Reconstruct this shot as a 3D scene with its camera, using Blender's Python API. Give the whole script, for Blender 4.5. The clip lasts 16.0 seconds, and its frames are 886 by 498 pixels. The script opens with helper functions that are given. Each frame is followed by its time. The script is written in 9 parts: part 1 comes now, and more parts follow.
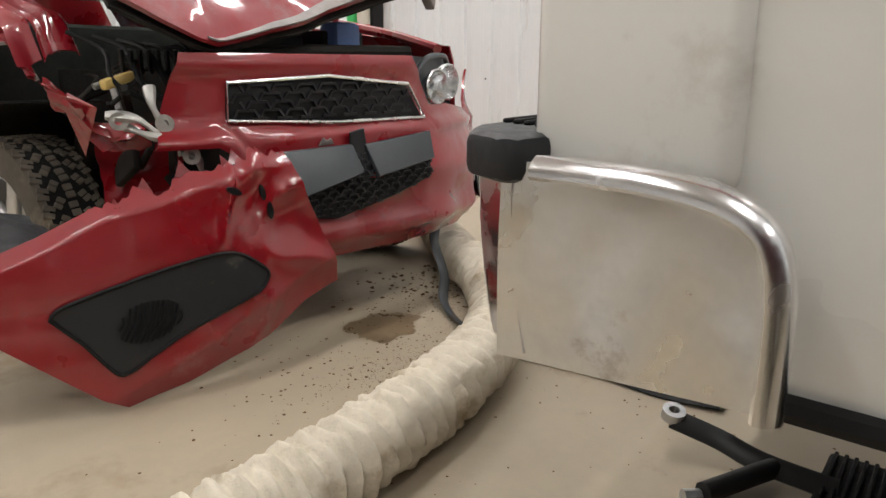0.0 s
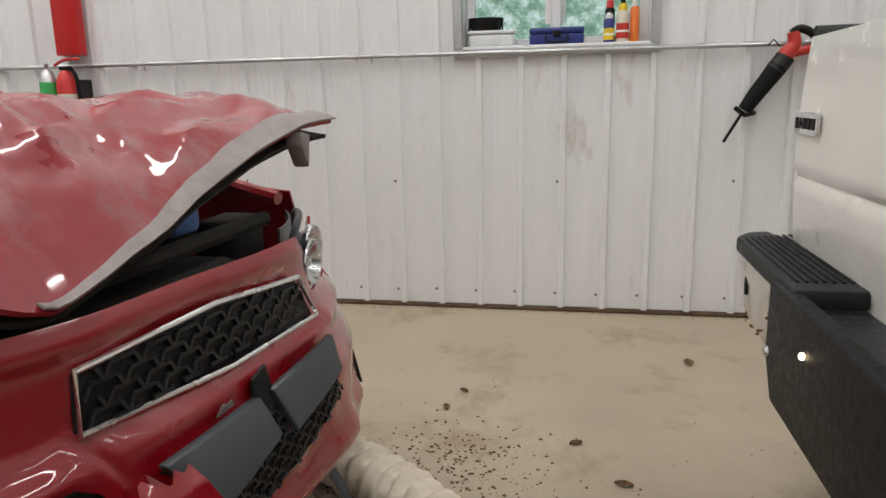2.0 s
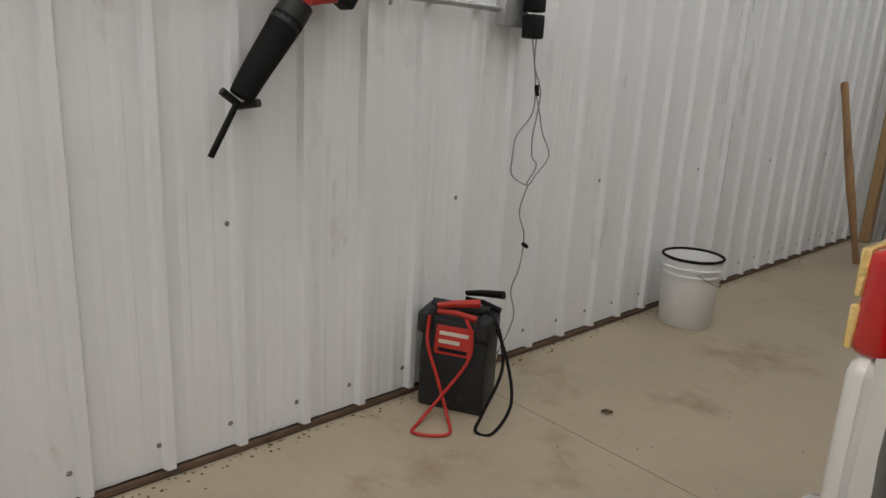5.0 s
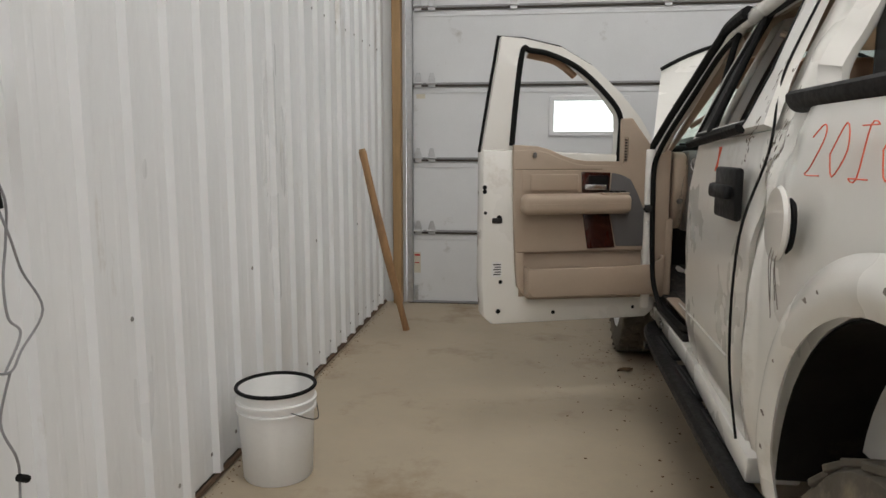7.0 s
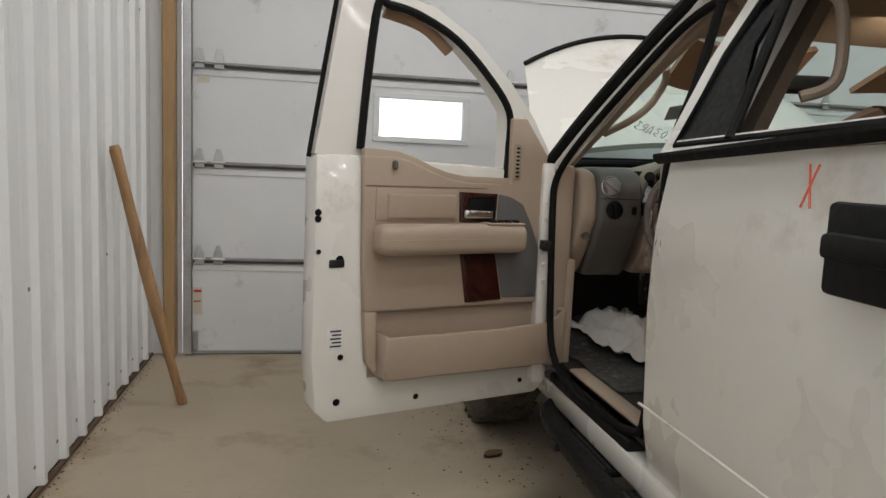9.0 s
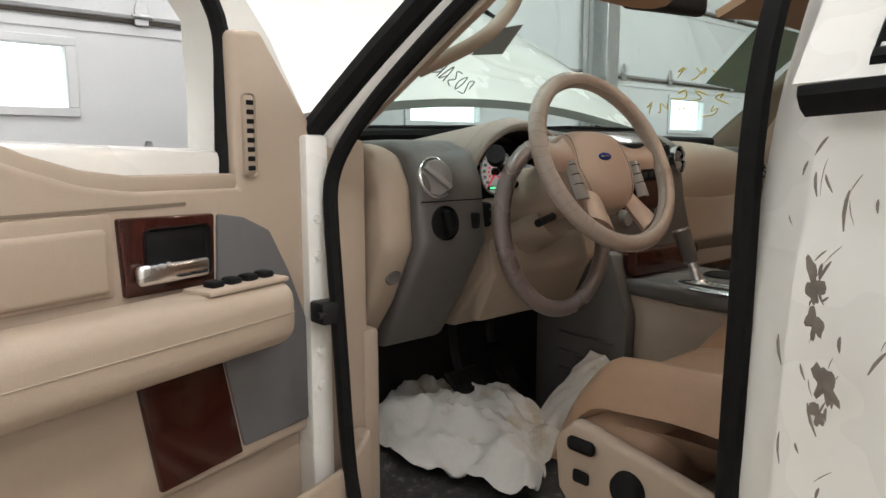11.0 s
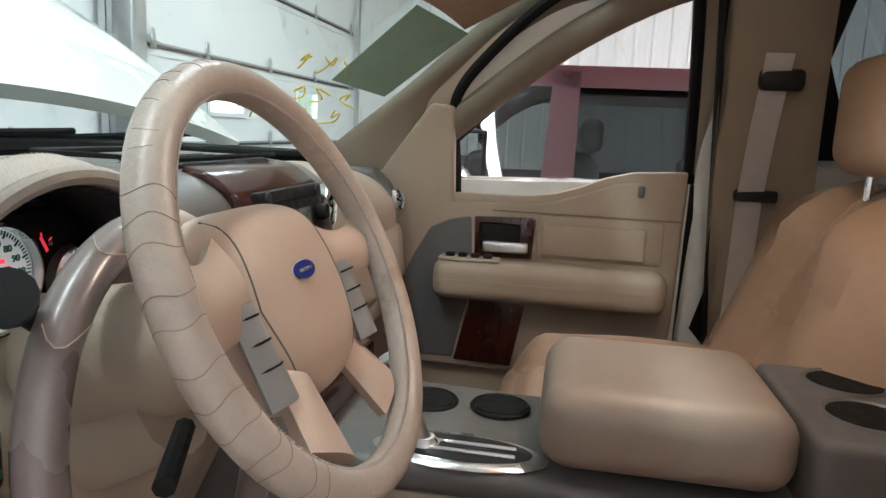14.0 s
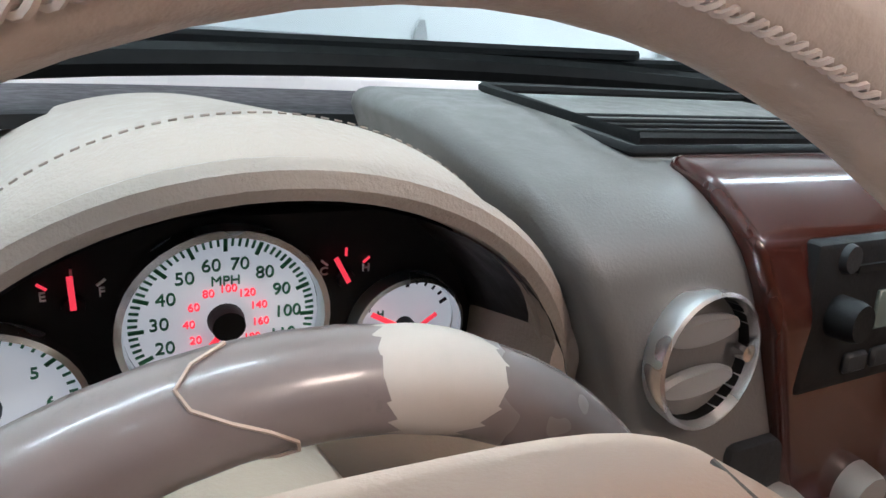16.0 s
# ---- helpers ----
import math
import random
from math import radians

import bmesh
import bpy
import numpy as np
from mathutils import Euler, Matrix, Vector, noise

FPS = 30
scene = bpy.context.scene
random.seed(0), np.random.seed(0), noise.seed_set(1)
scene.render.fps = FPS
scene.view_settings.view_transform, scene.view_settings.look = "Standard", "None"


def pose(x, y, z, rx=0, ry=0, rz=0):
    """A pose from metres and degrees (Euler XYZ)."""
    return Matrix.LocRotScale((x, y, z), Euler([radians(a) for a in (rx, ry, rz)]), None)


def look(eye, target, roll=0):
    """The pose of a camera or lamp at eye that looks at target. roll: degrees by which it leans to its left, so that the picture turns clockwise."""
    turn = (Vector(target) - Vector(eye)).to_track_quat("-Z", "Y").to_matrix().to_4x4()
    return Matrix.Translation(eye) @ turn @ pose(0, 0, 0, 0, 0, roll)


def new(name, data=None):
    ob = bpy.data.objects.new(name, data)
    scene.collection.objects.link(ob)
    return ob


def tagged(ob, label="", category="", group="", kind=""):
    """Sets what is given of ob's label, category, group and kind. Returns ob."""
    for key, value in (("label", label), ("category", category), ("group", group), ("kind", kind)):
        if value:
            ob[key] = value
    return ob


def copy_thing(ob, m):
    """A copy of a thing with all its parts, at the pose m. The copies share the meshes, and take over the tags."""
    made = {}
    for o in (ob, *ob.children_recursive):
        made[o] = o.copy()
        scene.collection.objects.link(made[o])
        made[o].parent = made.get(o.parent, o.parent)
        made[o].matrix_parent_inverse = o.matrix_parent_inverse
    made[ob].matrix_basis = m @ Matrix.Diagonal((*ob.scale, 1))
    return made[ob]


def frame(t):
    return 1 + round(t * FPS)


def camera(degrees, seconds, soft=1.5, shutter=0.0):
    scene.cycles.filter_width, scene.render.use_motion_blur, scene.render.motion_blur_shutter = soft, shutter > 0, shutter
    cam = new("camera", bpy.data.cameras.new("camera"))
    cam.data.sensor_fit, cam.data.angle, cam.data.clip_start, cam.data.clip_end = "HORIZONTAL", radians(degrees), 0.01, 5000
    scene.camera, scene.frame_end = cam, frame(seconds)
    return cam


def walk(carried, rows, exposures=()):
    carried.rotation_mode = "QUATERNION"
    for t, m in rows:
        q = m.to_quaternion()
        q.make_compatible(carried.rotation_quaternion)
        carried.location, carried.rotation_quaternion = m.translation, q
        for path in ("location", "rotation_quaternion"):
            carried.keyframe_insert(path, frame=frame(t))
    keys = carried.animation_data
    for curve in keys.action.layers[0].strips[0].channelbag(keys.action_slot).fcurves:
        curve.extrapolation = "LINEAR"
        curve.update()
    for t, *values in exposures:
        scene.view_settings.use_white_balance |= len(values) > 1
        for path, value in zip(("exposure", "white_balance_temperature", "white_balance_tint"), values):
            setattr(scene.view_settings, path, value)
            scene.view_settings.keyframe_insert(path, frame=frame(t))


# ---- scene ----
cam = camera(65.1, 16.0)
PATH = [
    (0, (0.983, -0.139, 0.851), (-0.542, -1.325, 0.333), 0.3),
    (0.5, (1.061, -0.349, 1.071), (-0.469, -1.508, 0.51), 2.8),
    (1, (0.971, -0.542, 1.148), (-0.696, -1.529, 0.649), -0.2),
    (1.5, (0.847, -0.791, 1.159), (-0.945, -1.533, 0.67), 1.0),
    (2, (0.679, -1.062, 1.194), (-1.24, -1.439, 0.775), -1.2),
    (2.5, (0.387, -1.194, 1.167), (-1.568, -1.332, 0.769), -1.7),
    (3, (0.052, -1.253, 1.185), (-1.913, -1.246, 0.813), -0.8),
    (3.2, (-0.073, -1.274, 1.176), (-2.035, -1.184, 0.799), -0.4),
    (5.3, (-1.484, -1.057, 1.228), (-2.699, 0.452, 0.729), 2.5),
    (5.5, (-1.577, -1.007, 1.21), (-2.642, 0.615, 0.729), 1.7),
    (6, (-1.805, -0.87, 1.248), (-2.55, 0.939, 0.834), -0.4),
    (6.5, (-1.929, -0.63, 1.231), (-2.367, 1.289, 0.875), 0.2),
    (7, (-2.021, -0.333, 1.249), (-2.266, 1.632, 0.967), 0.1),
    (7.5, (-2.142, -0.061, 1.235), (-2.139, 1.928, 1.025), 1.0),
    (8, (-2.251, 0.165, 1.253), (-2.071, 2.147, 1.061), 1.4),
    (8.2, (-2.261, 0.284, 1.24), (-2.039, 2.26, 1.033), 1.6),
    (10.3, (-2.136, 1.746, 1.231), (-1.325, 3.552, 0.954), 1.3),
    (10.5, (-2.101, 1.873, 1.246), (-1.175, 3.623, 0.967), 0.6),
    (11, (-2.027, 2.162, 1.231), (-0.728, 3.657, 0.948), -0.0),
    (11.5, (-1.898, 2.326, 1.253), (-0.394, 3.614, 0.974), -1.9),
    (12, (-1.742, 2.463, 1.253), (-0.086, 3.545, 0.958), -0.5),
    (12.5, (-1.64, 2.549, 1.262), (0.143, 3.394, 0.937), 0.8),
    (13, (-1.588, 2.646, 1.287), (0.299, 3.252, 1.015), 1.3),
    (13.5, (-1.557, 2.712, 1.315), (0.391, 3.105, 1.088), 1.8),
    (14, (-1.455, 2.749, 1.333), (0.487, 3.096, 0.999), 2.7),
    (14.5, (-1.294, 2.776, 1.36), (0.539, 3.461, 0.945), 4.6),
    (14.8, (-1.207, 2.801, 1.37), (0.48, 3.765, 0.895), 5.0),
    (15, (-1.159, 2.824, 1.38), (0.394, 3.954, 0.821), 6.6),
    (15.3, (-1.086, 2.861, 1.374), (0.277, 4.197, 0.777), 7.2),
    (15.5, (-1.048, 2.882, 1.368), (0.219, 4.305, 0.758), 7.7),
    (15.7, (-1.022, 2.902, 1.363), (0.08, 4.44, 0.715), 6.8),
    (16, (-0.993, 2.923, 1.35), (-0.062, 4.557, 0.669), 6.2),
]
walk(cam, [(t, look(eye, target, roll)) for t, eye, target, roll in PATH], [(0, -0.05, 6500, 10), (0.5, 0.15, 6500, 10), (1.5, -0.28, 6500, 10), (2, -0.45, 6500, 10), (3, -0.78, 6500, 10), (5.5, -0.76, 6500, 10), (7, -0.46, 6500, 10), (8.2, -0.46, 6500, 10), (10.5, 0.22, 6400, 10), (11.5, 0.72, 6300, 10), (12.5, 1.08, 6050, 10), (13.8, 1.12, 6000, 11), (15, 1.28, 5800, 13), (15.5, 1.52, 5600, 14), (16, 1.46, 5600, 14)])

# ---- world and light ----
world = bpy.data.worlds.new("sky")
scene.world = world
world.use_nodes = True
wn = world.node_tree
sky = wn.nodes.new("ShaderNodeTexSky")
sky.sky_type = 'NISHITA'
sky.sun_disc = False
sky.sun_elevation = radians(50)
sky.sun_rotation = radians(200)
wn.nodes["Background"].inputs[1].default_value = 0.10
wn.links.new(sky.outputs[0], wn.nodes["Background"].inputs[0])
sun = new("sun", bpy.data.lights.new("sun", 'SUN'))
sun.data.energy, sun.data.angle, sun.data.color = 2.5, radians(0.53), (1, 0.95, 0.88)
sun.matrix_world = look((0, 0, 20), (-6, 5, 0))
LAMP_ROWS = [(-1.6, 3.6), (2.4, 3.6), (-1.6, -6.2), (-1.6, -4.0), (-1.6, -1.8), (-1.6, 0.9), (2.4, -6.2), (2.4, -4.0), (2.4, -1.8), (2.4, 0.9)]
CEIL = 4.3
for lx, ly in LAMP_ROWS:
    lamp = new("strip_light", bpy.data.lights.new("strip_light", 'AREA'))
    lamp.data.shape, lamp.data.size, lamp.data.size_y = 'RECTANGLE', 2.4, 0.14
    lamp.data.energy, lamp.data.color = 50 if ly < 3 else (30 if lx < 0 else 40), (1.0, 0.985, 0.965)
    lamp.matrix_world = pose(lx, ly, CEIL - 0.125)

dome = new("dome_bulb", bpy.data.lights.new("dome_bulb", 'AREA'))
dome.data.shape, dome.data.size, dome.data.size_y = 'RECTANGLE', 0.16, 0.16
dome.data.energy, dome.data.color = 1.5, (1.0, 0.77, 0.57)
dome.matrix_world = pose(-0.61, 2.56, 1.685, 22)

# ---- helpers ----
C = -0.56          # the pickup's centre line
ORIGIN = {}


def thing(name, loc, label, category, group="", kind=""):
    ob = new(name)
    ob.empty_display_size = 0.2
    ob.location = loc
    ORIGIN[ob] = Vector(loc)
    return tagged(ob, label, category, group, kind)


def finish(bm, name, material, smooth=None, weld=False):
    me = bpy.data.meshes.new(name)
    bmesh.ops.recalc_face_normals(bm, faces=bm.faces)
    bm.to_mesh(me)
    bm.free()
    for m in (material if isinstance(material, (list, tuple)) else [material]):
        me.materials.append(m)
    if smooth:
        me.polygons.foreach_set("use_smooth", [True] * len(me.polygons))
        try:
            me.set_sharp_from_angle(angle=radians(smooth))
        except AttributeError:
            pass
    return me


def part(name, bm, material, parent, label="", smooth=40):
    """One mesh under a thing or a part; bm is in world metres."""
    o = ORIGIN[parent]
    bmesh.ops.translate(bm, vec=-o, verts=bm.verts)
    ob = new(name, finish(bm, name, material, smooth))
    ob.parent = parent
    ORIGIN[ob] = o
    return tagged(ob, label) if label else ob


def solo(name, bm, material, label, category, group="", kind="", smooth=40, at=None):
    o = Vector(at) if at is not None else Vector((0, 0, 0))
    if at is None and bm.verts:
        xs = [v.co for v in bm.verts]
        o = Vector((sum(v.x for v in xs) / len(xs), sum(v.y for v in xs) / len(xs), min(v.z for v in xs)))
    bmesh.ops.translate(bm, vec=-o, verts=bm.verts)
    ob = new(name, finish(bm, name, material, smooth))
    ob.location = o
    ORIGIN[ob] = o
    return tagged(ob, label, category, group, kind)


def box(x0, x1, y0, y1, z0, z1, bevel=0.0, seg=2, bm=None, m=None):
    """A box, bevelled, optionally turned by m about its own place in the world."""
    out = bmesh.new()
    bmesh.ops.create_cube(out, size=1)
    for v in out.verts:
        v.co = Vector(((x0 + x1) / 2 + v.co.x * (x1 - x0), (y0 + y1) / 2 + v.co.y * (y1 - y0), (z0 + z1) / 2 + v.co.z * (z1 - z0)))
    if bevel > 0:
        bmesh.ops.bevel(out, geom=out.edges[:], offset=bevel, segments=seg, profile=0.5, affect='EDGES')
    if m is not None:
        bmesh.ops.transform(out, matrix=m, verts=out.verts)
    return add(bm, out) if bm is not None else out


def add(bm, other):
    me = bpy.data.meshes.new("tmp")
    other.to_mesh(me)
    other.free()
    bm.from_mesh(me)
    bpy.data.meshes.remove(me)
    return bm


def prism(pts, axis, a, b, bevel=0.0, seg=2, bm=None):
    """A polygon of points in the two other axes (in the order x, y, z), drawn out along an axis from a to b."""
    out = bmesh.new()

    def place(p, h):
        return Vector({"x": (h, p[0], p[1]), "y": (p[0], h, p[1]), "z": (p[0], p[1], h)}[axis])
    lo = [out.verts.new(place(p, a)) for p in pts]
    hi = [out.verts.new(place(p, b)) for p in pts]
    out.faces.new(lo)
    out.faces.new(hi[::-1])
    n = len(pts)
    for i in range(n):
        out.faces.new((lo[i], hi[i], hi[(i + 1) % n], lo[(i + 1) % n]))
    bmesh.ops.recalc_face_normals(out, faces=out.faces)
    if bevel > 0:
        bmesh.ops.bevel(out, geom=out.edges[:], offset=bevel, segments=seg, profile=0.5, affect='EDGES')
    return add(bm, out) if bm is not None else out


def smooth_path(pts, n=8):
    """Points along a smooth curve through pts."""
    P = [Vector(p) for p in pts]
    out = []
    for i in range(len(P) - 1):
        p0, p1, p2, p3 = P[max(i - 1, 0)], P[i], P[i + 1], P[min(i + 2, len(P) - 1)]
        for k in range(n):
            t = k / n
            out.append(0.5 * ((2 * p1) + (p2 - p0) * t + (2 * p0 - 5 * p1 + 4 * p2 - p3) * t * t + (3 * p1 - p0 - 3 * p2 + p3) * t ** 3))
    out.append(P[-1])
    return out


def tube(pts, r, sides=10, closed=False, bm=None, flat=1.0):
    """A tube along points; r is a number or a function of 0..1."""
    out = bm if bm is not None else bmesh.new()
    P = [Vector(p) for p in pts]
    n = len(P)
    rings = []
    up = None
    for i, p in enumerate(P):
        d = (P[(i + 1) % n] - P[i - 1]) if closed else (P[min(i + 1, n - 1)] - P[max(i - 1, 0)])
        d.normalize()
        if up is None:
            up = d.orthogonal().normalized()
        up = (up - d * up.dot(d)).normalized()
        side = d.cross(up)
        rad = r(i / max(n - 1, 1)) if callable(r) else r
        rings.append([out.verts.new(p + (up * math.cos(a) * flat + side * math.sin(a)) * rad) for a in [2 * math.pi * k / sides for k in range(sides)]])
    for i in range(n if closed else n - 1):
        A, B = rings[i], rings[(i + 1) % n]
        for k in range(sides):
            out.faces.new((A[k], A[(k + 1) % sides], B[(k + 1) % sides], B[k]))
    if not closed:
        out.faces.new(rings[0][::-1])
        out.faces.new(rings[-1])
    return out


def grid(f, nu, nv, thick=0.0, bm=None):
    """A sheet f(u, v), 0..1 each, with a thickness along its normals."""
    out = bmesh.new()
    V = [[out.verts.new(Vector(f(i / nu, j / nv))) for j in range(nv + 1)] for i in range(nu + 1)]
    for i in range(nu):
        for j in range(nv):
            out.faces.new((V[i][j], V[i + 1][j], V[i + 1][j + 1], V[i][j + 1]))
    if thick:
        out.normal_update()
        bmesh.ops.solidify(out, geom=out.faces[:], thickness=thick)
    return add(bm, out) if bm is not None else out


def lathe(profile, sides=32, m=None, bm=None):
    """A turned body: profile of (radius, height) about z, placed by m."""
    out = bmesh.new()
    rings = []
    for r, h in profile:
        rings.append([out.verts.new((r * math.cos(2 * math.pi * k / sides), r * math.sin(2 * math.pi * k / sides), h)) for k in range(sides)] if r > 1e-5 else [out.verts.new((0, 0, h))])
    for A, B in zip(rings, rings[1:]):
        for k in range(sides):
            q = [A[k % len(A)], A[(k + 1) % len(A)], B[(k + 1) % len(B)], B[k % len(B)]]
            q = list(dict.fromkeys(q))
            if len(q) > 2:
                out.faces.new(q)
    if m is not None:
        bmesh.ops.transform(out, matrix=m, verts=out.verts)
    return add(bm, out) if bm is not None else out


def aim(p, d):
    """A pose at p whose z axis points along d."""
    return Matrix.Translation(p) @ Vector(d).to_track_quat('Z', 'Y').to_matrix().to_4x4()


def text(name, body, size, m, material, parent, align='CENTER', depth=0.0006):
    cu = bpy.data.curves.new(name, 'FONT')
    cu.body, cu.size, cu.align_x, cu.align_y, cu.extrude = body, size, align, 'CENTER', depth
    tmp = new(name, cu)
    bpy.context.view_layer.update()
    me = bpy.data.meshes.new_from_object(tmp)
    bpy.data.objects.remove(tmp)
    me.transform(m)
    bm = bmesh.new()
    bm.from_mesh(me)
    return tagged(part(name, bm, material, parent, smooth=None), kind="stuff")


# ---- materials ----
def mat(name, color, rough=0.5, metal=0.0, vary=0.12, scale=6.0, fine=60.0, bump=0.0, bump_scale=80.0, dirt=None, dirt_amount=0.0, dirt_scale=2.0,
        coat=0.0, spec=0.5, stretch=(1, 1, 1), emit=None, emit_strength=0.0, rand=0.0, rough_vary=0.12):
    m = bpy.data.materials.new(name)
    m.use_nodes = True
    nt = m.node_tree
    b = nt.nodes["Principled BSDF"]
    b.inputs["Roughness"].default_value = rough
    b.inputs["Metallic"].default_value = metal
    b.inputs["Specular IOR Level"].default_value = spec
    b.inputs["Coat Weight"].default_value = coat
    b.inputs["Coat Roughness"].default_value = 0.06
    L = nt.links.new
    tc = nt.nodes.new("ShaderNodeTexCoord")
    mp = nt.nodes.new("ShaderNodeMapping")
    mp.inputs["Scale"].default_value = stretch
    L(tc.outputs["Object"], mp.inputs[0])

    def noise_node(s, detail=4.0, rough_=0.6):
        n = nt.nodes.new("ShaderNodeTexNoise")
        n.inputs["Scale"].default_value = s
        n.inputs["Detail"].default_value = detail
        n.inputs["Roughness"].default_value = rough_
        L(mp.outputs[0], n.inputs["Vector"])
        return n
    big, small = noise_node(scale), noise_node(fine, 3.0)
    ramp = nt.nodes.new("ShaderNodeMapRange")
    ramp.inputs[1].default_value, ramp.inputs[2].default_value = 0.3, 0.7
    ramp.inputs[3].default_value, ramp.inputs[4].default_value = 1 - vary, 1 + vary
    mix = nt.nodes.new("ShaderNodeMath")
    mix.operation = 'MULTIPLY_ADD'
    L(big.outputs[0], mix.inputs[0])
    mix.inputs[1].default_value = 0.65
    sm = nt.nodes.new("ShaderNodeMath")
    sm.operation = 'MULTIPLY'
    L(small.outputs[0], sm.inputs[0])
    sm.inputs[1].default_value = 0.35
    L(sm.outputs[0], mix.inputs[2])
    L(mix.outputs[0], ramp.inputs[0])
    col = nt.nodes.new("ShaderNodeVectorMath")
    col.operation = 'SCALE'
    col.inputs[0].default_value = color
    L(ramp.outputs[0], col.inputs["Scale"])
    out = col.outputs[0]
    if rand:
        oi = nt.nodes.new("ShaderNodeObjectInfo")
        rr = nt.nodes.new("ShaderNodeMapRange")
        rr.inputs[3].default_value, rr.inputs[4].default_value = 1 - rand, 1 + rand
        L(oi.outputs["Random"], rr.inputs[0])
        c2 = nt.nodes.new("ShaderNodeVectorMath")
        c2.operation = 'SCALE'
        L(out, c2.inputs[0])
        L(rr.outputs[0], c2.inputs["Scale"])
        out = c2.outputs[0]
    if dirt is not None:
        dn = noise_node(dirt_scale, 8.0, 0.68)
        dr = nt.nodes.new("ShaderNodeMapRange")
        dr.inputs[1].default_value, dr.inputs[2].default_value = 0.62 - dirt_amount * 0.35, 0.78 - dirt_amount * 0.25
        dr.clamp = True
        L(dn.outputs[0], dr.inputs[0])
        mx = nt.nodes.new("ShaderNodeMix")
        mx.data_type = 'RGBA'
        L(dr.outputs[0], mx.inputs[0])
        L(out, mx.inputs[6])
        mx.inputs[7].default_value = (*dirt, 1)
        out = mx.outputs[2]
    L(out, b.inputs["Base Color"])
    if rough_vary:
        rv = nt.nodes.new("ShaderNodeMapRange")
        rv.inputs[1].default_value, rv.inputs[2].default_value = 0.3, 0.7
        rv.inputs[3].default_value, rv.inputs[4].default_value = max(rough - rough_vary * rough, 0.02), min(rough + rough_vary, 1)
        L(small.outputs[0] if rough > 0.4 else big.outputs[0], rv.inputs[0])
        L(rv.outputs[0], b.inputs["Roughness"])
    if bump:
        bn = noise_node(bump_scale, 3.0)
        bp = nt.nodes.new("ShaderNodeBump")
        bp.inputs["Strength"].default_value = bump
        bp.inputs["Distance"].default_value = 0.004
        L(bn.outputs[0], bp.inputs["Height"])
        L(bp.outputs[0], b.inputs["Normal"])
    if emit is not None:
        b.inputs["Emission Color"].default_value = (*emit, 1)
        b.inputs["Emission Strength"].default_value = emit_strength
    return m


def glass(name, color=(1, 1, 1), rough=0.0, tint=1.0):
    """Thin pane: clear with a sheen."""
    m = bpy.data.materials.new(name)
    m.use_nodes = True
    nt = m.node_tree
    nt.nodes.remove(nt.nodes["Principled BSDF"])
    tr = nt.nodes.new("ShaderNodeBsdfTransparent")
    tr.inputs[0].default_value = (*color, 1)
    gl = nt.nodes.new("ShaderNodeBsdfGlossy")
    gl.inputs["Roughness"].default_value = rough + 0.01
    lw = nt.nodes.new("ShaderNodeLayerWeight")
    pw = nt.nodes.new("ShaderNodeMath")
    pw.operation = 'POWER'
    pw.inputs[1].default_value = 4.0
    nt.links.new(lw.outputs["Facing"], pw.inputs[0])
    fr = nt.nodes.new("ShaderNodeMath")
    fr.operation = 'MULTIPLY_ADD'
    fr.inputs[1].default_value, fr.inputs[2].default_value = 0.7, 0.05
    nt.links.new(pw.outputs[0], fr.inputs[0])
    mx = nt.nodes.new("ShaderNodeMixShader")
    nt.links.new(fr.outputs[0], mx.inputs[0])
    nt.links.new(tr.outputs[0], mx.inputs[1])
    nt.links.new(gl.outputs[0], mx.inputs[2])
    nt.links.new(mx.outputs[0], nt.nodes["Material Output"].inputs[0])
    return m


def glow(name, color, strength):
    m = bpy.data.materials.new(name)
    m.use_nodes = True
    b = m.node_tree.nodes["Principled BSDF"]
    b.inputs["Base Color"].default_value = (0.8, 0.8, 0.8, 1)
    b.inputs["Emission Color"].default_value = (*color, 1)
    b.inputs["Emission Strength"].default_value = strength
    return m


M_CONCRETE = mat("concrete", (0.40, 0.335, 0.245), 0.5, vary=0.13, scale=1.3, fine=22, bump=0.10, bump_scale=140, dirt=(0.24, 0.17, 0.10), dirt_amount=0.22, dirt_scale=1.7)
M_STEEL_WALL = mat("painted_steel_sheet", (0.78, 0.79, 0.795), 0.30, vary=0.04, scale=2.0, fine=30, dirt=(0.45, 0.40, 0.33), dirt_amount=0.01, dirt_scale=3.5, stretch=(1, 1, 0.35))
M_STEEL_DARK = mat("dark_gap", (0.06, 0.05, 0.04), 0.9)
M_DOOR_SHEET = mat("garage_door_skin", (0.70, 0.71, 0.72), 0.55, vary=0.05, scale=3, fine=90, bump=0.15, bump_scale=260, dirt=(0.4, 0.38, 0.35), dirt_amount=0.03, dirt_scale=4)
M_GALV = mat("galvanised_steel", (0.55, 0.56, 0.57), 0.38, 1.0, vary=0.15, scale=30, fine=120, rough_vary=0.2)
M_CHROME_OLD = mat("pitted_chrome", (0.72, 0.71, 0.69), 0.14, 1.0, vary=0.08, scale=8, dirt=(0.25, 0.15, 0.07), dirt_amount=0.12, dirt_scale=6, rough_vary=0.8)
M_CHROME = mat("chrome", (0.85, 0.85, 0.86), 0.08, 1.0, vary=0.03, rough_vary=0.4)
M_BLACK_STEEL = mat("black_steel", (0.03, 0.03, 0.03), 0.45, 0.6)
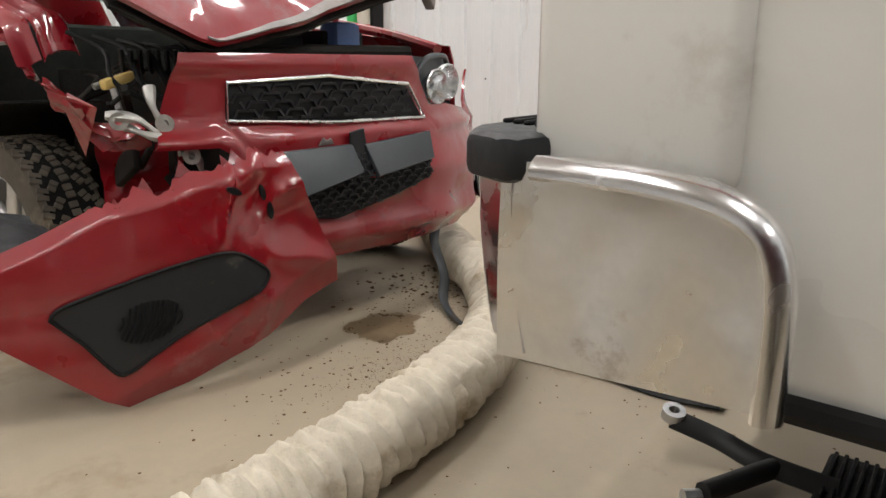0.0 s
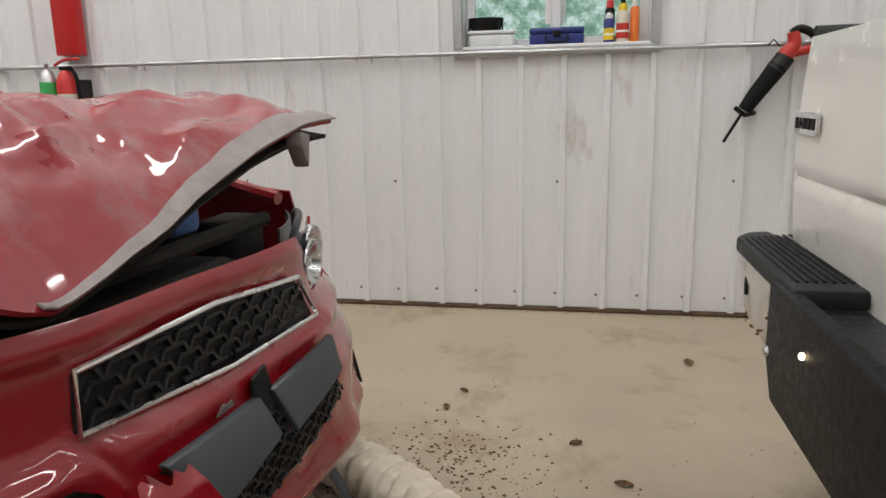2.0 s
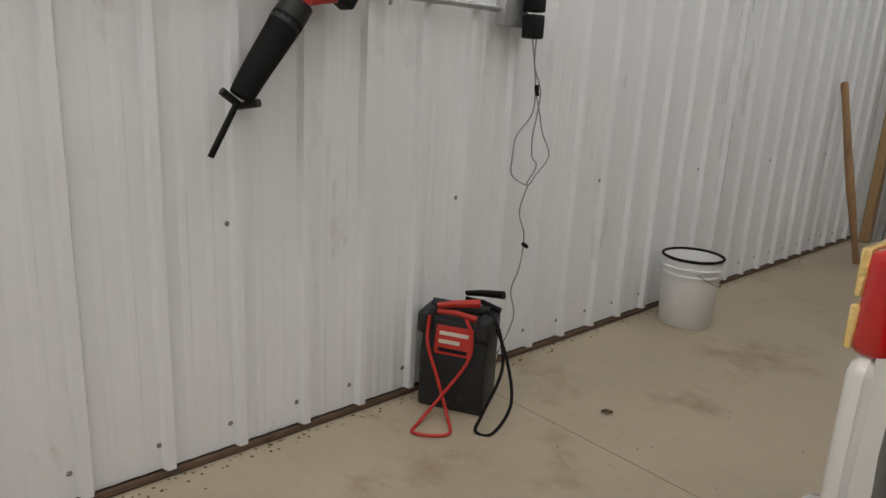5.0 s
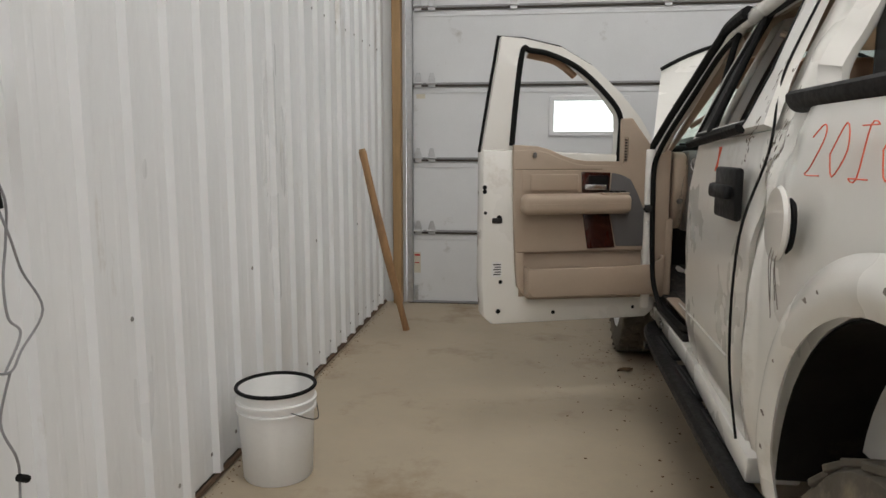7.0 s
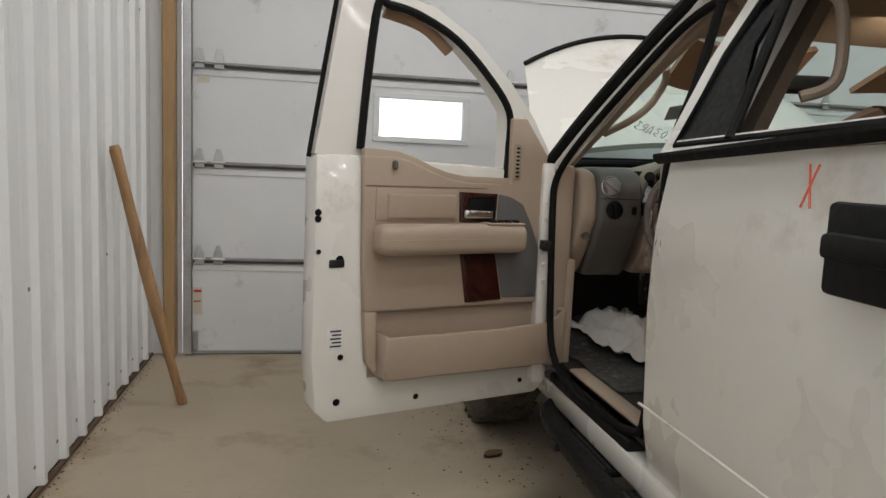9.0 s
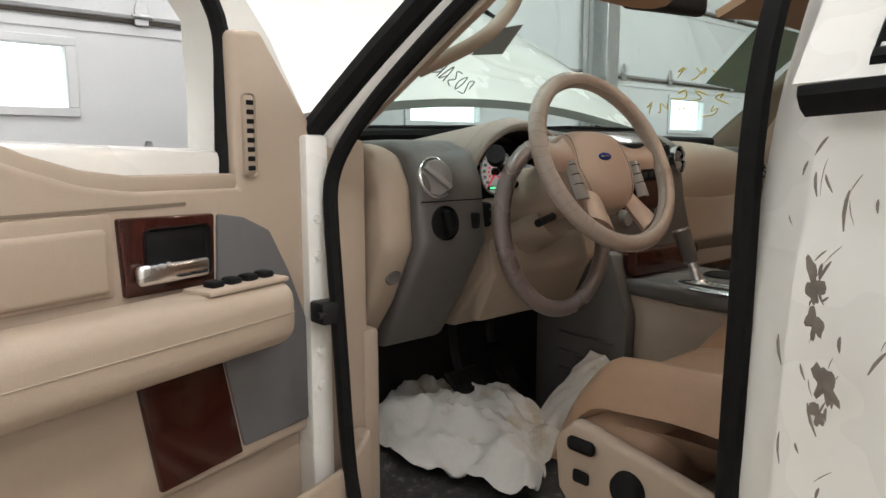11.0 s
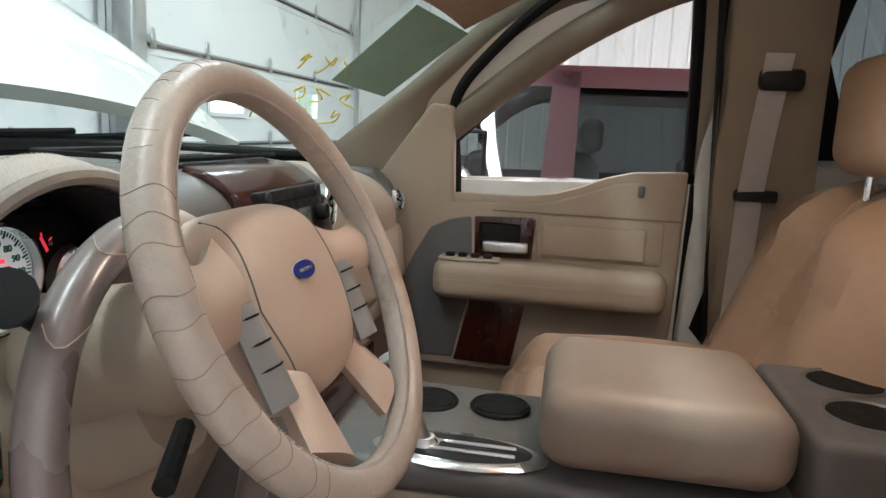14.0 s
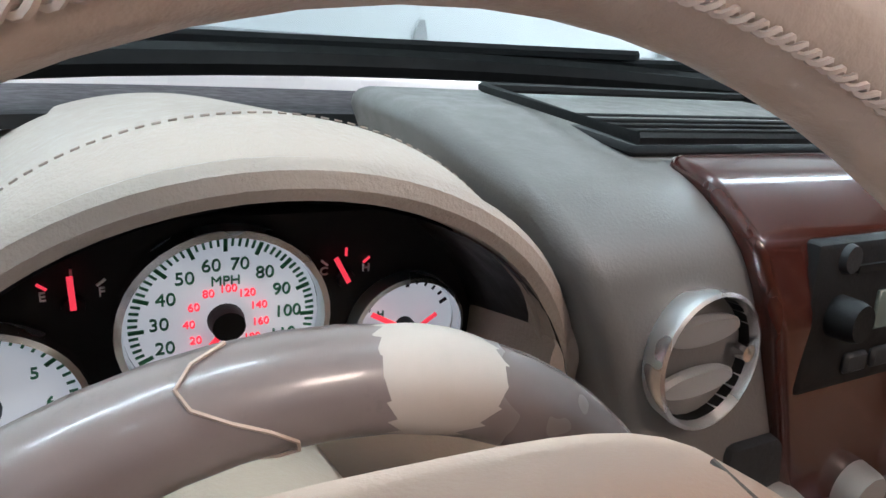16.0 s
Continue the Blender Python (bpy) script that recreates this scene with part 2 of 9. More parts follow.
M_WOOD_TRIM = mat("rough_lumber", (0.42, 0.27, 0.13), 0.65, vary=0.3, scale=5, fine=50, stretch=(1, 1, 0.12), bump=0.3, dirt=(0.2, 0.12, 0.06), dirt_amount=0.15)
M_STICK = mat("worn_wood_handle", (0.36, 0.21, 0.10), 0.6, vary=0.35, scale=9, fine=60, stretch=(1, 1, 0.2), bump=0.2, dirt=(0.14, 0.08, 0.05), dirt_amount=0.25, dirt_scale=8)
M_WHITE_CAR = mat("white_car_paint", (0.78, 0.765, 0.72), 0.16, coat=0.7, vary=0.02, scale=2, dirt=(0.50, 0.44, 0.36), dirt_amount=0.06, dirt_scale=2.2, rough_vary=0.3)
M_BLACK_PLASTIC = mat("black_plastic", (0.007, 0.007, 0.0075), 0.52, spec=0.22, vary=0.2, bump=0.08, bump_scale=400)
M_WELL = mat("muddy_wheel_well", (0.011, 0.010, 0.009), 0.95, spec=0.08, vary=0.5, scale=7, dirt=(0.05, 0.04, 0.03), dirt_amount=0.1)
M_RUBBER = mat("black_rubber", (0.007, 0.007, 0.007), 0.7, spec=0.18, vary=0.25)
M_GREY_PLASTIC = mat("dark_grey_plastic", (0.020, 0.021, 0.023), 0.5, spec=0.32, vary=0.15, bump=0.1, bump_scale=300, dirt=(0.16, 0.14, 0.11), dirt_amount=0.06, dirt_scale=6)
M_TYRE = mat("dusty_tyre_rubber", (0.085, 0.073, 0.056), 0.85, vary=0.3, scale=8, bump=0.2, dirt=(0.20, 0.16, 0.11), dirt_amount=0.30, dirt_scale=7)
M_ALLOY = mat("alloy_wheel", (0.6, 0.6, 0.6), 0.3, 0.9, vary=0.08, dirt=(0.2, 0.17, 0.13), dirt_amount=0.1, dirt_scale=9)
M_RED_CAR = mat("red_car_paint", (0.25, 0.004, 0.010), 0.16, coat=1.0, vary=0.06, scale=3, dirt=(0.30, 0.12, 0.12), dirt_amount=0.03, dirt_scale=3.2, rough_vary=0.5)
M_RED_LENS = mat("red_lens", (0.55, 0.01, 0.01), 0.08, coat=1.0, vary=0.1)
M_TAN = mat("tan_plastic", (0.41, 0.325, 0.25), 0.52, vary=0.06, scale=4, fine=90, bump=0.10, bump_scale=500)
M_TAN_LEATHER = mat("tan_leather", (0.35, 0.222, 0.142), 0.42, vary=0.12, scale=5, fine=60, bump=0.18, bump_scale=320, dirt=(0.22, 0.14, 0.08), dirt_amount=0.08, dirt_scale=5)
M_BROW = mat("taupe_tan_skin", (0.33, 0.272, 0.232), 0.55, vary=0.06, scale=4, fine=90, bump=0.25, bump_scale=420)
M_SEAM = mat("dark_tan_piping", (0.15, 0.095, 0.06), 0.7)
# tan trim plastic with the pillars' shade darkened into its colour
M_TAN_SHADED = mat("shaded_grained_tan_plastic", (0.20, 0.158, 0.115), 0.6, vary=0.08, scale=5, fine=90, bump=0.2, bump_scale=450)
M_TAUPE = mat("taupe_plastic", (0.122, 0.113, 0.106), 0.42, vary=0.06, bump=0.1, bump_scale=500)
M_CLOTH = mat("headliner_cloth", (0.40, 0.33, 0.24), 0.9, vary=0.08, bump=0.2, bump_scale=500)
M_GLASS = glass("window_glass", (0.93, 0.97, 0.95))
M_GLASS_DARK = glass("tinted_glass", (0.16, 0.19, 0.20))
M_WINDSHIELD = glass("windscreen_glass", (0.75, 0.88, 0.85))
M_DAYLIGHT = glow("daylight", (1.0, 1.0, 1.0), 3.0)
M_TUBE = glow("lamp_diffuser", (1.0, 0.97, 0.92), 5.0)
M_CARPET = mat("dark_carpet", (0.03, 0.028, 0.026), 0.95, vary=0.3, bump=0.5, bump_scale=300)
M_CEIL = mat("ceiling_steel", (0.78, 0.78, 0.77), 0.5, vary=0.03)

# ---- structure ----
PITCH, RIB0 = 0.2292, -1.145


def rib_profile(a, b):
    pts = []
    k0, k1 = math.floor((a - RIB0) / PITCH) - 1, math.ceil((b - RIB0) / PITCH) + 1
    for k in range(k0, k1):
        c = RIB0 + k * PITCH
        for d, h in ((-0.021, 0), (-0.013, 0.026), (0.013, 0.026), (0.021, 0), (PITCH / 3 - 0.014, 0), (PITCH / 3 - 0.007, 0.0018), (PITCH / 3 + 0.007, 0.0018), (PITCH / 3 + 0.014, 0),
                     (2 * PITCH / 3 - 0.014, 0), (2 * PITCH / 3 - 0.007, 0.0018), (2 * PITCH / 3 + 0.007, 0.0018), (2 * PITCH / 3 + 0.014, 0)):
            if a < c + d < b:
                pts.append((c + d, h))
    return [(a, 0)] + pts + [(b, 0)]


def ribbed(a, b, z0, z1, place):
    bm = bmesh.new()
    pr = rib_profile(a, b)
    lo = [bm.verts.new(place(s, h, z0)) for s, h in pr]
    hi = [bm.verts.new(place(s, h, z1)) for s, h in pr]
    for i in range(len(pr) - 1):
        bm.faces.new((lo[i], lo[i + 1], hi[i + 1], hi[i]))
    return bm


W, N = -3.2, 5.25
EAST, SOUTH = 8.2, -8.5
# floor slabs with a saw-cut joint
floor = tagged(new("floor"), "tan sealed concrete garage floor with stains", "floor", kind="structure")
ORIGIN[floor] = Vector((0, 0, 0))
JOINT = 0.73
part("slab", box(W - 0.2, EAST + 0.2, SOUTH - 0.2, JOINT - 0.002, -0.12, 0), M_CONCRETE, floor)
part("slab", box(W - 0.2, EAST + 0.2, JOINT + 0.002, N + 0.4, -0.12, 0), M_CONCRETE, floor)
part("slab_joint", box(W - 0.2, EAST + 0.2, JOINT - 0.002, JOINT + 0.002, -0.12, -0.004), M_STEEL_DARK, floor)

# west wall: backing with a window opening, steel sheets on it
WY0, WY1, WZ0, WZ1 = -1.70, -0.695, 1.45, 2.15
bm = box(W - 0.16, W - 0.012, SOUTH, WY0, 0, CEIL)
box(W - 0.16, W - 0.012, WY1, N, 0, CEIL, bm=bm)
box(W - 0.16, W - 0.012, WY0, WY1, 0, WZ0, bm=bm)
box(W - 0.16, W - 0.012, WY0, WY1, WZ1, CEIL, bm=bm)
wall_west = solo("wall_west", bm, M_STEEL_DARK, "white ribbed steel wall with scuffs", "wall", kind="structure", at=(0, 0, 0))
y = RIB0 - 4 * 2 * PITCH * 4 + PITCH / 2
while y < N - 0.01:
    y1 = min(y + 4 * PITCH, N)
    for a, b, z0, z1 in ((y, y1, 0.025, CEIL),):
        cuts = [(a, b, z0, z1)]
        if a < WY1 and b > WY0:
            cuts = [(a, b, z0, WZ0 - 0.002), (a, b, WZ1 + 0.002, z1)]
            if a < WY0:
                cuts.append((a, WY0, WZ0, WZ1))
            if b > WY1:
                cuts.append((WY1, b, WZ0, WZ1))
        sheet = bmesh.new()
        for q in cuts:
            add(sheet, ribbed(*q, lambda s, h, z: (W + h, s, z)))
        part("steel_sheet", sheet, M_STEEL_WALL, wall_west, smooth=None)
    y = y1
part("steel_sheet", ribbed(SOUTH, RIB0 - 32 * PITCH + PITCH / 2, 0.025, CEIL, lambda s, h, z: (W + h, s, z)), M_STEEL_WALL, wall_west, smooth=None)

# east and south walls
wall_east = solo("wall_east", box(EAST, EAST + 0.15, SOUTH, N, 0, CEIL), M_STEEL_WALL, "white ribbed steel wall", "wall", kind="structure", at=(0, 0, 0))
part("steel_sheet", ribbed(SOUTH, N, 0.0, CEIL, lambda s, h, z: (EAST - 0.004 - h, s, z)), M_STEEL_WALL, wall_east, smooth=None)
wall_south = solo("wall_south", box(W, EAST, SOUTH - 0.15, SOUTH, 0, CEIL), M_STEEL_WALL, "white ribbed steel wall", "wall", kind="structure", at=(0, 0, 0))
part("steel_sheet", ribbed(W, EAST, 0.0, CEIL, lambda s, h, z: (s, SOUTH + 0.004 + h, z)), M_STEEL_WALL, wall_south, smooth=None)
ceiling = solo("ceiling", box(W, EAST, SOUTH, N + 0.3, CEIL, CEIL + 0.1), M_CEIL, "white steel ceiling", "ceiling", kind="structure", at=(0, 0, 0))

# north wall with two sectional doors
D1, D2, DTOP = (-3.02, 1.95), (2.16, 6.25), 3.51
bm = box(W, D1[0], N, N + 0.2, 0, CEIL)
box(D1[1], D2[0], N, N + 0.2, 0, CEIL, bm=bm)
box(D2[1], EAST, N, N + 0.2, 0, CEIL, bm=bm)
box(D1[0], D1[1], N, N + 0.2, DTOP, CEIL, bm=bm)
box(D2[0], D2[1], N, N + 0.2, DTOP, CEIL, bm=bm)
wall_north = solo("wall_north", bm, M_STEEL_WALL, "white steel wall round two overhead doors", "wall", kind="structure", at=(0, 0, 0))
PH = 0.585


M_RAIL = mat("dull_zinc_rail", (0.30, 0.30, 0.31), 0.6, vary=0.2, scale=8)


def garage_door(name, x0, x1, windows, hinge_xs):
    door = thing(name, ((x0 + x1) / 2, N, 0), "white insulated sectional garage door with steel hinges", "garage door", kind="structure")
    yf = N - 0.012
    for k in range(6):
        z0, z1 = k * PH + 0.012, (k + 1) * PH - 0.004
        xs = [x0 + 0.02, x1 - 0.02]
        bm = bmesh.new()
        wins = [w for w in windows if k == 2]
        if wins:
            edges = [xs[0]]
            for a, b in wins:
                edges += [a, b]
            edges.append(xs[1])
            wz0, wz1 = 1.395, 1.632
            for i in range(0, len(edges), 2):
                box(edges[i], edges[i + 1], yf, yf + 0.045, z0, z1, bm=bm)
            for a, b in wins:
                box(a, b, yf, yf + 0.045, z0, wz0, bm=bm)
                box(a, b, yf, yf + 0.045, wz1, z1, bm=bm)
        else:
            box(xs[0], xs[1], yf, yf + 0.045, z0, z1, 0.004, 1, bm=bm)
        section = part("door_section", bm, M_DOOR_SHEET, door, smooth=None)
        # rails at the top and foot of each section
        part("section_rail", box(xs[0], xs[1], yf - 0.006, yf - 0.001, z1 - 0.055, z1 - 0.014, 0.002, 1), M_DOOR_SHEET, section)
        part("section_lip", box(xs[0], xs[1], yf - 0.02, yf - 0.001, z0 - 0.008, z0 + 0.010, 0.004, 1), M_RAIL, section)
        # dark strip paints the shadow line below the rail
        part("joint_line", box(xs[0], xs[1], yf - 0.016, yf - 0.002, z0 - 0.022, z0 - 0.008), M_STEEL_DARK, section)
        for a, b in wins:
            wf = bmesh.new()
            for q in ((a - 0.04, b + 0.04, wz1, wz1 + 0.035), (a - 0.04, b + 0.04, wz0 - 0.035, wz0), (a - 0.04, a, wz0, wz1), (b, b + 0.04, wz0, wz1)):
                box(q[0], q[1], yf - 0.014, yf - 0.001, q[2], q[3], 0.003, 1, bm=wf)
            part("window_frame", wf, M_DOOR_SHEET, section)
            part("pane", box(a, b, yf + 0.02, yf + 0.026, wz0, wz1), M_GLASS, section)
        if k:
            for hx in hinge_xs:
                end = hx < x0 + 0.3 or hx > x1 - 0.3
                for dx in ((-0.055, 0.055) if end else (0,)):
                    hb = prism([(hx + dx - 0.028, z0 - 0.03), (hx + dx + 0.028, z0 - 0.03), (hx + dx + 0.028, z0 + 0.03), (hx + dx + 0.012, z0 + 0.085), (hx + dx - 0.012, z0 + 0.085), (hx + dx - 0.028, z0 + 0.03)], "y", yf - 0.026, yf - 0.018, 0.002, 1)
                    tube([(hx + dx - 0.04, yf - 0.032, z0 + 0.004), (hx + dx + 0.04, yf - 0.032, z0 + 0.004)], 0.009, 8, bm=hb)
                    part("hinge", hb, M_GALV, door)
    for hx in (x0 + 0.045, x1 - 0.045):
        tr = box(hx - 0.025, hx + 0.025, yf - 0.075, yf - 0.07, 0.02, DTOP - 0.1)
        box(hx - 0.025, hx - 0.021, yf - 0.075, yf - 0.03, 0.02, DTOP - 0.1, bm=tr)
        box(hx + 0.021, hx + 0.025, yf - 0.075, yf - 0.03, 0.02, DTOP - 0.1, bm=tr)
        part("track", tr, M_GALV, door)
    return door


door_1 = garage_door("door_1", D1[0], D1[1], [(-1.845, -1.312), (0.4, 0.93)], (-2.86, -2.17, -1.02, 0.13, 1.28))
door_2 = garage_door("door_2", D2[0], D2[1], [(3.05, 3.55), (4.6, 5.1)], (2.32, 3.0, 4.0, 5.0, 6.1))
part("jamb_board", box(-3.115, -3.045, N - 0.09, N - 0.001, 0, DTOP, 0.006, 1), M_WOOD_TRIM, wall_north, "bare brown timber door jamb")
part("steel_post", box(1.99, 2.12, N - 0.16, N - 0.004, 0, CEIL, 0.006, 1), M_GALV, wall_north, "grey steel post between the doors")
# daylight outside
backdrop = solo("backdrop", box(W - 3, EAST + 3, N + 3.0, N + 3.05, -0.5, 5), M_DAYLIGHT, "bright overcast daylight outside", "backdrop", kind="structure")

# ceiling lamps
proto = None
for lx, ly in LAMP_ROWS:
    if proto is None:
        proto = thing("ceiling_light", (lx, ly, CEIL - 0.12), "white strip light on the ceiling", "ceiling light", "ceiling lights")
        part("housing", box(lx - 1.22, lx + 1.22, ly - 0.09, ly + 0.09, CEIL - 0.06, CEIL - 0.002, 0.006, 1), M_CEIL, proto)
        part("diffuser", box(lx - 1.2, lx + 1.2, ly - 0.07, ly + 0.07, CEIL - 0.115, CEIL - 0.06, 0.02, 3), M_TUBE, proto)
    else:
        copy_thing(proto, pose(lx, ly, CEIL - 0.12))

# ---- white pickup ----
M_WOODGRAIN = mat("glossy_red_wood_trim", (0.04, 0.0085, 0.0055), 0.16, vary=0.35, scale=6, fine=70, stretch=(1, 1, 0.3), coat=0.3)
M_SPEAKER = mat("grey_speaker_mesh", (0.13, 0.125, 0.125), 0.7, vary=0.1, bump=0.5, bump_scale=700)
M_SILVER = mat("satin_silver_plastic", (0.30, 0.285, 0.275), 0.32, 0.25, vary=0.05)
M_AMBER = mat("amber_lens", (0.85, 0.62, 0.22), 0.15, coat=1.0, bump=0.6, bump_scale=220)
M_WHITE_PLASTIC = mat("white_plastic", (0.78, 0.78, 0.77), 0.35, vary=0.04)
M_SCUFF = mat("grey_scuff", (0.17, 0.145, 0.12), 0.7, vary=0.4, scale=20)
M_RUST = mat("rust_stain", (0.22, 0.10, 0.035), 0.8, vary=0.4, scale=18)
M_RED_MARK = mat("red_crayon", (0.72, 0.13, 0.07), 0.7)
M_YELLOW_MARK = mat("yellow_crayon", (0.65, 0.50, 0.03), 0.6)
M_BLACK_MARK = mat("black_crayon", (0.05, 0.055, 0.05), 0.6)
M_PALE_CLOTH = mat("stained_white_cloth", (0.66, 0.64, 0.60), 0.9, vary=0.08, scale=8, dirt=(0.42, 0.30, 0.15), dirt_amount=0.26, dirt_scale=6, bump=0.3, bump_scale=250)
M_GAUGE = mat("gauge_face", (0.72, 0.73, 0.72), 0.5, vary=0.02, emit=(0.8, 0.85, 0.85), emit_strength=0.12)
M_GAUGE_RED = mat("gauge_needle", (0.75, 0.03, 0.03), 0.4, emit=(1, 0.05, 0.08), emit_strength=0.3)
M_GAUGE_GREEN = mat("gauge_green", (0.02, 0.16, 0.06), 0.5)
M_GREEN_LED = glow("green_display", (0.1, 0.9, 0.35), 0.8)
M_MIRROR = mat("mirror", (0.9, 0.9, 0.9), 0.01, 1.0, vary=0.0, rough_vary=0)
M_BLUE_OVAL = mat("blue_enamel", (0.02, 0.035, 0.22), 0.15, coat=0.8)
M_SEATBELT = mat("grey_webbing", (0.60, 0.56, 0.53), 0.8, vary=0.1, bump=0.4, bump_scale=500)
M_RIM_LEATHER = mat("worn_rim_leather", (0.42, 0.345, 0.29), 0.30, vary=0.14, scale=9, fine=80, bump=0.16, bump_scale=260, dirt=(0.22, 0.13, 0.08), dirt_amount=0.14, dirt_scale=9)
M_RIM_OLD = mat("grey_brown_rim_vinyl", (0.20, 0.155, 0.145), 0.24, vary=0.1, scale=7, dirt=(0.09, 0.06, 0.05), dirt_amount=0.1, dirt_scale=14, coat=0.3)
M_HUB = mat("beige_airbag_cover", (0.47, 0.345, 0.27), 0.40, vary=0.05, bump=0.08, bump_scale=600)

HALF = ((0.30, 0.86), (0.45, 0.90), (0.6, 0.930), (0.9, 0.945), (1.1, 0.942), (1.28, 0.915), (1.5, 0.82), (1.74, 0.70), (1.84, 0.60))


def half(z):
    for (z0, h0), (z1, h1) in zip(HALF, HALF[1:]):
        if z <= z1:
            return h0 + (h1 - h0) * max(0, (z - z0)) / (z1 - z0)
    return HALF[-1][1]


def taper(y):
    """The cab is drawn in ahead of the bed."""
    return 0.056 * max(0.0, min(1.0, y - 1.45))


def crease(y, z):
    """Crash ripples round the rear corner of the cab."""
    k = math.exp(-((y - 1.40) / 0.12) ** 2) * min(1, max(0, (z - 0.75) / 0.35))
    ridge = 1.40 + 0.025 * math.sin(z * 5) - 0.02 * (z - 1.0)
    fold = 0.022 * math.exp(-((y - ridge) / 0.022) ** 2) - 0.016 * math.exp(-((y - ridge - 0.055) / 0.03) ** 2)
    knock = 0.034 * math.exp(-((y - 1.40) / 0.06) ** 2 - ((z - 1.28) / 0.07) ** 2)
    sharp = 0.030 * (0.30 - abs(noise.noise(Vector((y * 9 + z * 3, z * 6 - y * 4, 8))))) * k * min(1, max(0, (z - 1.0) / 0.2))
    return 0.035 * k * noise.noise(Vector((y * 11, z * 7, 3))) - 0.02 * k + fold * min(1, max(0, (z - 0.5) / 0.2)) - knock + sharp


def skin(pts, side, thick=0.012, out=0.0, step=0.09, damaged=False):
    """A body panel from a polygon in (y, z), bent to the truck's section."""
    bm = bmesh.new()
    bm.faces.new([bm.verts.new((0, p[0], p[1])) for p in pts])
    bmesh.ops.triangulate(bm, faces=bm.faces[:])
    if damaged:
        step = 0.03
    for k in range(1, int(3.6 / step)):
        z = k * step
        bmesh.ops.bisect_plane(bm, geom=bm.verts[:] + bm.edges[:] + bm.faces[:], plane_co=(0, 0, z), plane_no=(0, 0, 1), dist=1e-5)
    for y in (1.45, 2.45):
        bmesh.ops.bisect_plane(bm, geom=bm.verts[:] + bm.edges[:] + bm.faces[:], plane_co=(0, y, 0), plane_no=(0, 1, 0), dist=1e-5)
    if damaged:
        for k in range(30):
            bmesh.ops.bisect_plane(bm, geom=bm.verts[:] + bm.edges[:] + bm.faces[:], plane_co=(0, 1.2 + k * 0.0125, 0), plane_no=(0, 1, 0), dist=1e-5)
    for v in bm.verts:
        v.co.x = C + side * (half(v.co.z) - taper(v.co.y) + out - thick + (crease(v.co.y, v.co.z) if damaged else 0))
    bm.normal_update()
    for f in bm.faces:
        if f.normal.x * side < 0:
            f.normal_flip()
    bmesh.ops.solidify(bm, geom=bm.faces[:], thickness=thick)
    return bm


def arc(cy, cz, r, a0, a1, n=16):
    return [(cy + r * math.cos(radians(a0 + (a1 - a0) * k / n)), cz + r * math.sin(radians(a0 + (a1 - a0) * k / n))) for k in range(n + 1)]


def ring_strip(outer, inner, side, thick=0.02, out=0.0):
    bm = bmesh.new()
    n = len(outer)
    A = [bm.verts.new((C + side * (half(z) - taper(y) + out), y, z)) for y, z in outer]
    B = [bm.verts.new((C + side * (half(z) - taper(y) + out), y, z)) for y, z in inner]
    for i in range(n):
        bm.faces.new((A[i], A[(i + 1) % n], B[(i + 1) % n], B[i]))
    bm.normal_update()
    bmesh.ops.solidify(bm, geom=bm.faces[:], thickness=thick)
    return bm


def on_side(side, y, z, out=0.0):
    return Vector((C + side * (half(z) - taper(y) + out), y, z))


truck = thing("pickup_truck", (C, 2.2, 0), "white crew-cab pickup, crash-creased, driver's door open, hood raised", "pickup")
AX, RAX, FAX, TR = 0.705, 0.70, 4.05, 0.385

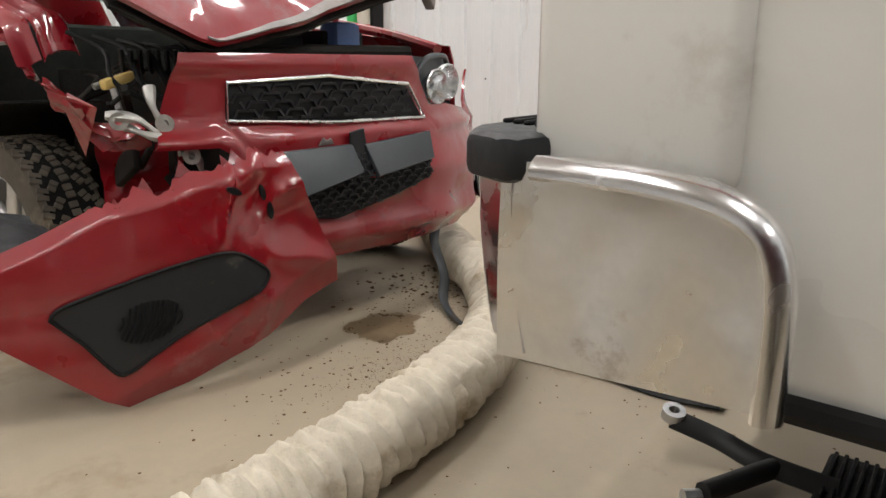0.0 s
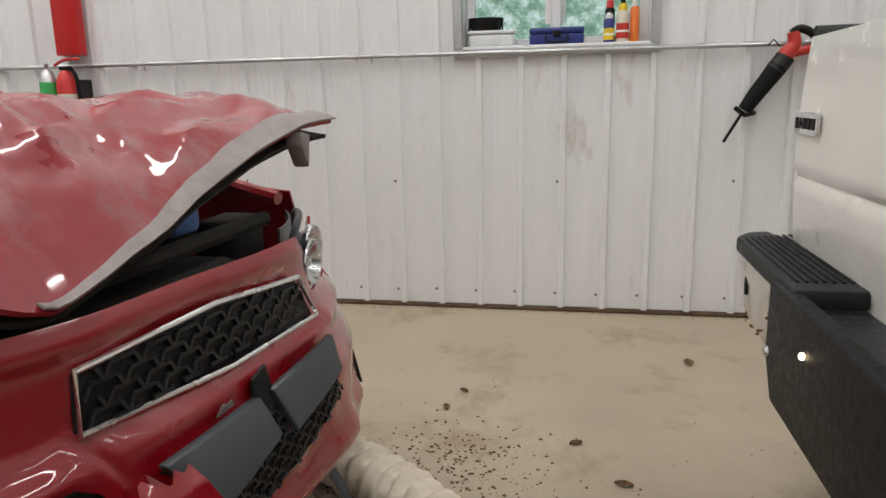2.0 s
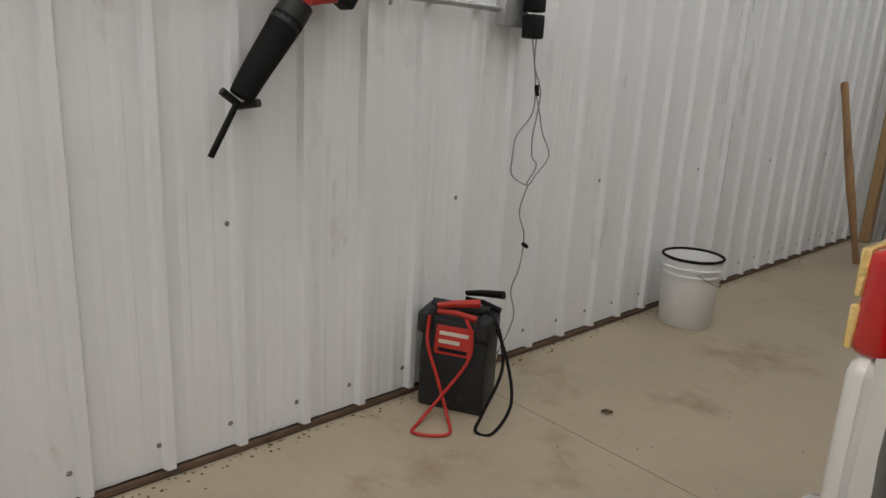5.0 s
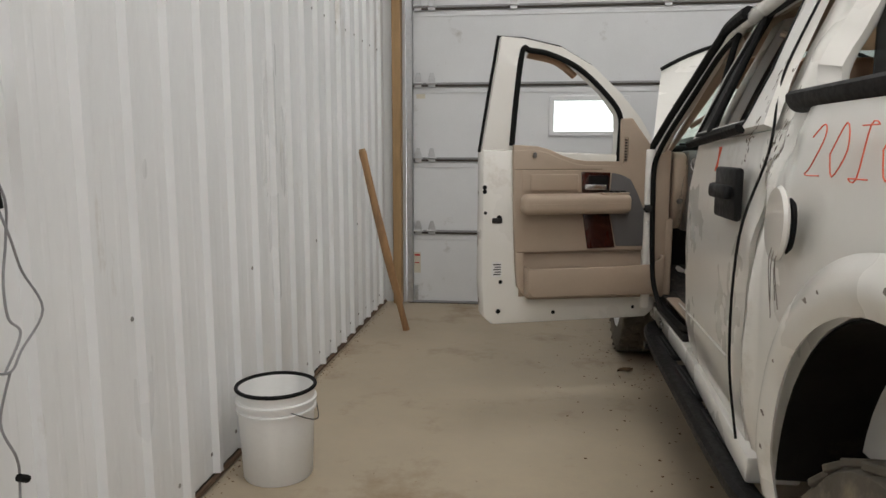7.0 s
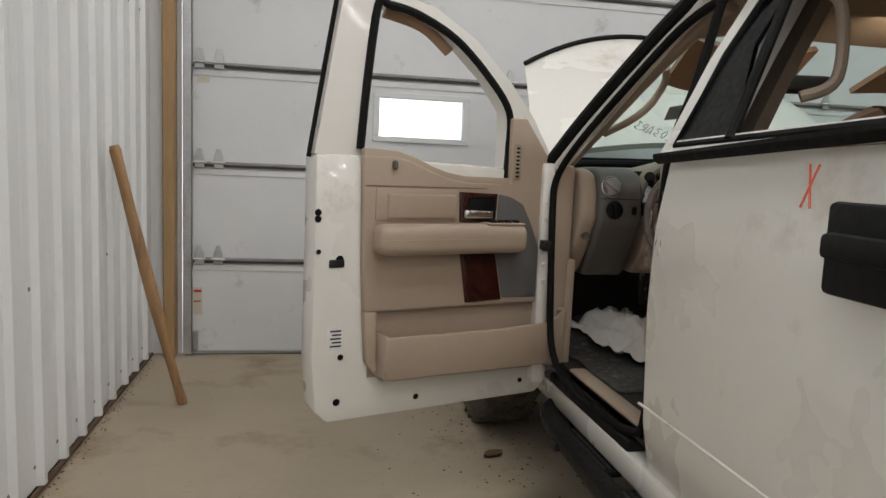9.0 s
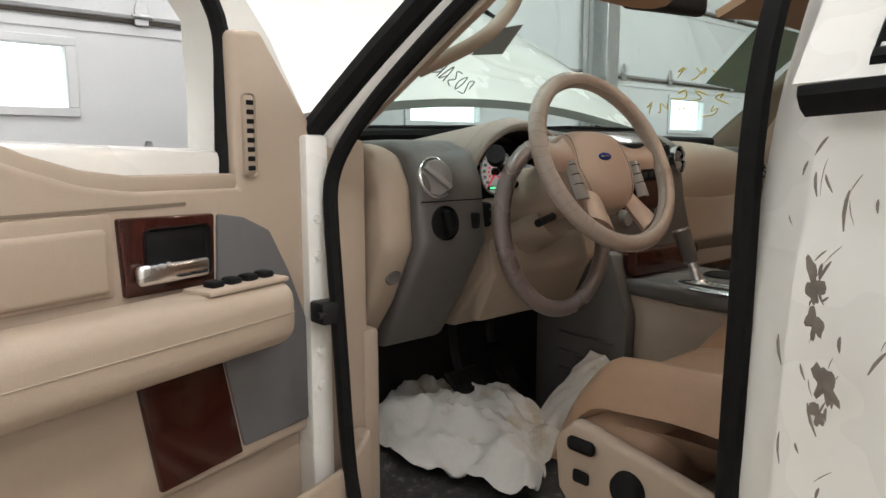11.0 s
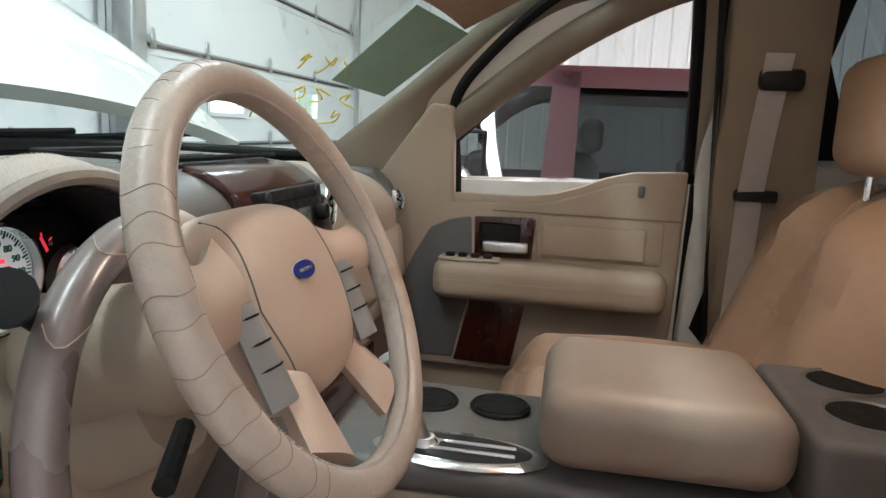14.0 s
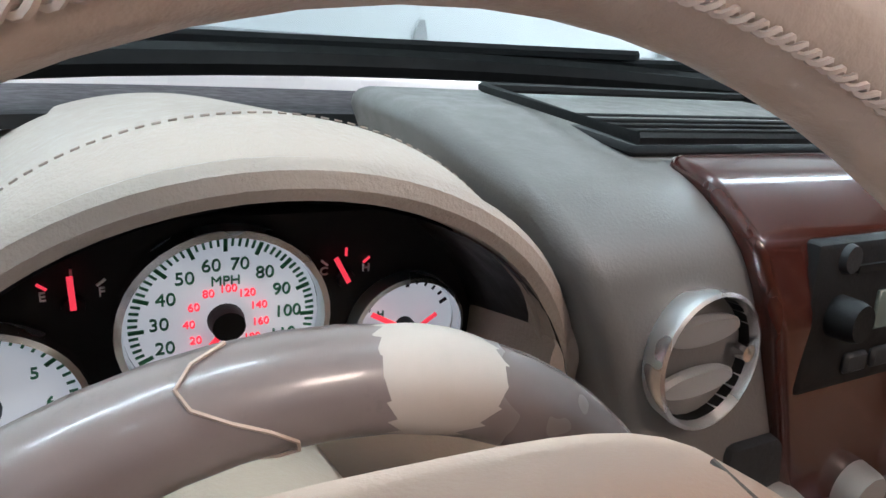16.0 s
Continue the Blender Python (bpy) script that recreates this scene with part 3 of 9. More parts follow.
# bed sides with wheel arches and flares
for side in (-1, 1):
    bed = part("bed_side", skin([(-0.44, 0.56), (-0.44, 1.33), (1.425, 1.345), (1.425, 0.50)] + [p for p in arc(AX, 0.55, 0.455, 0, 180)] + [(0.24, 0.55)][:0], side, 0.02, damaged=(side < 0)), M_WHITE_CAR, truck)
    fl = grid(lambda u, v: on_side(side, AX + (0.452 + 0.10 * v) * math.cos(math.pi * u), 0.55 + (0.452 + 0.10 * v) * math.sin(math.pi * u) - (0.06 if u in (0, 1) else 0), 0.002 + 0.022 * math.sin(math.pi * min(1, v * 0.9 + 0.12))), 40, 8, 0.006)
    part("wheel_flare", fl, M_WHITE_CAR, bed, "white wheel-arch flare with chipped paint")
    if side < 0:
        random.seed(41)
        for cy, cz, cr in ((0.672, 1.058, 0.013), (0.60, 1.052, 0.008), (0.56, 1.04, 0.006), (0.951, 0.985, 0.009), (0.90, 1.01, 0.006), (1.15, 0.70, 0.010), (1.16, 0.62, 0.008), (1.09, 0.83, 0.006)):
            k_ = bmesh.new()
            rim0 = [k_.verts.new(on_side(side, cy + cr * w_ * math.cos(a_), cz + 0.6 * cr * w_ * math.sin(a_), 0.0275)) for a_, w_ in ((2 * math.pi * j / 11, 0.6 + 0.8 * random.random()) for j in range(11))]
            mid0 = k_.verts.new(on_side(side, cy, cz, 0.029))
            for j in range(11):
                k_.faces.new((rim0[j], rim0[(j + 1) % 11], mid0))
            part("paint_chip", k_, M_SCUFF, bed, "dark chip in the white paint")
    part("lower_edge", tube([on_side(side, -0.43, 0.555, -0.012), on_side(side, 0.24, 0.552, -0.012)], 0.014, 8), M_BLACK_PLASTIC, bed)
    well = grid(lambda u, v: (C + side * (0.925 - 0.33 * v), AX + 0.45 * math.cos(math.pi * u), 0.55 + 0.45 * math.sin(math.pi * u)), 24, 2, 0.006)
    part("wheel_well", well, M_WELL, bed)
    part("bed_rail", tube([on_side(side, -0.44, 1.345, -0.03), on_side(side, 0.5, 1.352, -0.03), on_side(side, 1.40, 1.36, -0.03)], 0.032, 10, flat=0.6), M_BLACK_PLASTIC, bed, "black plastic bed rail cap")
    part("inner_wall", box(C + side * 0.74 - 0.02, C + side * 0.74 + 0.02, -0.42, 1.42, 0.62, 1.33, 0.006, 1), M_WHITE_CAR, bed)
part("bed_floor", box(C - 0.75, C + 0.75, -0.42, 1.42, 0.58, 0.62), M_BLACK_PLASTIC, truck)
part("bed_head", box(C - 0.75, C + 0.75, 1.39, 1.42, 0.62, 1.33, 0.005, 1), M_WHITE_CAR, truck)
part("frame_rail", box(C - 0.48, C - 0.38, -0.4, 4.6, 0.42, 0.55, 0.005, 1), M_BLACK_STEEL, truck)
part("frame_rail", box(C + 0.38, C + 0.48, -0.4, 4.6, 0.42, 0.55, 0.005, 1), M_BLACK_STEEL, truck)

# tailgate, badge, handle, tail lamps, rear bumper
gate = part("tailgate", grid(lambda u, v: (C - 0.857 + 1.714 * u, -0.45 - 0.018 * math.sin(math.pi * v) + (0.012 if 0.38 < v < 0.42 else 0), 0.735 + 0.605 * v), 8, 26, 0.05), M_WHITE_CAR, truck, "white tailgate")
part("gate_handle", box(C - 0.14, C + 0.14, -0.487, -0.47, 1.17, 1.25, 0.012), M_BLACK_PLASTIC, gate)
badge = part("badge", box(C - 0.848, C - 0.663, -0.479, -0.470, 1.085, 1.145, 0.004), M_CHROME, gate, "chrome badge with dark bars")
for i, (a, b) in enumerate(((0.012, 0.04), (0.05, 0.058), (0.072, 0.10), (0.108, 0.136), (0.144, 0.172))):
    part("badge_bar", box(C - 0.848 + a, C - 0.848 + b, -0.482, -0.478, 1.10, 1.13, 0.002, 1), M_BLACK_PLASTIC, badge)
for side in (-1, 1):
    x0, x1 = sorted((C + side * 0.882, C + side * 0.948))
    back = -0.512 if side > 0 else -0.392
    if side < 0:
        x1 = C - 0.91
    lampo = part("tail_lamp", prism([(x0, 0.985), (x1, 0.985), (x1, 1.30), (x0, 1.32)], "y", back, -0.20, 0.022, 3), M_RED_LENS, truck, "red tail lamp with a white reversing lens")
    if side < 0:
        part("lower_lens", box(x0, x1, -0.443, -0.36, 0.987, 1.088, 0.012, 3), M_RED_LENS, lampo)
    part("reverse_lens", box(*sorted((C + side * (0.878 if side > 0 else 0.912), C + side * 0.951)), back - 0.004, -0.22, 1.10, 1.175, 0.008), M_WHITE_PLASTIC, lampo)
    part("amber_reflector", box(C + side * 0.949 - 0.004, C + side * 0.949 + 0.004, -0.44, -0.34, 0.992, 1.035, 0.002, 1), M_AMBER, lampo)
    part("side_reflector", box(C + side * 0.949 - 0.004, C + side * 0.949 + 0.004, -0.44, -0.34, 1.042, 1.088, 0.002, 1), M_AMBER, lampo)
    part("corner_post", prism([(x0, 0.74), (x1 - 0.008, 0.74), (x1 - 0.006, 0.99), (x0, 0.99)], "y", (-0.50 if side > 0 else -0.448), -0.30, 0.02, 3), M_WHITE_CAR, truck)
bumper = part("rear_bumper", bmesh.new(), M_CHROME_OLD, truck, "chrome rear step bumper with rust and scratches")
bmp = bmesh.new()


def bumper_y(x):
    u = abs(x - C) / 0.98
    return -0.60 + 0.025 * u ** 4 + (0.09 * max(0, (u - 0.92) / 0.08) ** 2)


def bumper_face(u, v):
    x = C + (2 * u - 1) * 0.975
    k = abs(2 * u - 1)
    return (x, bumper_y(x) + 0.02 * (1 - v) ** 2, 0.545 + 0.02 * k + (0.195 - 0.015 * k) * v)


grid(bumper_face, 60, 6, 0.012, bm=bmp)
for side in (-1, 1):
    grid(lambda u, v: (C + side * (0.972 + 0.004 * math.sin(math.pi * v)), -0.51 + 0.265 * u, 0.555 + 0.015 * u + (0.205 - 0.012 * u - 0.05 * max(0, (u - 0.7) / 0.3) ** 2) * v), 16, 6, 0.012, bm=bmp)
bumper_chrome = part("face_bar", bmp, M_CHROME_OLD, bumper)
for side in (-1, 1):
    part("step_pad", prism([(C + side * 0.30, -0.605), (C + side * 0.30, -0.45), (C + side * 0.86, -0.45), (C + side * 0.94, -0.475), (C + side * 0.983, -0.485), (C + side * 0.988, -0.51), (C + side * 0.965, -0.56), (C + side * 0.90, -0.598)], "z", 0.738, 0.785, 0.012, 2), M_GREY_PLASTIC, bumper, "ribbed black step pad")
    for k in range(9):
        yy = -0.585 + k * 0.019
        part("pad_rib", box(*sorted((C + side * 0.36, C + side * (0.86 + 0.008 * k))), yy, yy + 0.008, 0.784, 0.790, 0.002, 1), M_BLACK_PLASTIC, bumper)
    part("bumper_end", tube(smooth_path([(C + side * 0.978, -0.47, 0.757), (C + side * 0.983, -0.35, 0.755), (C + side * 0.983, -0.275, 0.737), (C + side * 0.983, -0.247, 0.69), (C + side * 0.983, -0.243, 0.57)], 5), 0.014, 10, flat=0.6), M_CHROME, bumper)
part("centre_step", box(C - 0.30, C + 0.30, -0.605, -0.44, 0.70, 0.735, 0.01), M_GREY_PLASTIC, bumper)
rec_ = prism([(C - 0.43, 0.775), (C - 0.43, 0.60), (C - 0.36, 0.50), (C + 0.36, 0.50), (C + 0.43, 0.60), (C + 0.43, 0.775)], "y", -0.622, -0.575, 0.014, 3)
cap = part("plate_recess", rec_, M_BLACK_PLASTIC, bumper, "black bumper centre with plate recess")
part("recess_bolt", lathe([(0, 0.008), (0.010, 0.008), (0.013, 0.0)], 6, aim((C - 0.40, -0.622, 0.61), (0, -1, 0))), M_GALV, cap)
part("number_plate_lamp", lathe([(0, 0), (0.007, 0), (0.007, 0.006), (0.005, 0.008), (0, 0.008)], 14, aim((C - 0.15, -0.622, 0.69), (0, -1, 0))), glow("plate_lamp_glow", (1, 0.75, 0.45), 12), bumper, "small lit plate lamp")
part("sensor", lathe([(0, 0), (0.028, 0), (0.026, 0.006), (0, 0.004)], 18, aim((C - 0.80, -0.582, 0.66), (-0.15, -1, 0))), M_RUBBER, bumper)
for i in range(12):
    x = C - 0.62 + random.random() * 0.32 if i < 8 else C - 0.30 - random.random() * 0.5
    z = 0.57 + random.random() * (0.10 if i < 8 else 0.03)
    s = 0.0008 + random.random() * 0.0018
    part("rust_spot", box(x - s, x + s, bumper_y(x) - 0.0135 + 0.02 * (1 - (z - .545) / .235) ** 2, bumper_y(x) - 0.004 + 0.02 * (1 - (z - .545) / .235) ** 2, z - s * 1.8, z + s * 1.6, 0.003, 2), M_RUST, bumper_chrome)
part("hitch", box(C - 0.05, C + 0.05, -0.56, -0.1, 0.44, 0.53, 0.008), M_BLACK_STEEL, truck)


def pickup_wheel(x, y, side):
    w = part("wheel", lathe([(0.235, -0.12), (0.30, -0.128), (0.36, -0.12), (0.376, -0.10), (0.376, 0.10), (0.36, 0.12), (0.30, 0.128), (0.235, 0.12)], 48, aim((x, y, TR), (side, 0, 0))), M_TYRE, truck, "worn muddy all-terrain tyre on a steel rim")
    rim = bmesh.new()
    lathe([(0.238, -0.12), (0.238, 0.11), (0.225, 0.118), (0.21, 0.09), (0.12, 0.06), (0.07, 0.075), (0, 0.075)], 40, aim((x, y, TR), (side, 0, 0)), bm=rim)
    part("rim", rim, M_ALLOY, w)
    for k in range(6):
        a = k * math.pi / 3
        part("rim_hole", lathe([(0, 0), (0.032, 0), (0.03, 0.003), (0, 0.003)], 14, aim((x + side * 0.083, y + 0.165 * math.cos(a), TR + 0.165 * math.sin(a)), (side, 0, 0))), M_RUBBER, w)
    lugs = bmesh.new()
    for k in range(30):
        a = 2 * math.pi * k / 30
        for j, (o, wd) in enumerate(((-0.092, 0.05), (-0.032, 0.045), (0.032, 0.045), (0.092, 0.05))):
            aa = a + (0.105 if j % 2 else 0)
            m = Matrix.Translation((x + o, y, TR)) @ Matrix.Rotation(aa, 4, 'X') @ Matrix.Translation((0, 0, 0.378)) @ Matrix.Rotation(0.35 * (1 if j < 2 else -1), 4, 'Z')
            box(-wd / 2, wd / 2, -0.030, 0.030, -0.010, 0.005, 0.003, 1, bm=lugs, m=m)
    part("tread", lugs, M_TYRE, w)


for side in (-1, 1):
    pickup_wheel(C + side * 0.80, RAX, side)
    pickup_wheel(C + side * 0.79, FAX, side)
part("rear_axle", tube([(C - 0.7, RAX, TR), (C + 0.7, RAX, TR)], 0.05, 12), M_BLACK_STEEL, truck)

# cab shell
REAR = [(1.535, 0.46), (2.415, 0.46), (2.41, 1.0), (2.402, 1.272), (1.455, 1.30), (1.452, 1.25), (1.495, 1.03), (1.537, 0.715)]
for side in (-1, 1):
    rd = part("rear_door", skin(REAR, side, 0.035, out=0.006, damaged=(side < 0)), M_WHITE_CAR, truck, "white rear door with scraped edges" if side < 0 else "")
    o = [(1.47, 1.302), (2.418, 1.274), (2.39, 1.50), (2.34, 1.735), (1.66, 1.735), (1.55, 1.43)]
    i = [(1.685, 1.322), (2.36, 1.302), (2.33, 1.51), (2.28, 1.70), (1.78, 1.70), (1.665, 1.46)]
    part("window_frame", ring_strip(o, i, side, 0.03, -0.034), M_WHITE_CAR, rd)
    part("front_post", skin([(2.12, 1.31), (2.378, 1.298), (2.385, 1.41), (2.37, 1.50), (2.325, 1.715), (2.20, 1.715), (2.23, 1.51)], side, 0.012, out=0.004), M_BLACK_PLASTIC, rd)
    part("window_seal", tube([on_side(side, *p, -0.006) for p in i + i[:1]], 0.009, 8), M_RUBBER, rd)
    part("belt_strip", tube([on_side(side, 1.66, 1.308, 0.008), on_side(side, 2.403, 1.270, 0.008)], 0.016, 8, flat=0.6), M_RUBBER, rd)
    bm = bmesh.new()
    bm.faces.new([bm.verts.new(on_side(side, p[0], p[1], -0.008)) for p in i])
    if side > 0:
        part("pane", bm, M_GLASS_DARK, rd, smooth=None)
    else:
        bm.free()
        bm = bmesh.new()
        bm.faces.new([bm.verts.new(on_side(side, p[0], p[1], -0.008)) for p in [(2.12, 1.308), (2.36, 1.302), (2.33, 1.51), (2.28, 1.70), (2.2, 1.70)]])
        part("pane", bm, M_GLASS_DARK, rd, smooth=None)
        part("window_post", tube([on_side(side, 2.12, 1.31, 0), on_side(side, 2.20, 1.69, 0)], 0.012, 8), M_RUBBER, rd)
    hd = part("door_handle", box(*sorted((C + side * 0.912, C + side * 0.936)), 1.545, 1.745, 1.065, 1.205, 0.01), M_BLACK_PLASTIC, rd, "black door handle")
    part("handle_pull", box(*sorted((C + side * 0.934, C + side * 0.958)), 1.56, 1.73, 1.12, 1.16, 0.01), M_BLACK_PLASTIC, hd)
    # pillars, rocker, running board
    part("b_pillar", skin([(2.30, 0.46), (2.50, 0.46), (2.468, 0.9), (2.462, 1.30), (2.44, 1.735), (2.30, 1.735), (2.30, 1.2)], side, 0.03, out=-0.05), M_WHITE_CAR, truck)
    part("c_pillar", skin([(1.43, 0.5), (1.528, 0.46), (1.53, 0.715), (1.488, 1.03), (1.446, 1.25), (1.45, 1.31), (1.54, 1.43), (1.645, 1.74), (1.45, 1.74), (1.40, 1.35), (1.39, 1.25), (1.428, 1.0)], side, 0.05, damaged=(side < 0)), M_WHITE_CAR, truck)
    part("rocker", prism([(C + side * 0.76, 1.43), (C + side * 0.90, 1.43), (C + side * 0.838, 2.45), (C + side * 0.832, 3.30), (C + side * 0.76, 3.30)], "z", 0.40, 0.475, 0.012, 2), M_WHITE_CAR, truck)
    part("door_step", box(*sorted((C + side * 0.70, C + side * 0.83)), 2.52, 3.16, 0.47, 0.505, 0.008), M_BLACK_PLASTIC, truck)
    rb = part("running_board", tube(smooth_path([(C + side * 0.82, 1.28, 0.365), (C + side * 0.885, 1.42, 0.355), (C + side * 0.878, 2.2, 0.355), (C + side * 0.855, 2.95, 0.355), (C + side * 0.80, 3.10, 0.365)], 6), 0.072, 14, flat=0.5), M_BLACK_PLASTIC, truck, "running board with black step pads")
    for a, b in ((1.55, 1.98), (2.08, 2.46), (2.56, 2.90)):
        xm = C + side * (0.880 - 0.017 * (a - 1.5))
        pad_ = part("tread_pad", box(xm - 0.05, xm + 0.05, a, b, 0.380, 0.399, 0.010), M_RUBBER, rb, "black ribbed step pad")
        for k in range(5):
            part("pad_rib", box(xm - 0.042 + k * 0.0185, xm - 0.034 + k * 0.0185, a + 0.02, b - 0.02, 0.398, 0.4025, 0.002, 1), M_GREY_PLASTIC, pad_)
    for yy in (1.6, 2.8):
        part("bracket", box(*sorted((C + side * 0.45, C + side * 0.93)), yy, yy + 0.05, 0.36, 0.385), M_BLACK_STEEL, rb)
    # front fender with arch
    part("front_fender", skin([(3.24, 0.48), (3.24, 1.20), (3.7, 1.245), (4.86, 1.16), (4.88, 0.7)] + arc(FAX, 0.52, 0.45, 10, 170) + [(3.5, 0.48)], side, 0.02), M_WHITE_CAR, truck)
    hp_ = part("hinge_pillar", box(*sorted((C + side * 0.862, C + side * 0.905)), 3.14, 3.24, 0.47, 1.255, 0.008), M_WHITE_CAR, truck)
    part("pillar_foot_trim", box(*sorted((C + side * 0.785, C + side * 0.864)), 3.145, 3.24, 0.53, 1.25, 0.012, 2), M_TAN, truck, "tan trim on the door pillar")
    for z_ in (0.60, 0.66, 0.84, 0.90, 1.06, 1.12):
        part("hinge_bolt", lathe([(0, 0.006), (0.007, 0.006), (0.009, 0.0)], 6, aim((C + side * 0.886, 3.141, z_), (0, -1, 0))), M_WHITE_CAR, hp_)
    ck = part("door_check", box(*sorted((C + side * 0.868, C + side * 0.905)), 3.10, 3.142, 0.952, 0.988, 0.005, 2), M_BLACK_STEEL, hp_, "black door check strap")
    part("check_arm", tube([(C + side * 0.885, 3.11, 0.97), (C + side * 0.915, 3.10, 0.97)], 0.006, 8), M_BLACK_STEEL, ck)
    A = smooth_path([(C + side * 0.86, 3.215, 1.20), (C + side * 0.80, 3.03, 1.37), (C + side * 0.735, 2.80, 1.545), (C + side * 0.70, 2.60, 1.66), (C + side * 0.685, 2.42, 1.715), (C + side * 0.68, 1.62, 1.735)], 6)
    part("roof_rail", tube(A, 0.026, 10), M_WHITE_CAR, truck)
    seal = smooth_path([(C + side * 0.872, 3.12, 1.10), (C + side * 0.865, 3.12, 1.20), (C + side * 0.83, 3.04, 1.315), (C + side * 0.765, 2.83, 1.49), (C + side * 0.72, 2.62, 1.625), (C + side * 0.70, 2.47, 1.67), (C + side * 0.71, 2.455, 1.645), (C + side * 0.75, 2.466, 1.46), (C + side * 0.80, 2.474, 1.28), (C + side * 0.81, 2.474, 1.0), (C + side * 0.80, 2.49, 0.60), (C + side * 0.81, 2.56, 0.52), (C + side * 0.83, 2.8, 0.515), (C + side * 0.84, 3.0, 0.53), (C + side * 0.86, 3.085, 0.64), (C + side * 0.87, 3.105, 0.9)], 5)
    part("door_seal", tube(seal, 0.0125, 8, closed=True), M_RUBBER, truck, "black rubber door seal")
    part("window_gasket", tube([p + Vector((side * 0.024, 0.012, 0.012)) for p in A[:26]], 0.024, 8), M_RUBBER, truck)
part("cab_back", box(C - 0.86, C + 0.86, 1.435, 1.47, 0.5, 1.30, 0.01), M_WHITE_CAR, truck)
part("back_window", box(C - 0.66, C + 0.66, 1.46, 1.468, 1.30, 1.70), M_GLASS_DARK, truck)


def roof_pt(u, v):
    x = C + (2 * u - 1) * 0.70
    k = (2 * u - 1) ** 2
    return (x, 1.45 + v * 1.24 + 0.10 * (1 - k) * v, 1.80 - 0.055 * k ** 2 - 0.03 * (2 * v - 1) ** 4 - 0.05 * max(0, v - 0.8) / 0.2)


part("roof", grid(roof_pt, 14, 14, 0.02), M_WHITE_CAR, truck)
part("headliner", grid(lambda u, v: (lambda p: (p[0], p[1] - 0.02, p[2] - 0.055))(roof_pt(0.04 + u * 0.92, v)), 12, 12, 0.012), M_CLOTH, truck, "tan cloth headliner")


def screen_pt(u, v):
    k = 2 * u - 1
    bx, by, bz = C + k * 0.80, 3.66 - 0.10 * k * k - 0.22 * k ** 4, 1.265 - 0.02 * k * k
    tx, ty, tz = C + k * 0.675, 2.80 - 0.10 * k * k - 0.06 * k ** 4, 1.75 - 0.05 * k * k
    s = 0.012 * math.sin(math.pi * v)
    return (bx + (tx - bx) * v, by + (ty - by) * v + s, bz + (tz - bz) * v + s)


part("windscreen", grid(screen_pt, 16, 10), M_WINDSHIELD, truck, "windscreen with crayon writing")
part("screen_band", tube([screen_pt(k / 16, 0.02) for k in range(17)], 0.016, 8), M_RUBBER, truck)
part("cowl", grid(lambda u, v: (C + (2 * u - 1) * 0.80, 3.50 - 0.20 * (2 * u - 1) ** 4 + 0.34 * v, 1.245 - 0.03 * v), 14, 3, 0.01), M_BLACK_PLASTIC, truck)
for px, qx in ((-0.45, 0.12), (0.1, 0.62)):
    part("wiper", tube(smooth_path([(C + px, 3.72, 1.262), (C + (px + qx) / 2, 3.675, 1.285), (C + qx, 3.665, 1.295)], 6), 0.008, 6), M_BLACK_PLASTIC, truck)
    part("wiper_blade", tube([(C + px - 0.2, 3.665, 1.282), (C + qx + 0.12, 3.645, 1.302)], 0.007, 6), M_BLACK_PLASTIC, truck)


def hood_pt(u, v):
    k = 2 * u - 1
    w = 0.80 - 0.14 * v
    z = 1.375 - 0.095 * k * k + v * (0.56 - 0.10 * k * k) + 0.03 * math.sin(math.pi * v)
    return (C + k * w, 3.62 - 0.02 * k * k + v * (0.74 - 0.09 * k * k), z)


hood = part("hood", grid(hood_pt, 24, 14, 0.03), M_WHITE_CAR, truck, "raised white hood with scratches")
part("hood_seal", tube([Vector(hood_pt(k / 24, 1.0)) + Vector((0, 0.0, 0.012)) for k in range(25)], 0.012, 8), M_RUBBER, hood)
for sx in (-0.6, 0.6):
    part("hood_hinge", tube([(C + sx, 3.66, 1.2), (C + sx, 3.72, 1.40)], 0.012, 8), M_BLACK_STEEL, hood)
part("engine_bay", box(C - 0.72, C + 0.72, 3.66, 4.75, 0.55, 1.02, 0.02), M_BLACK_PLASTIC, truck)
part("radiator_support", box(C - 0.78, C + 0.78, 4.76, 4.84, 0.55, 1.12, 0.015), M_WHITE_CAR, truck)
part("front_bumper", box(C - 0.94, C + 0.94, 4.86, 4.98, 0.45, 0.72, 0.03), M_CHROME, truck)

# fuel filler: pocket, cap hanging on its strap, torn wiring
fl = part("filler_pocket", lathe([(0, -0.004), (0.022, -0.004), (0.026, 0.004), (0.022, 0.006), (0.018, 0.001), (0, 0.001)], 28, aim((C - 0.944, 1.118, 1.10), (-1, 0, 0.03)) @ Matrix.Diagonal((1, 2.2, 1, 1))), M_RUBBER, truck, "open fuel filler with torn wires")
part("filler_flap", lathe([(0, -0.006), (0.074, -0.006), (0.08, 0.0), (0.074, 0.007), (0, 0.010)], 30, aim((C - 0.953, 1.168, 1.10), (-0.995, 0.08, 0.02))), M_WHITE_CAR, fl)
for k in range(7):
    y0 = 1.10 + random.random() * 0.05
    part("torn_wire", tube(smooth_path([(C - 0.95, y0, 1.10 - random.random() * 0.04), (C - 0.965, y0 + 0.02, 1.03), (C - 0.96, y0 + 0.03 * random.random(), 0.96 - 0.06 * random.random())], 4), 0.0009, 5), M_SCUFF, fl)

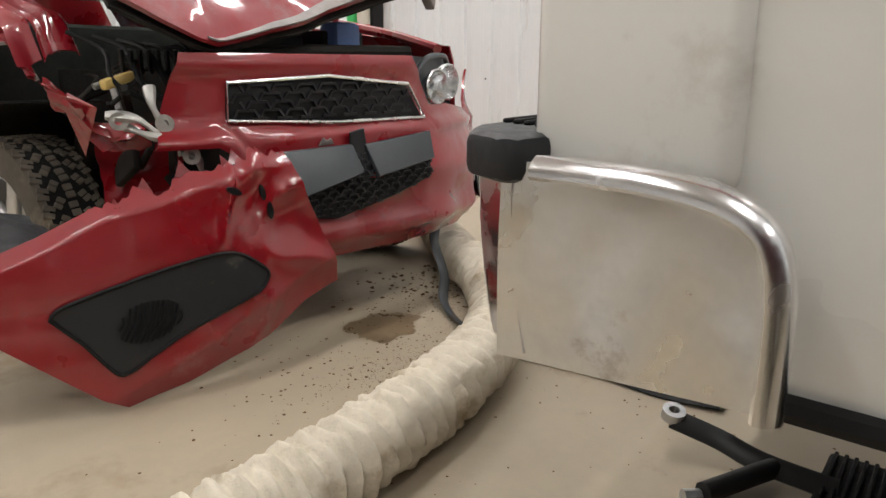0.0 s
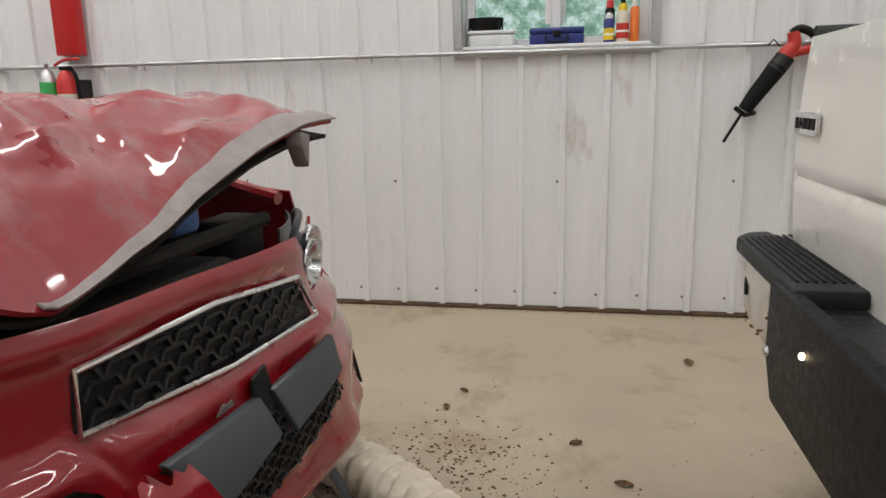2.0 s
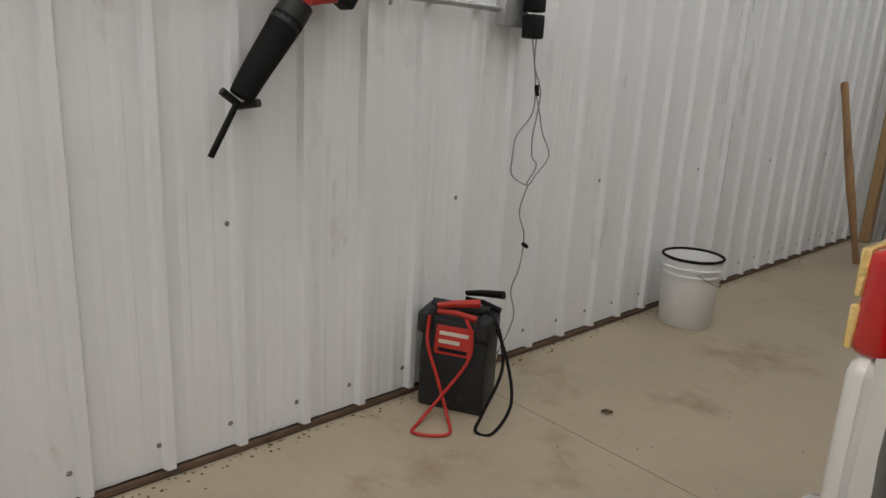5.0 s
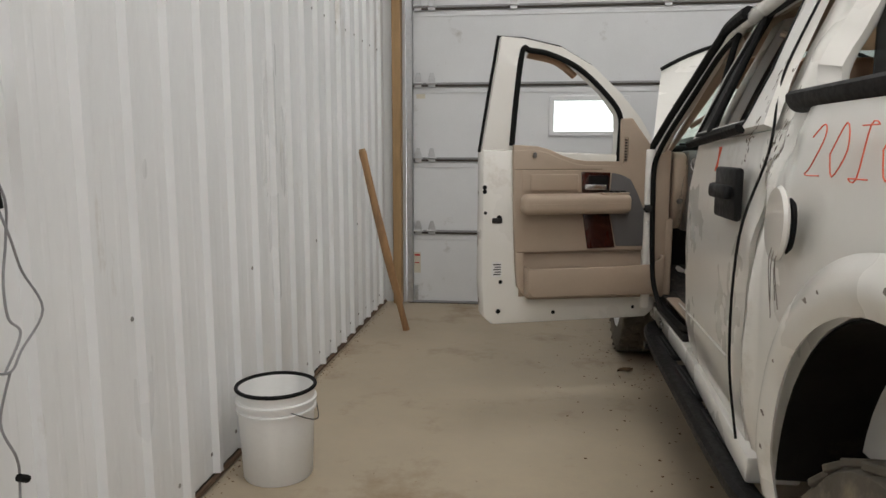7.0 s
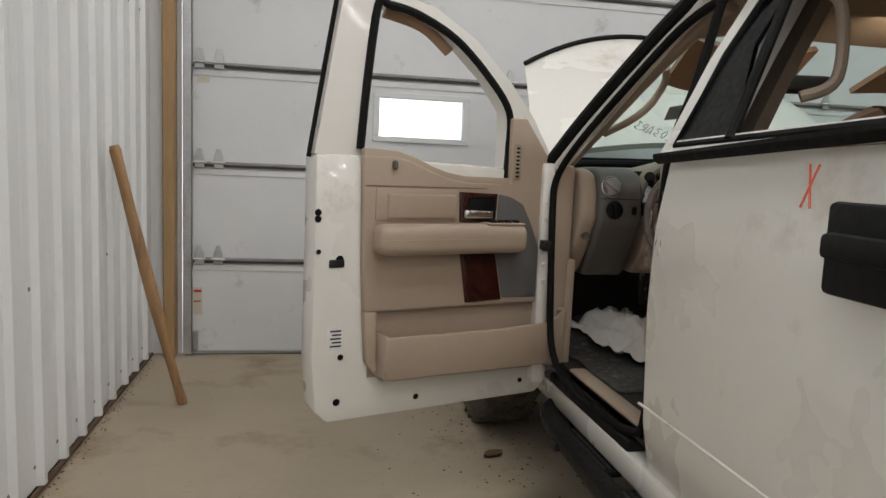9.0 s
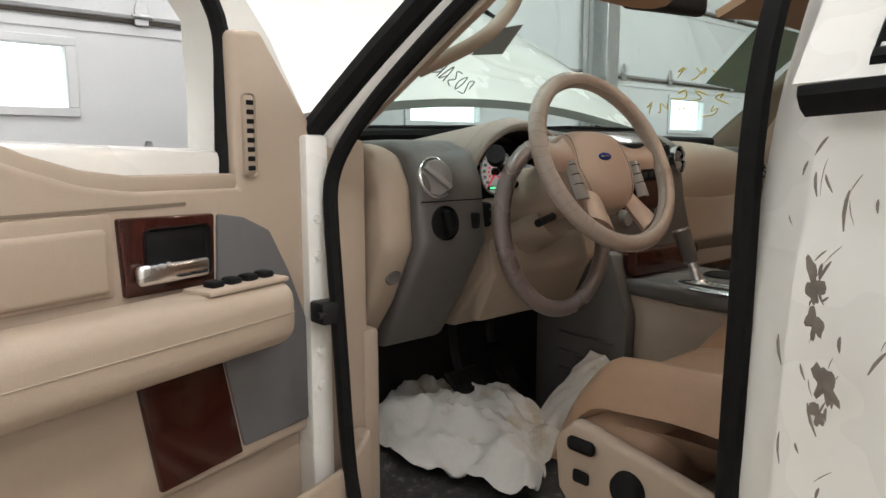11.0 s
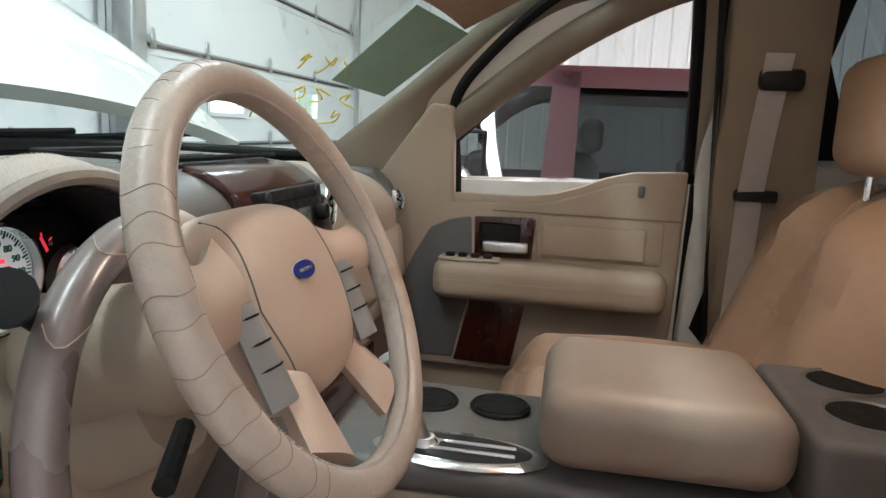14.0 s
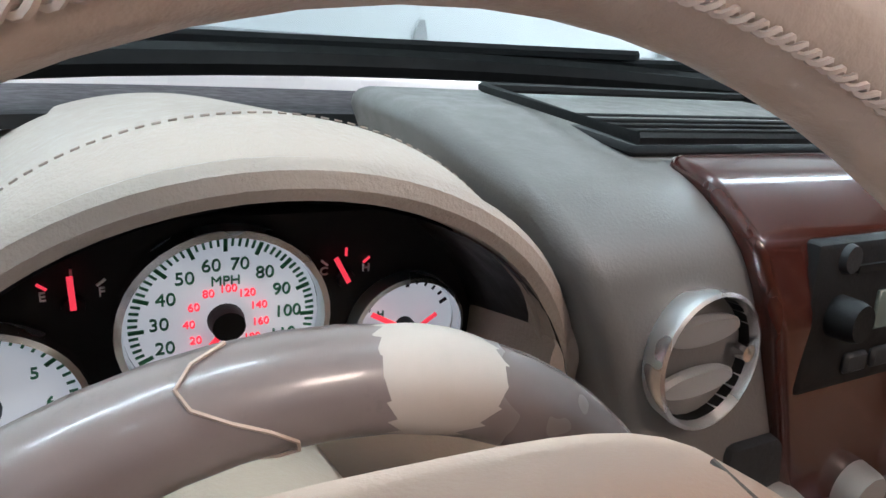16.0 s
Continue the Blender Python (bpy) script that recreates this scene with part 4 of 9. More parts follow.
# crayon marks and scrapes on the side
def strokes(name, segs, r, material, place, parent, label="", kind=""):
    bm = bmesh.new()
    for s in segs:
        tube(smooth_path([place(*p) for p in s], 4), r, 5, bm=bm)
    ob = part(name, bm, material, parent)
    return tagged(ob, label, kind=kind)


side_mark = [[(0, .09), (.03, .12), (.06, .09), (.02, .02), (0, 0), (.07, 0)], [(.10, .05), (.13, .12), (.17, .06), (.13, 0), (.10, .05)], [(.20, .11), (.26, .11), (.23, .11), (.23, .0), (.20, 0), (.27, 0)],
             [(.30, .06), (.33, .12), (.37, .06), (.33, 0), (.30, .06)], [(.46, .10), (.42, .12), (.41, .07), (.46, .07), (.46, .12), (.455, 0)], [(.50, .09), (.53, .12), (.56, .09), (.51, .01), (.57, 0)]]
strokes("crayon_mark", side_mark, 0.0014, M_RED_MARK, lambda a, b: on_side(-1, 1.108 - a * 0.95, 1.203 + b * 0.8, 0.002), truck, "red crayon scrawl")
strokes("crayon_mark", [[(0, 0), (.04, .07)], [(.04, 0), (.0, .07)]], 0.002, M_RED_MARK, lambda a, b: on_side(-1, 1.83 - a * 0.6, 1.19 + b, 0.0075), truck, "red crayon cross")
random.seed(5)


def scrape(cy, cz, sy, sz, n, parent, big):
    """A cluster of short scuffs round a knock."""
    for _ in range(n):
        y, z = random.gauss(cy, sy), random.gauss(cz, sz)
        if parent is LEFT_REAR and y > 2.40:
            y = 2.40
        L, r = big * random.uniform(0.25, 1.0), 0.0003 + random.random() ** 2 * 0.0011
        a = random.uniform(0.9, 2.3)
        pts = [on_side(-1, y - L * t * math.cos(a) - 0.2 * L * t * t, z + L * t * math.sin(a), 0.0045 + crease(y, z)) for t in (0, 0.4, 0.75, 1)]
        part("scrape", tube(pts, lambda t: r * (0.25 + math.sin(math.pi * min(max(t, 0.05), 0.95))), 6), M_SCUFF, parent)


LEFT_REAR = [o for o in truck.children if o.name.startswith("rear_door")][0]
for cy, cz, sy, sz, n, big in ((1.525, 1.275, 0.014, 0.028, 30, 0.018), (1.42, 1.30, 0.015, 0.05, 30, 0.022), (1.35, 1.235, 0.02, 0.025, 30, 0.022), (1.55, 1.40, 0.01, 0.04, 14, 0.02), (2.375, 1.12, 0.008, 0.022, 8, 0.02), (2.358, 1.045, 0.008, 0.02, 8, 0.02), (2.385, 1.19, 0.012, 0.03, 8, 0.03), (2.37, 0.98, 0.012, 0.04, 8, 0.03), (2.345, 1.09, 0.025, 0.06, 8, 0.035)):
    scrape(cy, cz, sy, sz, n, LEFT_REAR, big)
for gy, gz, gw, gh in ((2.378, 1.124, 0.010, 0.024), (2.374, 1.094, 0.009, 0.016), (2.362, 1.048, 0.012, 0.026), (2.366, 1.022, 0.008, 0.014)):
    gb = bmesh.new()
    rim_ = []
    for k in range(28):
        a = 2 * math.pi * k / 28
        w = 0.65 + 0.75 * noise.noise(Vector((math.cos(a) * 1.7, math.sin(a) * 1.7, gz * 40)))
        y, z = gy + gw * w * math.cos(a) + 0.2 * gh * w * math.sin(a), gz + gh * w * math.sin(a)
        rim_.append(gb.verts.new(on_side(-1, y, z, 0.0035 + crease(y, z))))
    mid_ = gb.verts.new(on_side(-1, gy, gz, 0.0055 + crease(gy, gz)))
    for k in range(28):
        gb.faces.new((rim_[k], rim_[(k + 1) % 28], mid_))
    part("gouge", gb, M_SCUFF, LEFT_REAR, "dark gouge down to primer")
# dark shut line behind the rear door, pressed line along its foot
SHUT = [(1.648, 1.735), (1.60, 1.63), (1.546, 1.43), (1.452, 1.25), (1.494, 1.03), (1.534, 0.715), (1.533, 0.48)]
part("shut_line", tube(smooth_path([on_side(-1, y, z, -0.004 + crease(y, z)) for y, z in SHUT], 6), 0.0036, 6), M_RUBBER, truck)
part("pressed_line", tube([on_side(-1, 1.545, 0.70, -0.0015), on_side(-1, 2.38, 0.665, -0.0015)], 0.004, 6), M_WHITE_CAR, LEFT_REAR)

# ---- pickup: front doors ----
def flat_part(pts, d0, d1, place, bevel=0.004, seg=2):
    """A slab from a polygon in (s, z) of a door, between two depths, placed in the world."""
    bm = prism(pts, "y", d0, d1, bevel, seg)
    for v in bm.verts:
        v.co = place(v.co.x, v.co.z, v.co.y)
    bmesh.ops.recalc_face_normals(bm, faces=bm.faces)
    return bm


def rbox(s0, s1, z0, z1, d0, d1, bevel, seg, place):
    bm = box(s0, s1, d0, d1, z0, z1, bevel, seg)
    for v in bm.verts:
        v.co = place(v.co.x, v.co.z, v.co.y)
    bmesh.ops.recalc_face_normals(bm, faces=bm.faces)
    return bm


def front_door(place, label, lower_wood_label, frame_paint):
    door = part("front_door", flat_part([(-0.02, 0.455), (0.03, 0.415), (0.83, 0.41), (0.872, 0.45), (0.885, 0.62), (0.882, 1.0), (0.882, 1.25), (0.76, 1.25), (-0.02, 1.222)], -0.115, -0.004, place, 0.012, 2), M_WHITE_CAR, truck, label)
    outer = [(0.882, 1.25), (0.84, 1.50), (0.795, 1.77), (0.68, 1.762), (0.50, 1.728), (0.34, 1.645), (0.20, 1.525), (0.09, 1.405), (-0.02, 1.236), (0.10, 1.228), (0.35, 1.236), (0.7, 1.245)]
    inner = [(0.742, 1.27), (0.725, 1.48), (0.697, 1.703), (0.66, 1.708), (0.56, 1.692), (0.42, 1.632), (0.29, 1.525), (0.205, 1.42), (0.20, 1.30), (0.205, 1.19), (0.38, 1.195), (0.62, 1.258)]
    n = len(outer)
    bm = bmesh.new()
    lean = 0.0

    def pv(p, d):
        return bm.verts.new(place(p[0], p[1], d + lean))
    A, B, A2, B2 = ([pv(p, -0.02) for p in outer], [pv(p, -0.012) for p in inner], [pv(p, -0.085) for p in outer], [pv(p, -0.085) for p in inner])
    for i in range(n):
        j = (i + 1) % n
        for q in ((A[i], A[j], B[j], B[i]), (A2[i], B2[i], B2[j], A2[j]), (A[i], A2[i], A2[j], A[j]), (B[i], B[j], B2[j], B2[i])):
            bm.faces.new(q)
    part("window_frame", bm, frame_paint, door)
    part("window_seal", tube([place(p.x, p.y, -0.008) for p in smooth_path([(a, b, 0) for a, b in inner[:10]], 5)], 0.013, 8), M_RUBBER, door, "black rubber window channel")
    part("edge_seal", tube([place(p[0], p[1], -0.06) for p in [(0.888, 1.24), (0.846, 1.50), (0.80, 1.775), (0.68, 1.768), (0.5, 1.735), (0.34, 1.652), (0.2, 1.532), (0.09, 1.412), (-0.02, 1.245)]], 0.008, 6), M_RUBBER, door)
    trim = part("trim_panel", flat_part([(0.743, 1.252), (0.64, 1.254), (0.58, 1.242), (0.51, 1.213), (0.44, 1.19), (0.377, 1.181), (0.205, 1.178), (0.205, 1.40), (0.15, 1.405), (-0.004, 1.21), (-0.013, 1.02), (-0.022, 0.762), (0.728, 0.762), (0.735, 0.9)], -0.004, 0.024, place, 0.009, 3), M_TAN, door, "tan moulded door trim")
    part("belt_trim", flat_part([(0.74, 1.275), (0.62, 1.268), (0.56, 1.252), (0.50, 1.226), (0.44, 1.208), (0.377, 1.199), (0.203, 1.197), (0.203, 1.165), (0.74, 1.165)], -0.006, 0.020, place, 0.006, 2), M_TAN, trim)
    # the groove is a thin strip of the darkened tan
    part("trim_groove", flat_part([(0.735, 1.162), (0.735, 1.158), (0.30, 1.158), (0.30, 1.162)], 0.022, 0.0255, place, 0), M_TAN_SHADED, trim)
    part("upper_pad", rbox(0.42, 0.662, 1.058, 1.138, 0.02, 0.036, 0.008, 3, place), M_TAN, trim)
    part("upper_trim", rbox(0.41, 0.70, 1.052, 1.156, 0.018, 0.029, 0.006, 2, place), M_TAN, trim)
    arm = part("armrest", rbox(0.172, 0.712, 0.950, 1.046, 0.018, 0.112, 0.032, 5, place), M_TAN, trim, "padded tan armrest")
    part("armrest_seam", tube([place(0.19, 1.0, 0.1128), place(0.45, 1.0, 0.1132), place(0.70, 1.0, 0.1128)], 0.0010, 6), M_TAN, arm)
    part("switch_plate", rbox(0.185, 0.33, 1.043, 1.051, 0.045, 0.10, 0.004, 2, place), M_TAN, arm)
    for k in range(4):
        part("window_switch", rbox(0.20 + k * 0.03, 0.221 + k * 0.03, 1.050, 1.06, 0.062, 0.085, 0.004, 2, place), M_BLACK_PLASTIC, arm)
    w = part("wood_panel", flat_part([(0.405, 1.148), (0.258, 1.144), (0.262, 1.045), (0.40, 1.048)], 0.02, 0.032, place, 0.004), M_WOODGRAIN, trim, "glossy red woodgrain inlay")
    part("handle_cup", rbox(0.272, 0.372, 1.062, 1.132, 0.0305, 0.0335, 0.008, 2, place), M_BLACK_PLASTIC, w)
    part("release_handle", rbox(0.282, 0.39, 1.062, 1.088, 0.034, 0.048, 0.006, 3, place), M_CHROME, w, "chrome door release")
    part("wood_inlay", flat_part([(0.395, 0.955), (0.258, 0.95), (0.222, 0.780), (0.365, 0.776)], 0.02, 0.031, place, 0.004), M_WOODGRAIN, trim, lower_wood_label)
    spk = [(0.25, 1.143), (0.20, 1.134), (0.15, 1.11), (0.11, 1.04), (0.075, 0.96), (0.048, 0.88), (0.042, 0.815), (0.075, 0.782), (0.218, 0.785), (0.252, 0.94), (0.256, 1.04)]
    part("speaker_grille", flat_part(spk, 0.018, 0.029, place, 0.006, 2), M_SPEAKER, trim, "grey mesh speaker cover")
    part("pocket_back", rbox(-0.01, 0.70, 0.545, 0.775, -0.006, -0.001, 0.002, 1, place), M_TAN, trim)
    part("lower_trim", flat_part([(0.728, 0.766), (0.715, 0.60), (0.66, 0.535), (0.02, 0.525), (-0.03, 0.60), (-0.022, 0.766), (-0.010, 0.766), (-0.010, 0.60), (0.03, 0.556), (0.65, 0.560), (0.682, 0.60), (0.682, 0.766)], -0.004, 0.030, place, 0.006, 2), M_TAN, trim)
    bin_ = part("map_pocket", flat_part([(-0.012, 0.585), (0.02, 0.552), (0.66, 0.556), (0.682, 0.59), (0.682, 0.694), (0.30, 0.694), (0.06, 0.70), (0.02, 0.722), (-0.012, 0.748)], 0.078, 0.094, place, 0.007, 3), M_TAN, trim, "open tan map pocket")
    part("pocket_floor", rbox(-0.005, 0.678, 0.556, 0.575, -0.001, 0.088, 0.006, 2, place), M_TAN, bin_)
    part("pocket_end", flat_part([(0.662, 0.56), (0.682, 0.56), (0.682, 0.694), (0.662, 0.694)], -0.001, 0.088, place, 0.004), M_TAN, bin_)
    part("pocket_end", flat_part([(-0.012, 0.58), (0.006, 0.58), (0.006, 0.742), (-0.012, 0.748)], -0.001, 0.088, place, 0.004), M_TAN, bin_)
    vent = part("demist_vent", rbox(0.172, 0.196, 1.192, 1.312, 0.022, 0.03, 0.008, 3, place), M_TAN, trim)
    for k in range(8):
        part("vent_slot", rbox(0.177, 0.191, 1.201 + k * 0.0135, 1.208 + k * 0.0135, 0.0295, 0.0312, 0.001, 1, place), M_RUBBER, vent)
    part("lock_knob", rbox(0.632, 0.648, 1.212, 1.24, 0.022, 0.04, 0.006, 3, place), M_TAUPE, trim)
    part("wire_grommet", lathe([(0, 0), (0.028, 0), (0.022, 0.012), (0, 0.010)], 18, aim(place(0.012, 1.005, 0.022), place(0, 0, 1) - place(0, 0, 0))), M_RUBBER, door)
    for s, z, r in ((0.872, 1.075, 0.011), (0.872, 1.055, 0.011), (0.868, 0.955, 0.008), (0.80, 0.93, 0.013), (0.79, 0.62, 0.01), (0.80, 0.475, 0.012), (0.52, 0.46, 0.010), (0.10, 0.47, 0.009)):
        part("plug", lathe([(0, 0), (r, 0), (r * 0.8, 0.003), (0, 0.002)], 12, aim(place(s, z, -0.004), place(0, 0, 1) - place(0, 0, 0))), M_RUBBER, door)
    part("latch", rbox(0.785, 0.835, 0.905, 0.930, -0.008, 0.001, 0.004, 2, place), M_BLACK_STEEL, door)
    lab = part("data_label", rbox(0.785, 0.835, 0.645, 0.72, -0.005, -0.0022, 0.0, 1, place), M_WHITE_PLASTIC, door, "small white data label")
    for k in range(5):
        part("label_bar", rbox(0.79, 0.826 - 0.006 * (k % 2), 0.655 + k * 0.012, 0.66 + k * 0.012, -0.003, -0.0015, 0, 1, place), M_GREY_PLASTIC, lab)
    return door


P0, E_, N_ = Vector((-1.40, 3.205, 0)), Vector((-0.952, -0.306, 0)), Vector((0.306, -0.952, 0))


def open_door(s, z, d):
    return P0 + E_ * s + N_ * d + Vector((0, 0, z))


def shut_door(s, z, d):
    t = max(0.0, (z - 1.25)) * 0.38
    return Vector((C + 0.785 - d - t, 3.228 - s, z - 0.008))


driver_door = front_door(open_door, "white driver's door standing open", "glossy red woodgrain inlay", M_WHITE_CAR)
passenger_door = front_door(shut_door, "white passenger door, closed", "glossy red woodgrain inlay", M_TAN)
part("edge_flange", flat_part([(0.88, 1.246), (0.750, 1.246), (0.742, 0.60), (0.88, 0.60)], -0.003, 0.006, shut_door, 0), M_RUBBER, passenger_door, "black door seal flange")
for z in (0.62, 1.02):
    part("door_hinge", box(-1.47, -1.37, 3.19, 3.26, z, z + 0.06, 0.008), M_WHITE_CAR, driver_door)
part("door_check", box(-1.45, -1.38, 3.15, 3.19, 0.985, 1.02, 0.006), M_BLACK_STEEL, driver_door)
part("loose_corner_trim", tube(smooth_path([open_door(0.66, 1.692, -0.05), open_door(0.52, 1.665, -0.055), open_door(0.42, 1.60, -0.06)], 6), 0.018, 8, flat=0.5), M_TAN_LEATHER, driver_door, "loose brown trim strip")
# passenger mirror
MM = Matrix.Translation((0.39, 3.03, 1.245)) @ Matrix.Rotation(radians(-15), 4, 'Z')
mir = part("door_mirror", box(-0.13, 0.13, 0.0, 0.10, -0.105, 0.105, 0.03, 4, m=MM), M_BLACK_PLASTIC, passenger_door, "black door mirror")
part("mirror_glass", box(-0.112, 0.112, -0.006, -0.001, -0.088, 0.088, 0.0, m=MM), M_MIRROR, mir)
part("mirror_rim", tube([MM @ Vector((a, -0.006, b)) for a, b in ((-0.116, -0.092), (0.116, -0.092), (0.116, 0.092), (-0.116, 0.092))], 0.007, 8, closed=True), M_BLACK_PLASTIC, mir)
part("mirror_arm", box(0.22, 0.36, 3.06, 3.11, 1.16, 1.21, 0.012), M_BLACK_PLASTIC, mir)

# ---- pickup: cabin ----
part("cabin_floor", box(C - 0.80, C + 0.80, 1.47, 3.52, 0.50, 0.545, 0.005, 1), M_CARPET, truck)
part("firewall", box(C - 0.80, C + 0.80, 3.50, 3.54, 0.50, 1.20), M_CARPET, truck)
part("kick_panel", box(C - 0.80, C - 0.765, 3.14, 3.46, 0.53, 0.92, 0.01), M_TAN, truck)
part("sill_trim", box(C - 0.80, C - 0.735, 2.44, 3.06, 0.505, 0.55, 0.012), M_TAN, truck)
random.seed(8)
part("floor_mat", grid(lambda u, v: (C - 0.74 + 0.42 * u, 2.78 + 0.62 * v, 0.556 + 0.012 * noise.noise(Vector((u * 5, v * 5, 1))) + 0.10 * max(0, v - 0.72) / 0.28), 14, 16, 0.008), mat("gritty_rubber_mat", (0.05, 0.048, 0.045), 0.8, vary=0.5, scale=40, fine=160, bump=0.8, bump_scale=200, dirt=(0.2, 0.18, 0.15), dirt_amount=0.2, dirt_scale=40), truck, "gritty black floor mat")
# pillar trims
for side in (-1, 1):
    A = smooth_path([(C + side * 0.80, 3.17, 1.24), (C + side * 0.745, 3.0, 1.375), (C + side * 0.685, 2.79, 1.53), (C + side * 0.655, 2.60, 1.63), (C + side * 0.645, 2.45, 1.675)], 6)
    if side < 0:
        A = [p + Vector((0.0, 0.06, 0.0)) for p in A]
    # passenger side takes the darkened tan, its shade put into the colour
    part("a_pillar_trim", tube(A, 0.034 if side > 0 else 0.022, 10), M_TAN if side < 0 else M_TAN_SHADED, truck, "tan windscreen pillar trim")
    FORE = smooth_path([(0.775, 3.40, 1.235), (0.76, 3.31, 1.308), (0.72, 3.134, 1.44), (0.68, 2.987, 1.56), (0.64, 2.86, 1.645), (0.60, 2.76, 1.69)], 6)
    AFT = smooth_path([(0.775, 3.10, 1.235), (0.76, 3.06, 1.395), (0.73, 2.924, 1.519), (0.70, 2.789, 1.608), (0.675, 2.64, 1.64), (0.66, 2.486, 1.648)], 6)
    if side > 0:
        def pillar_face(u, v):
            i = round(u * (len(FORE) - 1))
            q = AFT[i] + (FORE[i] - AFT[i]) * v
            return (C + side * (q.x - 0.022 * math.sin(math.pi * v)), q.y, q.z)
        part("pillar_cover", grid(pillar_face, len(FORE) - 1, 10, 0.012), M_TAN_SHADED, truck, "grained tan windscreen pillar cover")
    part("screen_pillar", grid(lambda u, v: Vector(screen_pt(0.5 + side * 0.5, u)) * (1 - v) + Vector((C + side * (0.80 - 0.12 * u), 3.20 - 0.62 * u, 1.235 + 0.43 * u)) * v, 12, 3, 0.006), M_WHITE_CAR, truck)
    if side < 0:
        part("grab_handle", tube(smooth_path([(-1.275, 3.09, 1.362), (-1.225, 3.0, 1.405), (-1.175, 2.985, 1.45), (-1.145, 2.985, 1.49), (-1.14, 2.95, 1.53), (-1.17, 2.89, 1.565)], 6), 0.012, 10), M_TAN, truck, "tan grab handle on the pillar")
    inset = -0.21 if side > 0 else -0.105
    f0, f1, f2 = (2.41, 2.445, 2.50) if side > 0 else (2.46, 2.45, 2.445)
    bp = skin([(f0 - 0.17, 0.56), (f0, 0.56), (f1, 1.25), (f2, 1.68), (f2 - 0.17, 1.68), (f1 - 0.175, 1.25)], side, 0.03, out=inset)
    part("b_pillar_trim", bp, M_TAN_SHADED, truck, "tan pillar trim")
    if side > 0:
        part("pillar_seal", tube([on_side(side, f0 + 0.007, 0.60, inset - 0.01), on_side(side, f1 + 0.007, 1.25, inset - 0.01), on_side(side, f2 + 0.007, 1.66, inset - 0.01)], 0.011, 8), M_RUBBER, truck, "black door seal")
    web = bmesh.new()
    for yy in (2.345, 2.395):
        for z in (0.7, 0.95, 1.22, 1.36, 1.50):
            web.verts.new(on_side(side, yy + 0.025, z, inset - 0.075))
    web.verts.ensure_lookup_table()
    for k in range(4):
        web.faces.new((web.verts[k], web.verts[k + 1], web.verts[k + 6], web.verts[k + 5]))
    bmesh.ops.solidify(web, geom=web.faces[:], thickness=0.002)
    part("belt_webbing", web, M_SEATBELT, truck, "grey seat belt")
    ga, gt = on_side(side, 2.38, 1.455, inset - 0.07).x, on_side(side, 2.38, 1.234, inset - 0.07).x
    part("belt_anchor", box(ga - 0.014, ga + 0.014, 2.342, 2.422, 1.435, 1.475, 0.010), M_BLACK_PLASTIC, truck)
    part("belt_tongue", box(gt - 0.012, gt + 0.012, 2.342, 2.424, 1.222, 1.246, 0.006), M_BLACK_PLASTIC, truck)
    part("rear_grab_handle", tube(smooth_path([(C + side * 0.63, 2.20, 1.64), (C + side * 0.60, 2.17, 1.60), (C + side * 0.61, 2.15, 1.45), (C + side * 0.67, 2.18, 1.41)], 6), 0.013, 8), M_TAN, truck)
    vis = grid(lambda u, v: (C - 0.14 - 0.43 * u, 3.0 - 0.17 * v - 0.02 * u, 1.53 + 0.115 * v + 0.012 * (2 * u - 1) ** 4 - 0.01 * math.sin(math.pi * u)) if side < 0 else (C + side * (0.185 + 0.435 * u + 0.03 * v * (1 - 2 * u)), 3.045 - 0.05 * u - 0.21 * v, 1.548 + 0.105 * v + 0.01 * math.sin(math.pi * u)), 10, 6, 0.02)
    part("sun_visor", vis, M_TAN_LEATHER, truck, "tan sun visor")
part("rear_view_mirror", box(C - 0.15, C + 0.09, 3.03, 3.07, 1.535, 1.60, 0.018, 4, m=Matrix.Translation((C, 3.05, 0)) @ Matrix.Rotation(radians(-14), 4, "Z") @ Matrix.Translation((-C, -3.05, 0))), M_BLACK_PLASTIC, truck, "black rear-view mirror")
dl = part("dome_lamp", box(C - 0.085, C + 0.085, 2.36, 2.60, 1.700, 1.735, 0.012, 3), M_TAN, truck, "lit map lamp in the headliner")
part("lamp_lens", box(C - 0.06, C + 0.06, 2.42, 2.54, 1.695, 1.7015, 0.003, 2), glow("dome_lens_glow", (1.0, 0.75, 0.5), 3.0), dl)
part("mirror_stalk", tube([(C - 0.02, 3.065, 1.58), (C - 0.01, 3.12, 1.585)], 0.014, 8), M_BLACK_PLASTIC, truck)


def screen_at(u, v, lift=-0.006):
    p = Vector(screen_pt(u, v))
    return p + Vector((0, lift, lift))


# crayon writing, stickers on the screen
digits = [[(0, .5), (.1, 1), (.3, .8), (.05, .1), (.35, 0)], [(.5, .5), (.6, 1), (.8, .5), (.6, 0), (.5, .5)], [(1.0, 1), (1.3, .9), (1.05, .5), (1.3, .2), (1.0, 0)], [(1.5, 0), (1.65, 1), (1.85, 0), (1.55, .4)], [(2.0, 0), (2.05, 1), (2.3, .6), (2.0, .4), (2.35, 0)], [(2.5, .9), (2.75, 1), (2.6, .5), (2.8, .2), (2.5, 0)]]
strokes("screen_scrawl", digits, 0.0013, M_BLACK_MARK, lambda a, b: screen_at(0.325 - a * 0.054, 0.215 + b * 0.05 + a * 0.032), truck, "dark crayon scrawl on the glass", "stuff")
random.seed(14)
yel = []
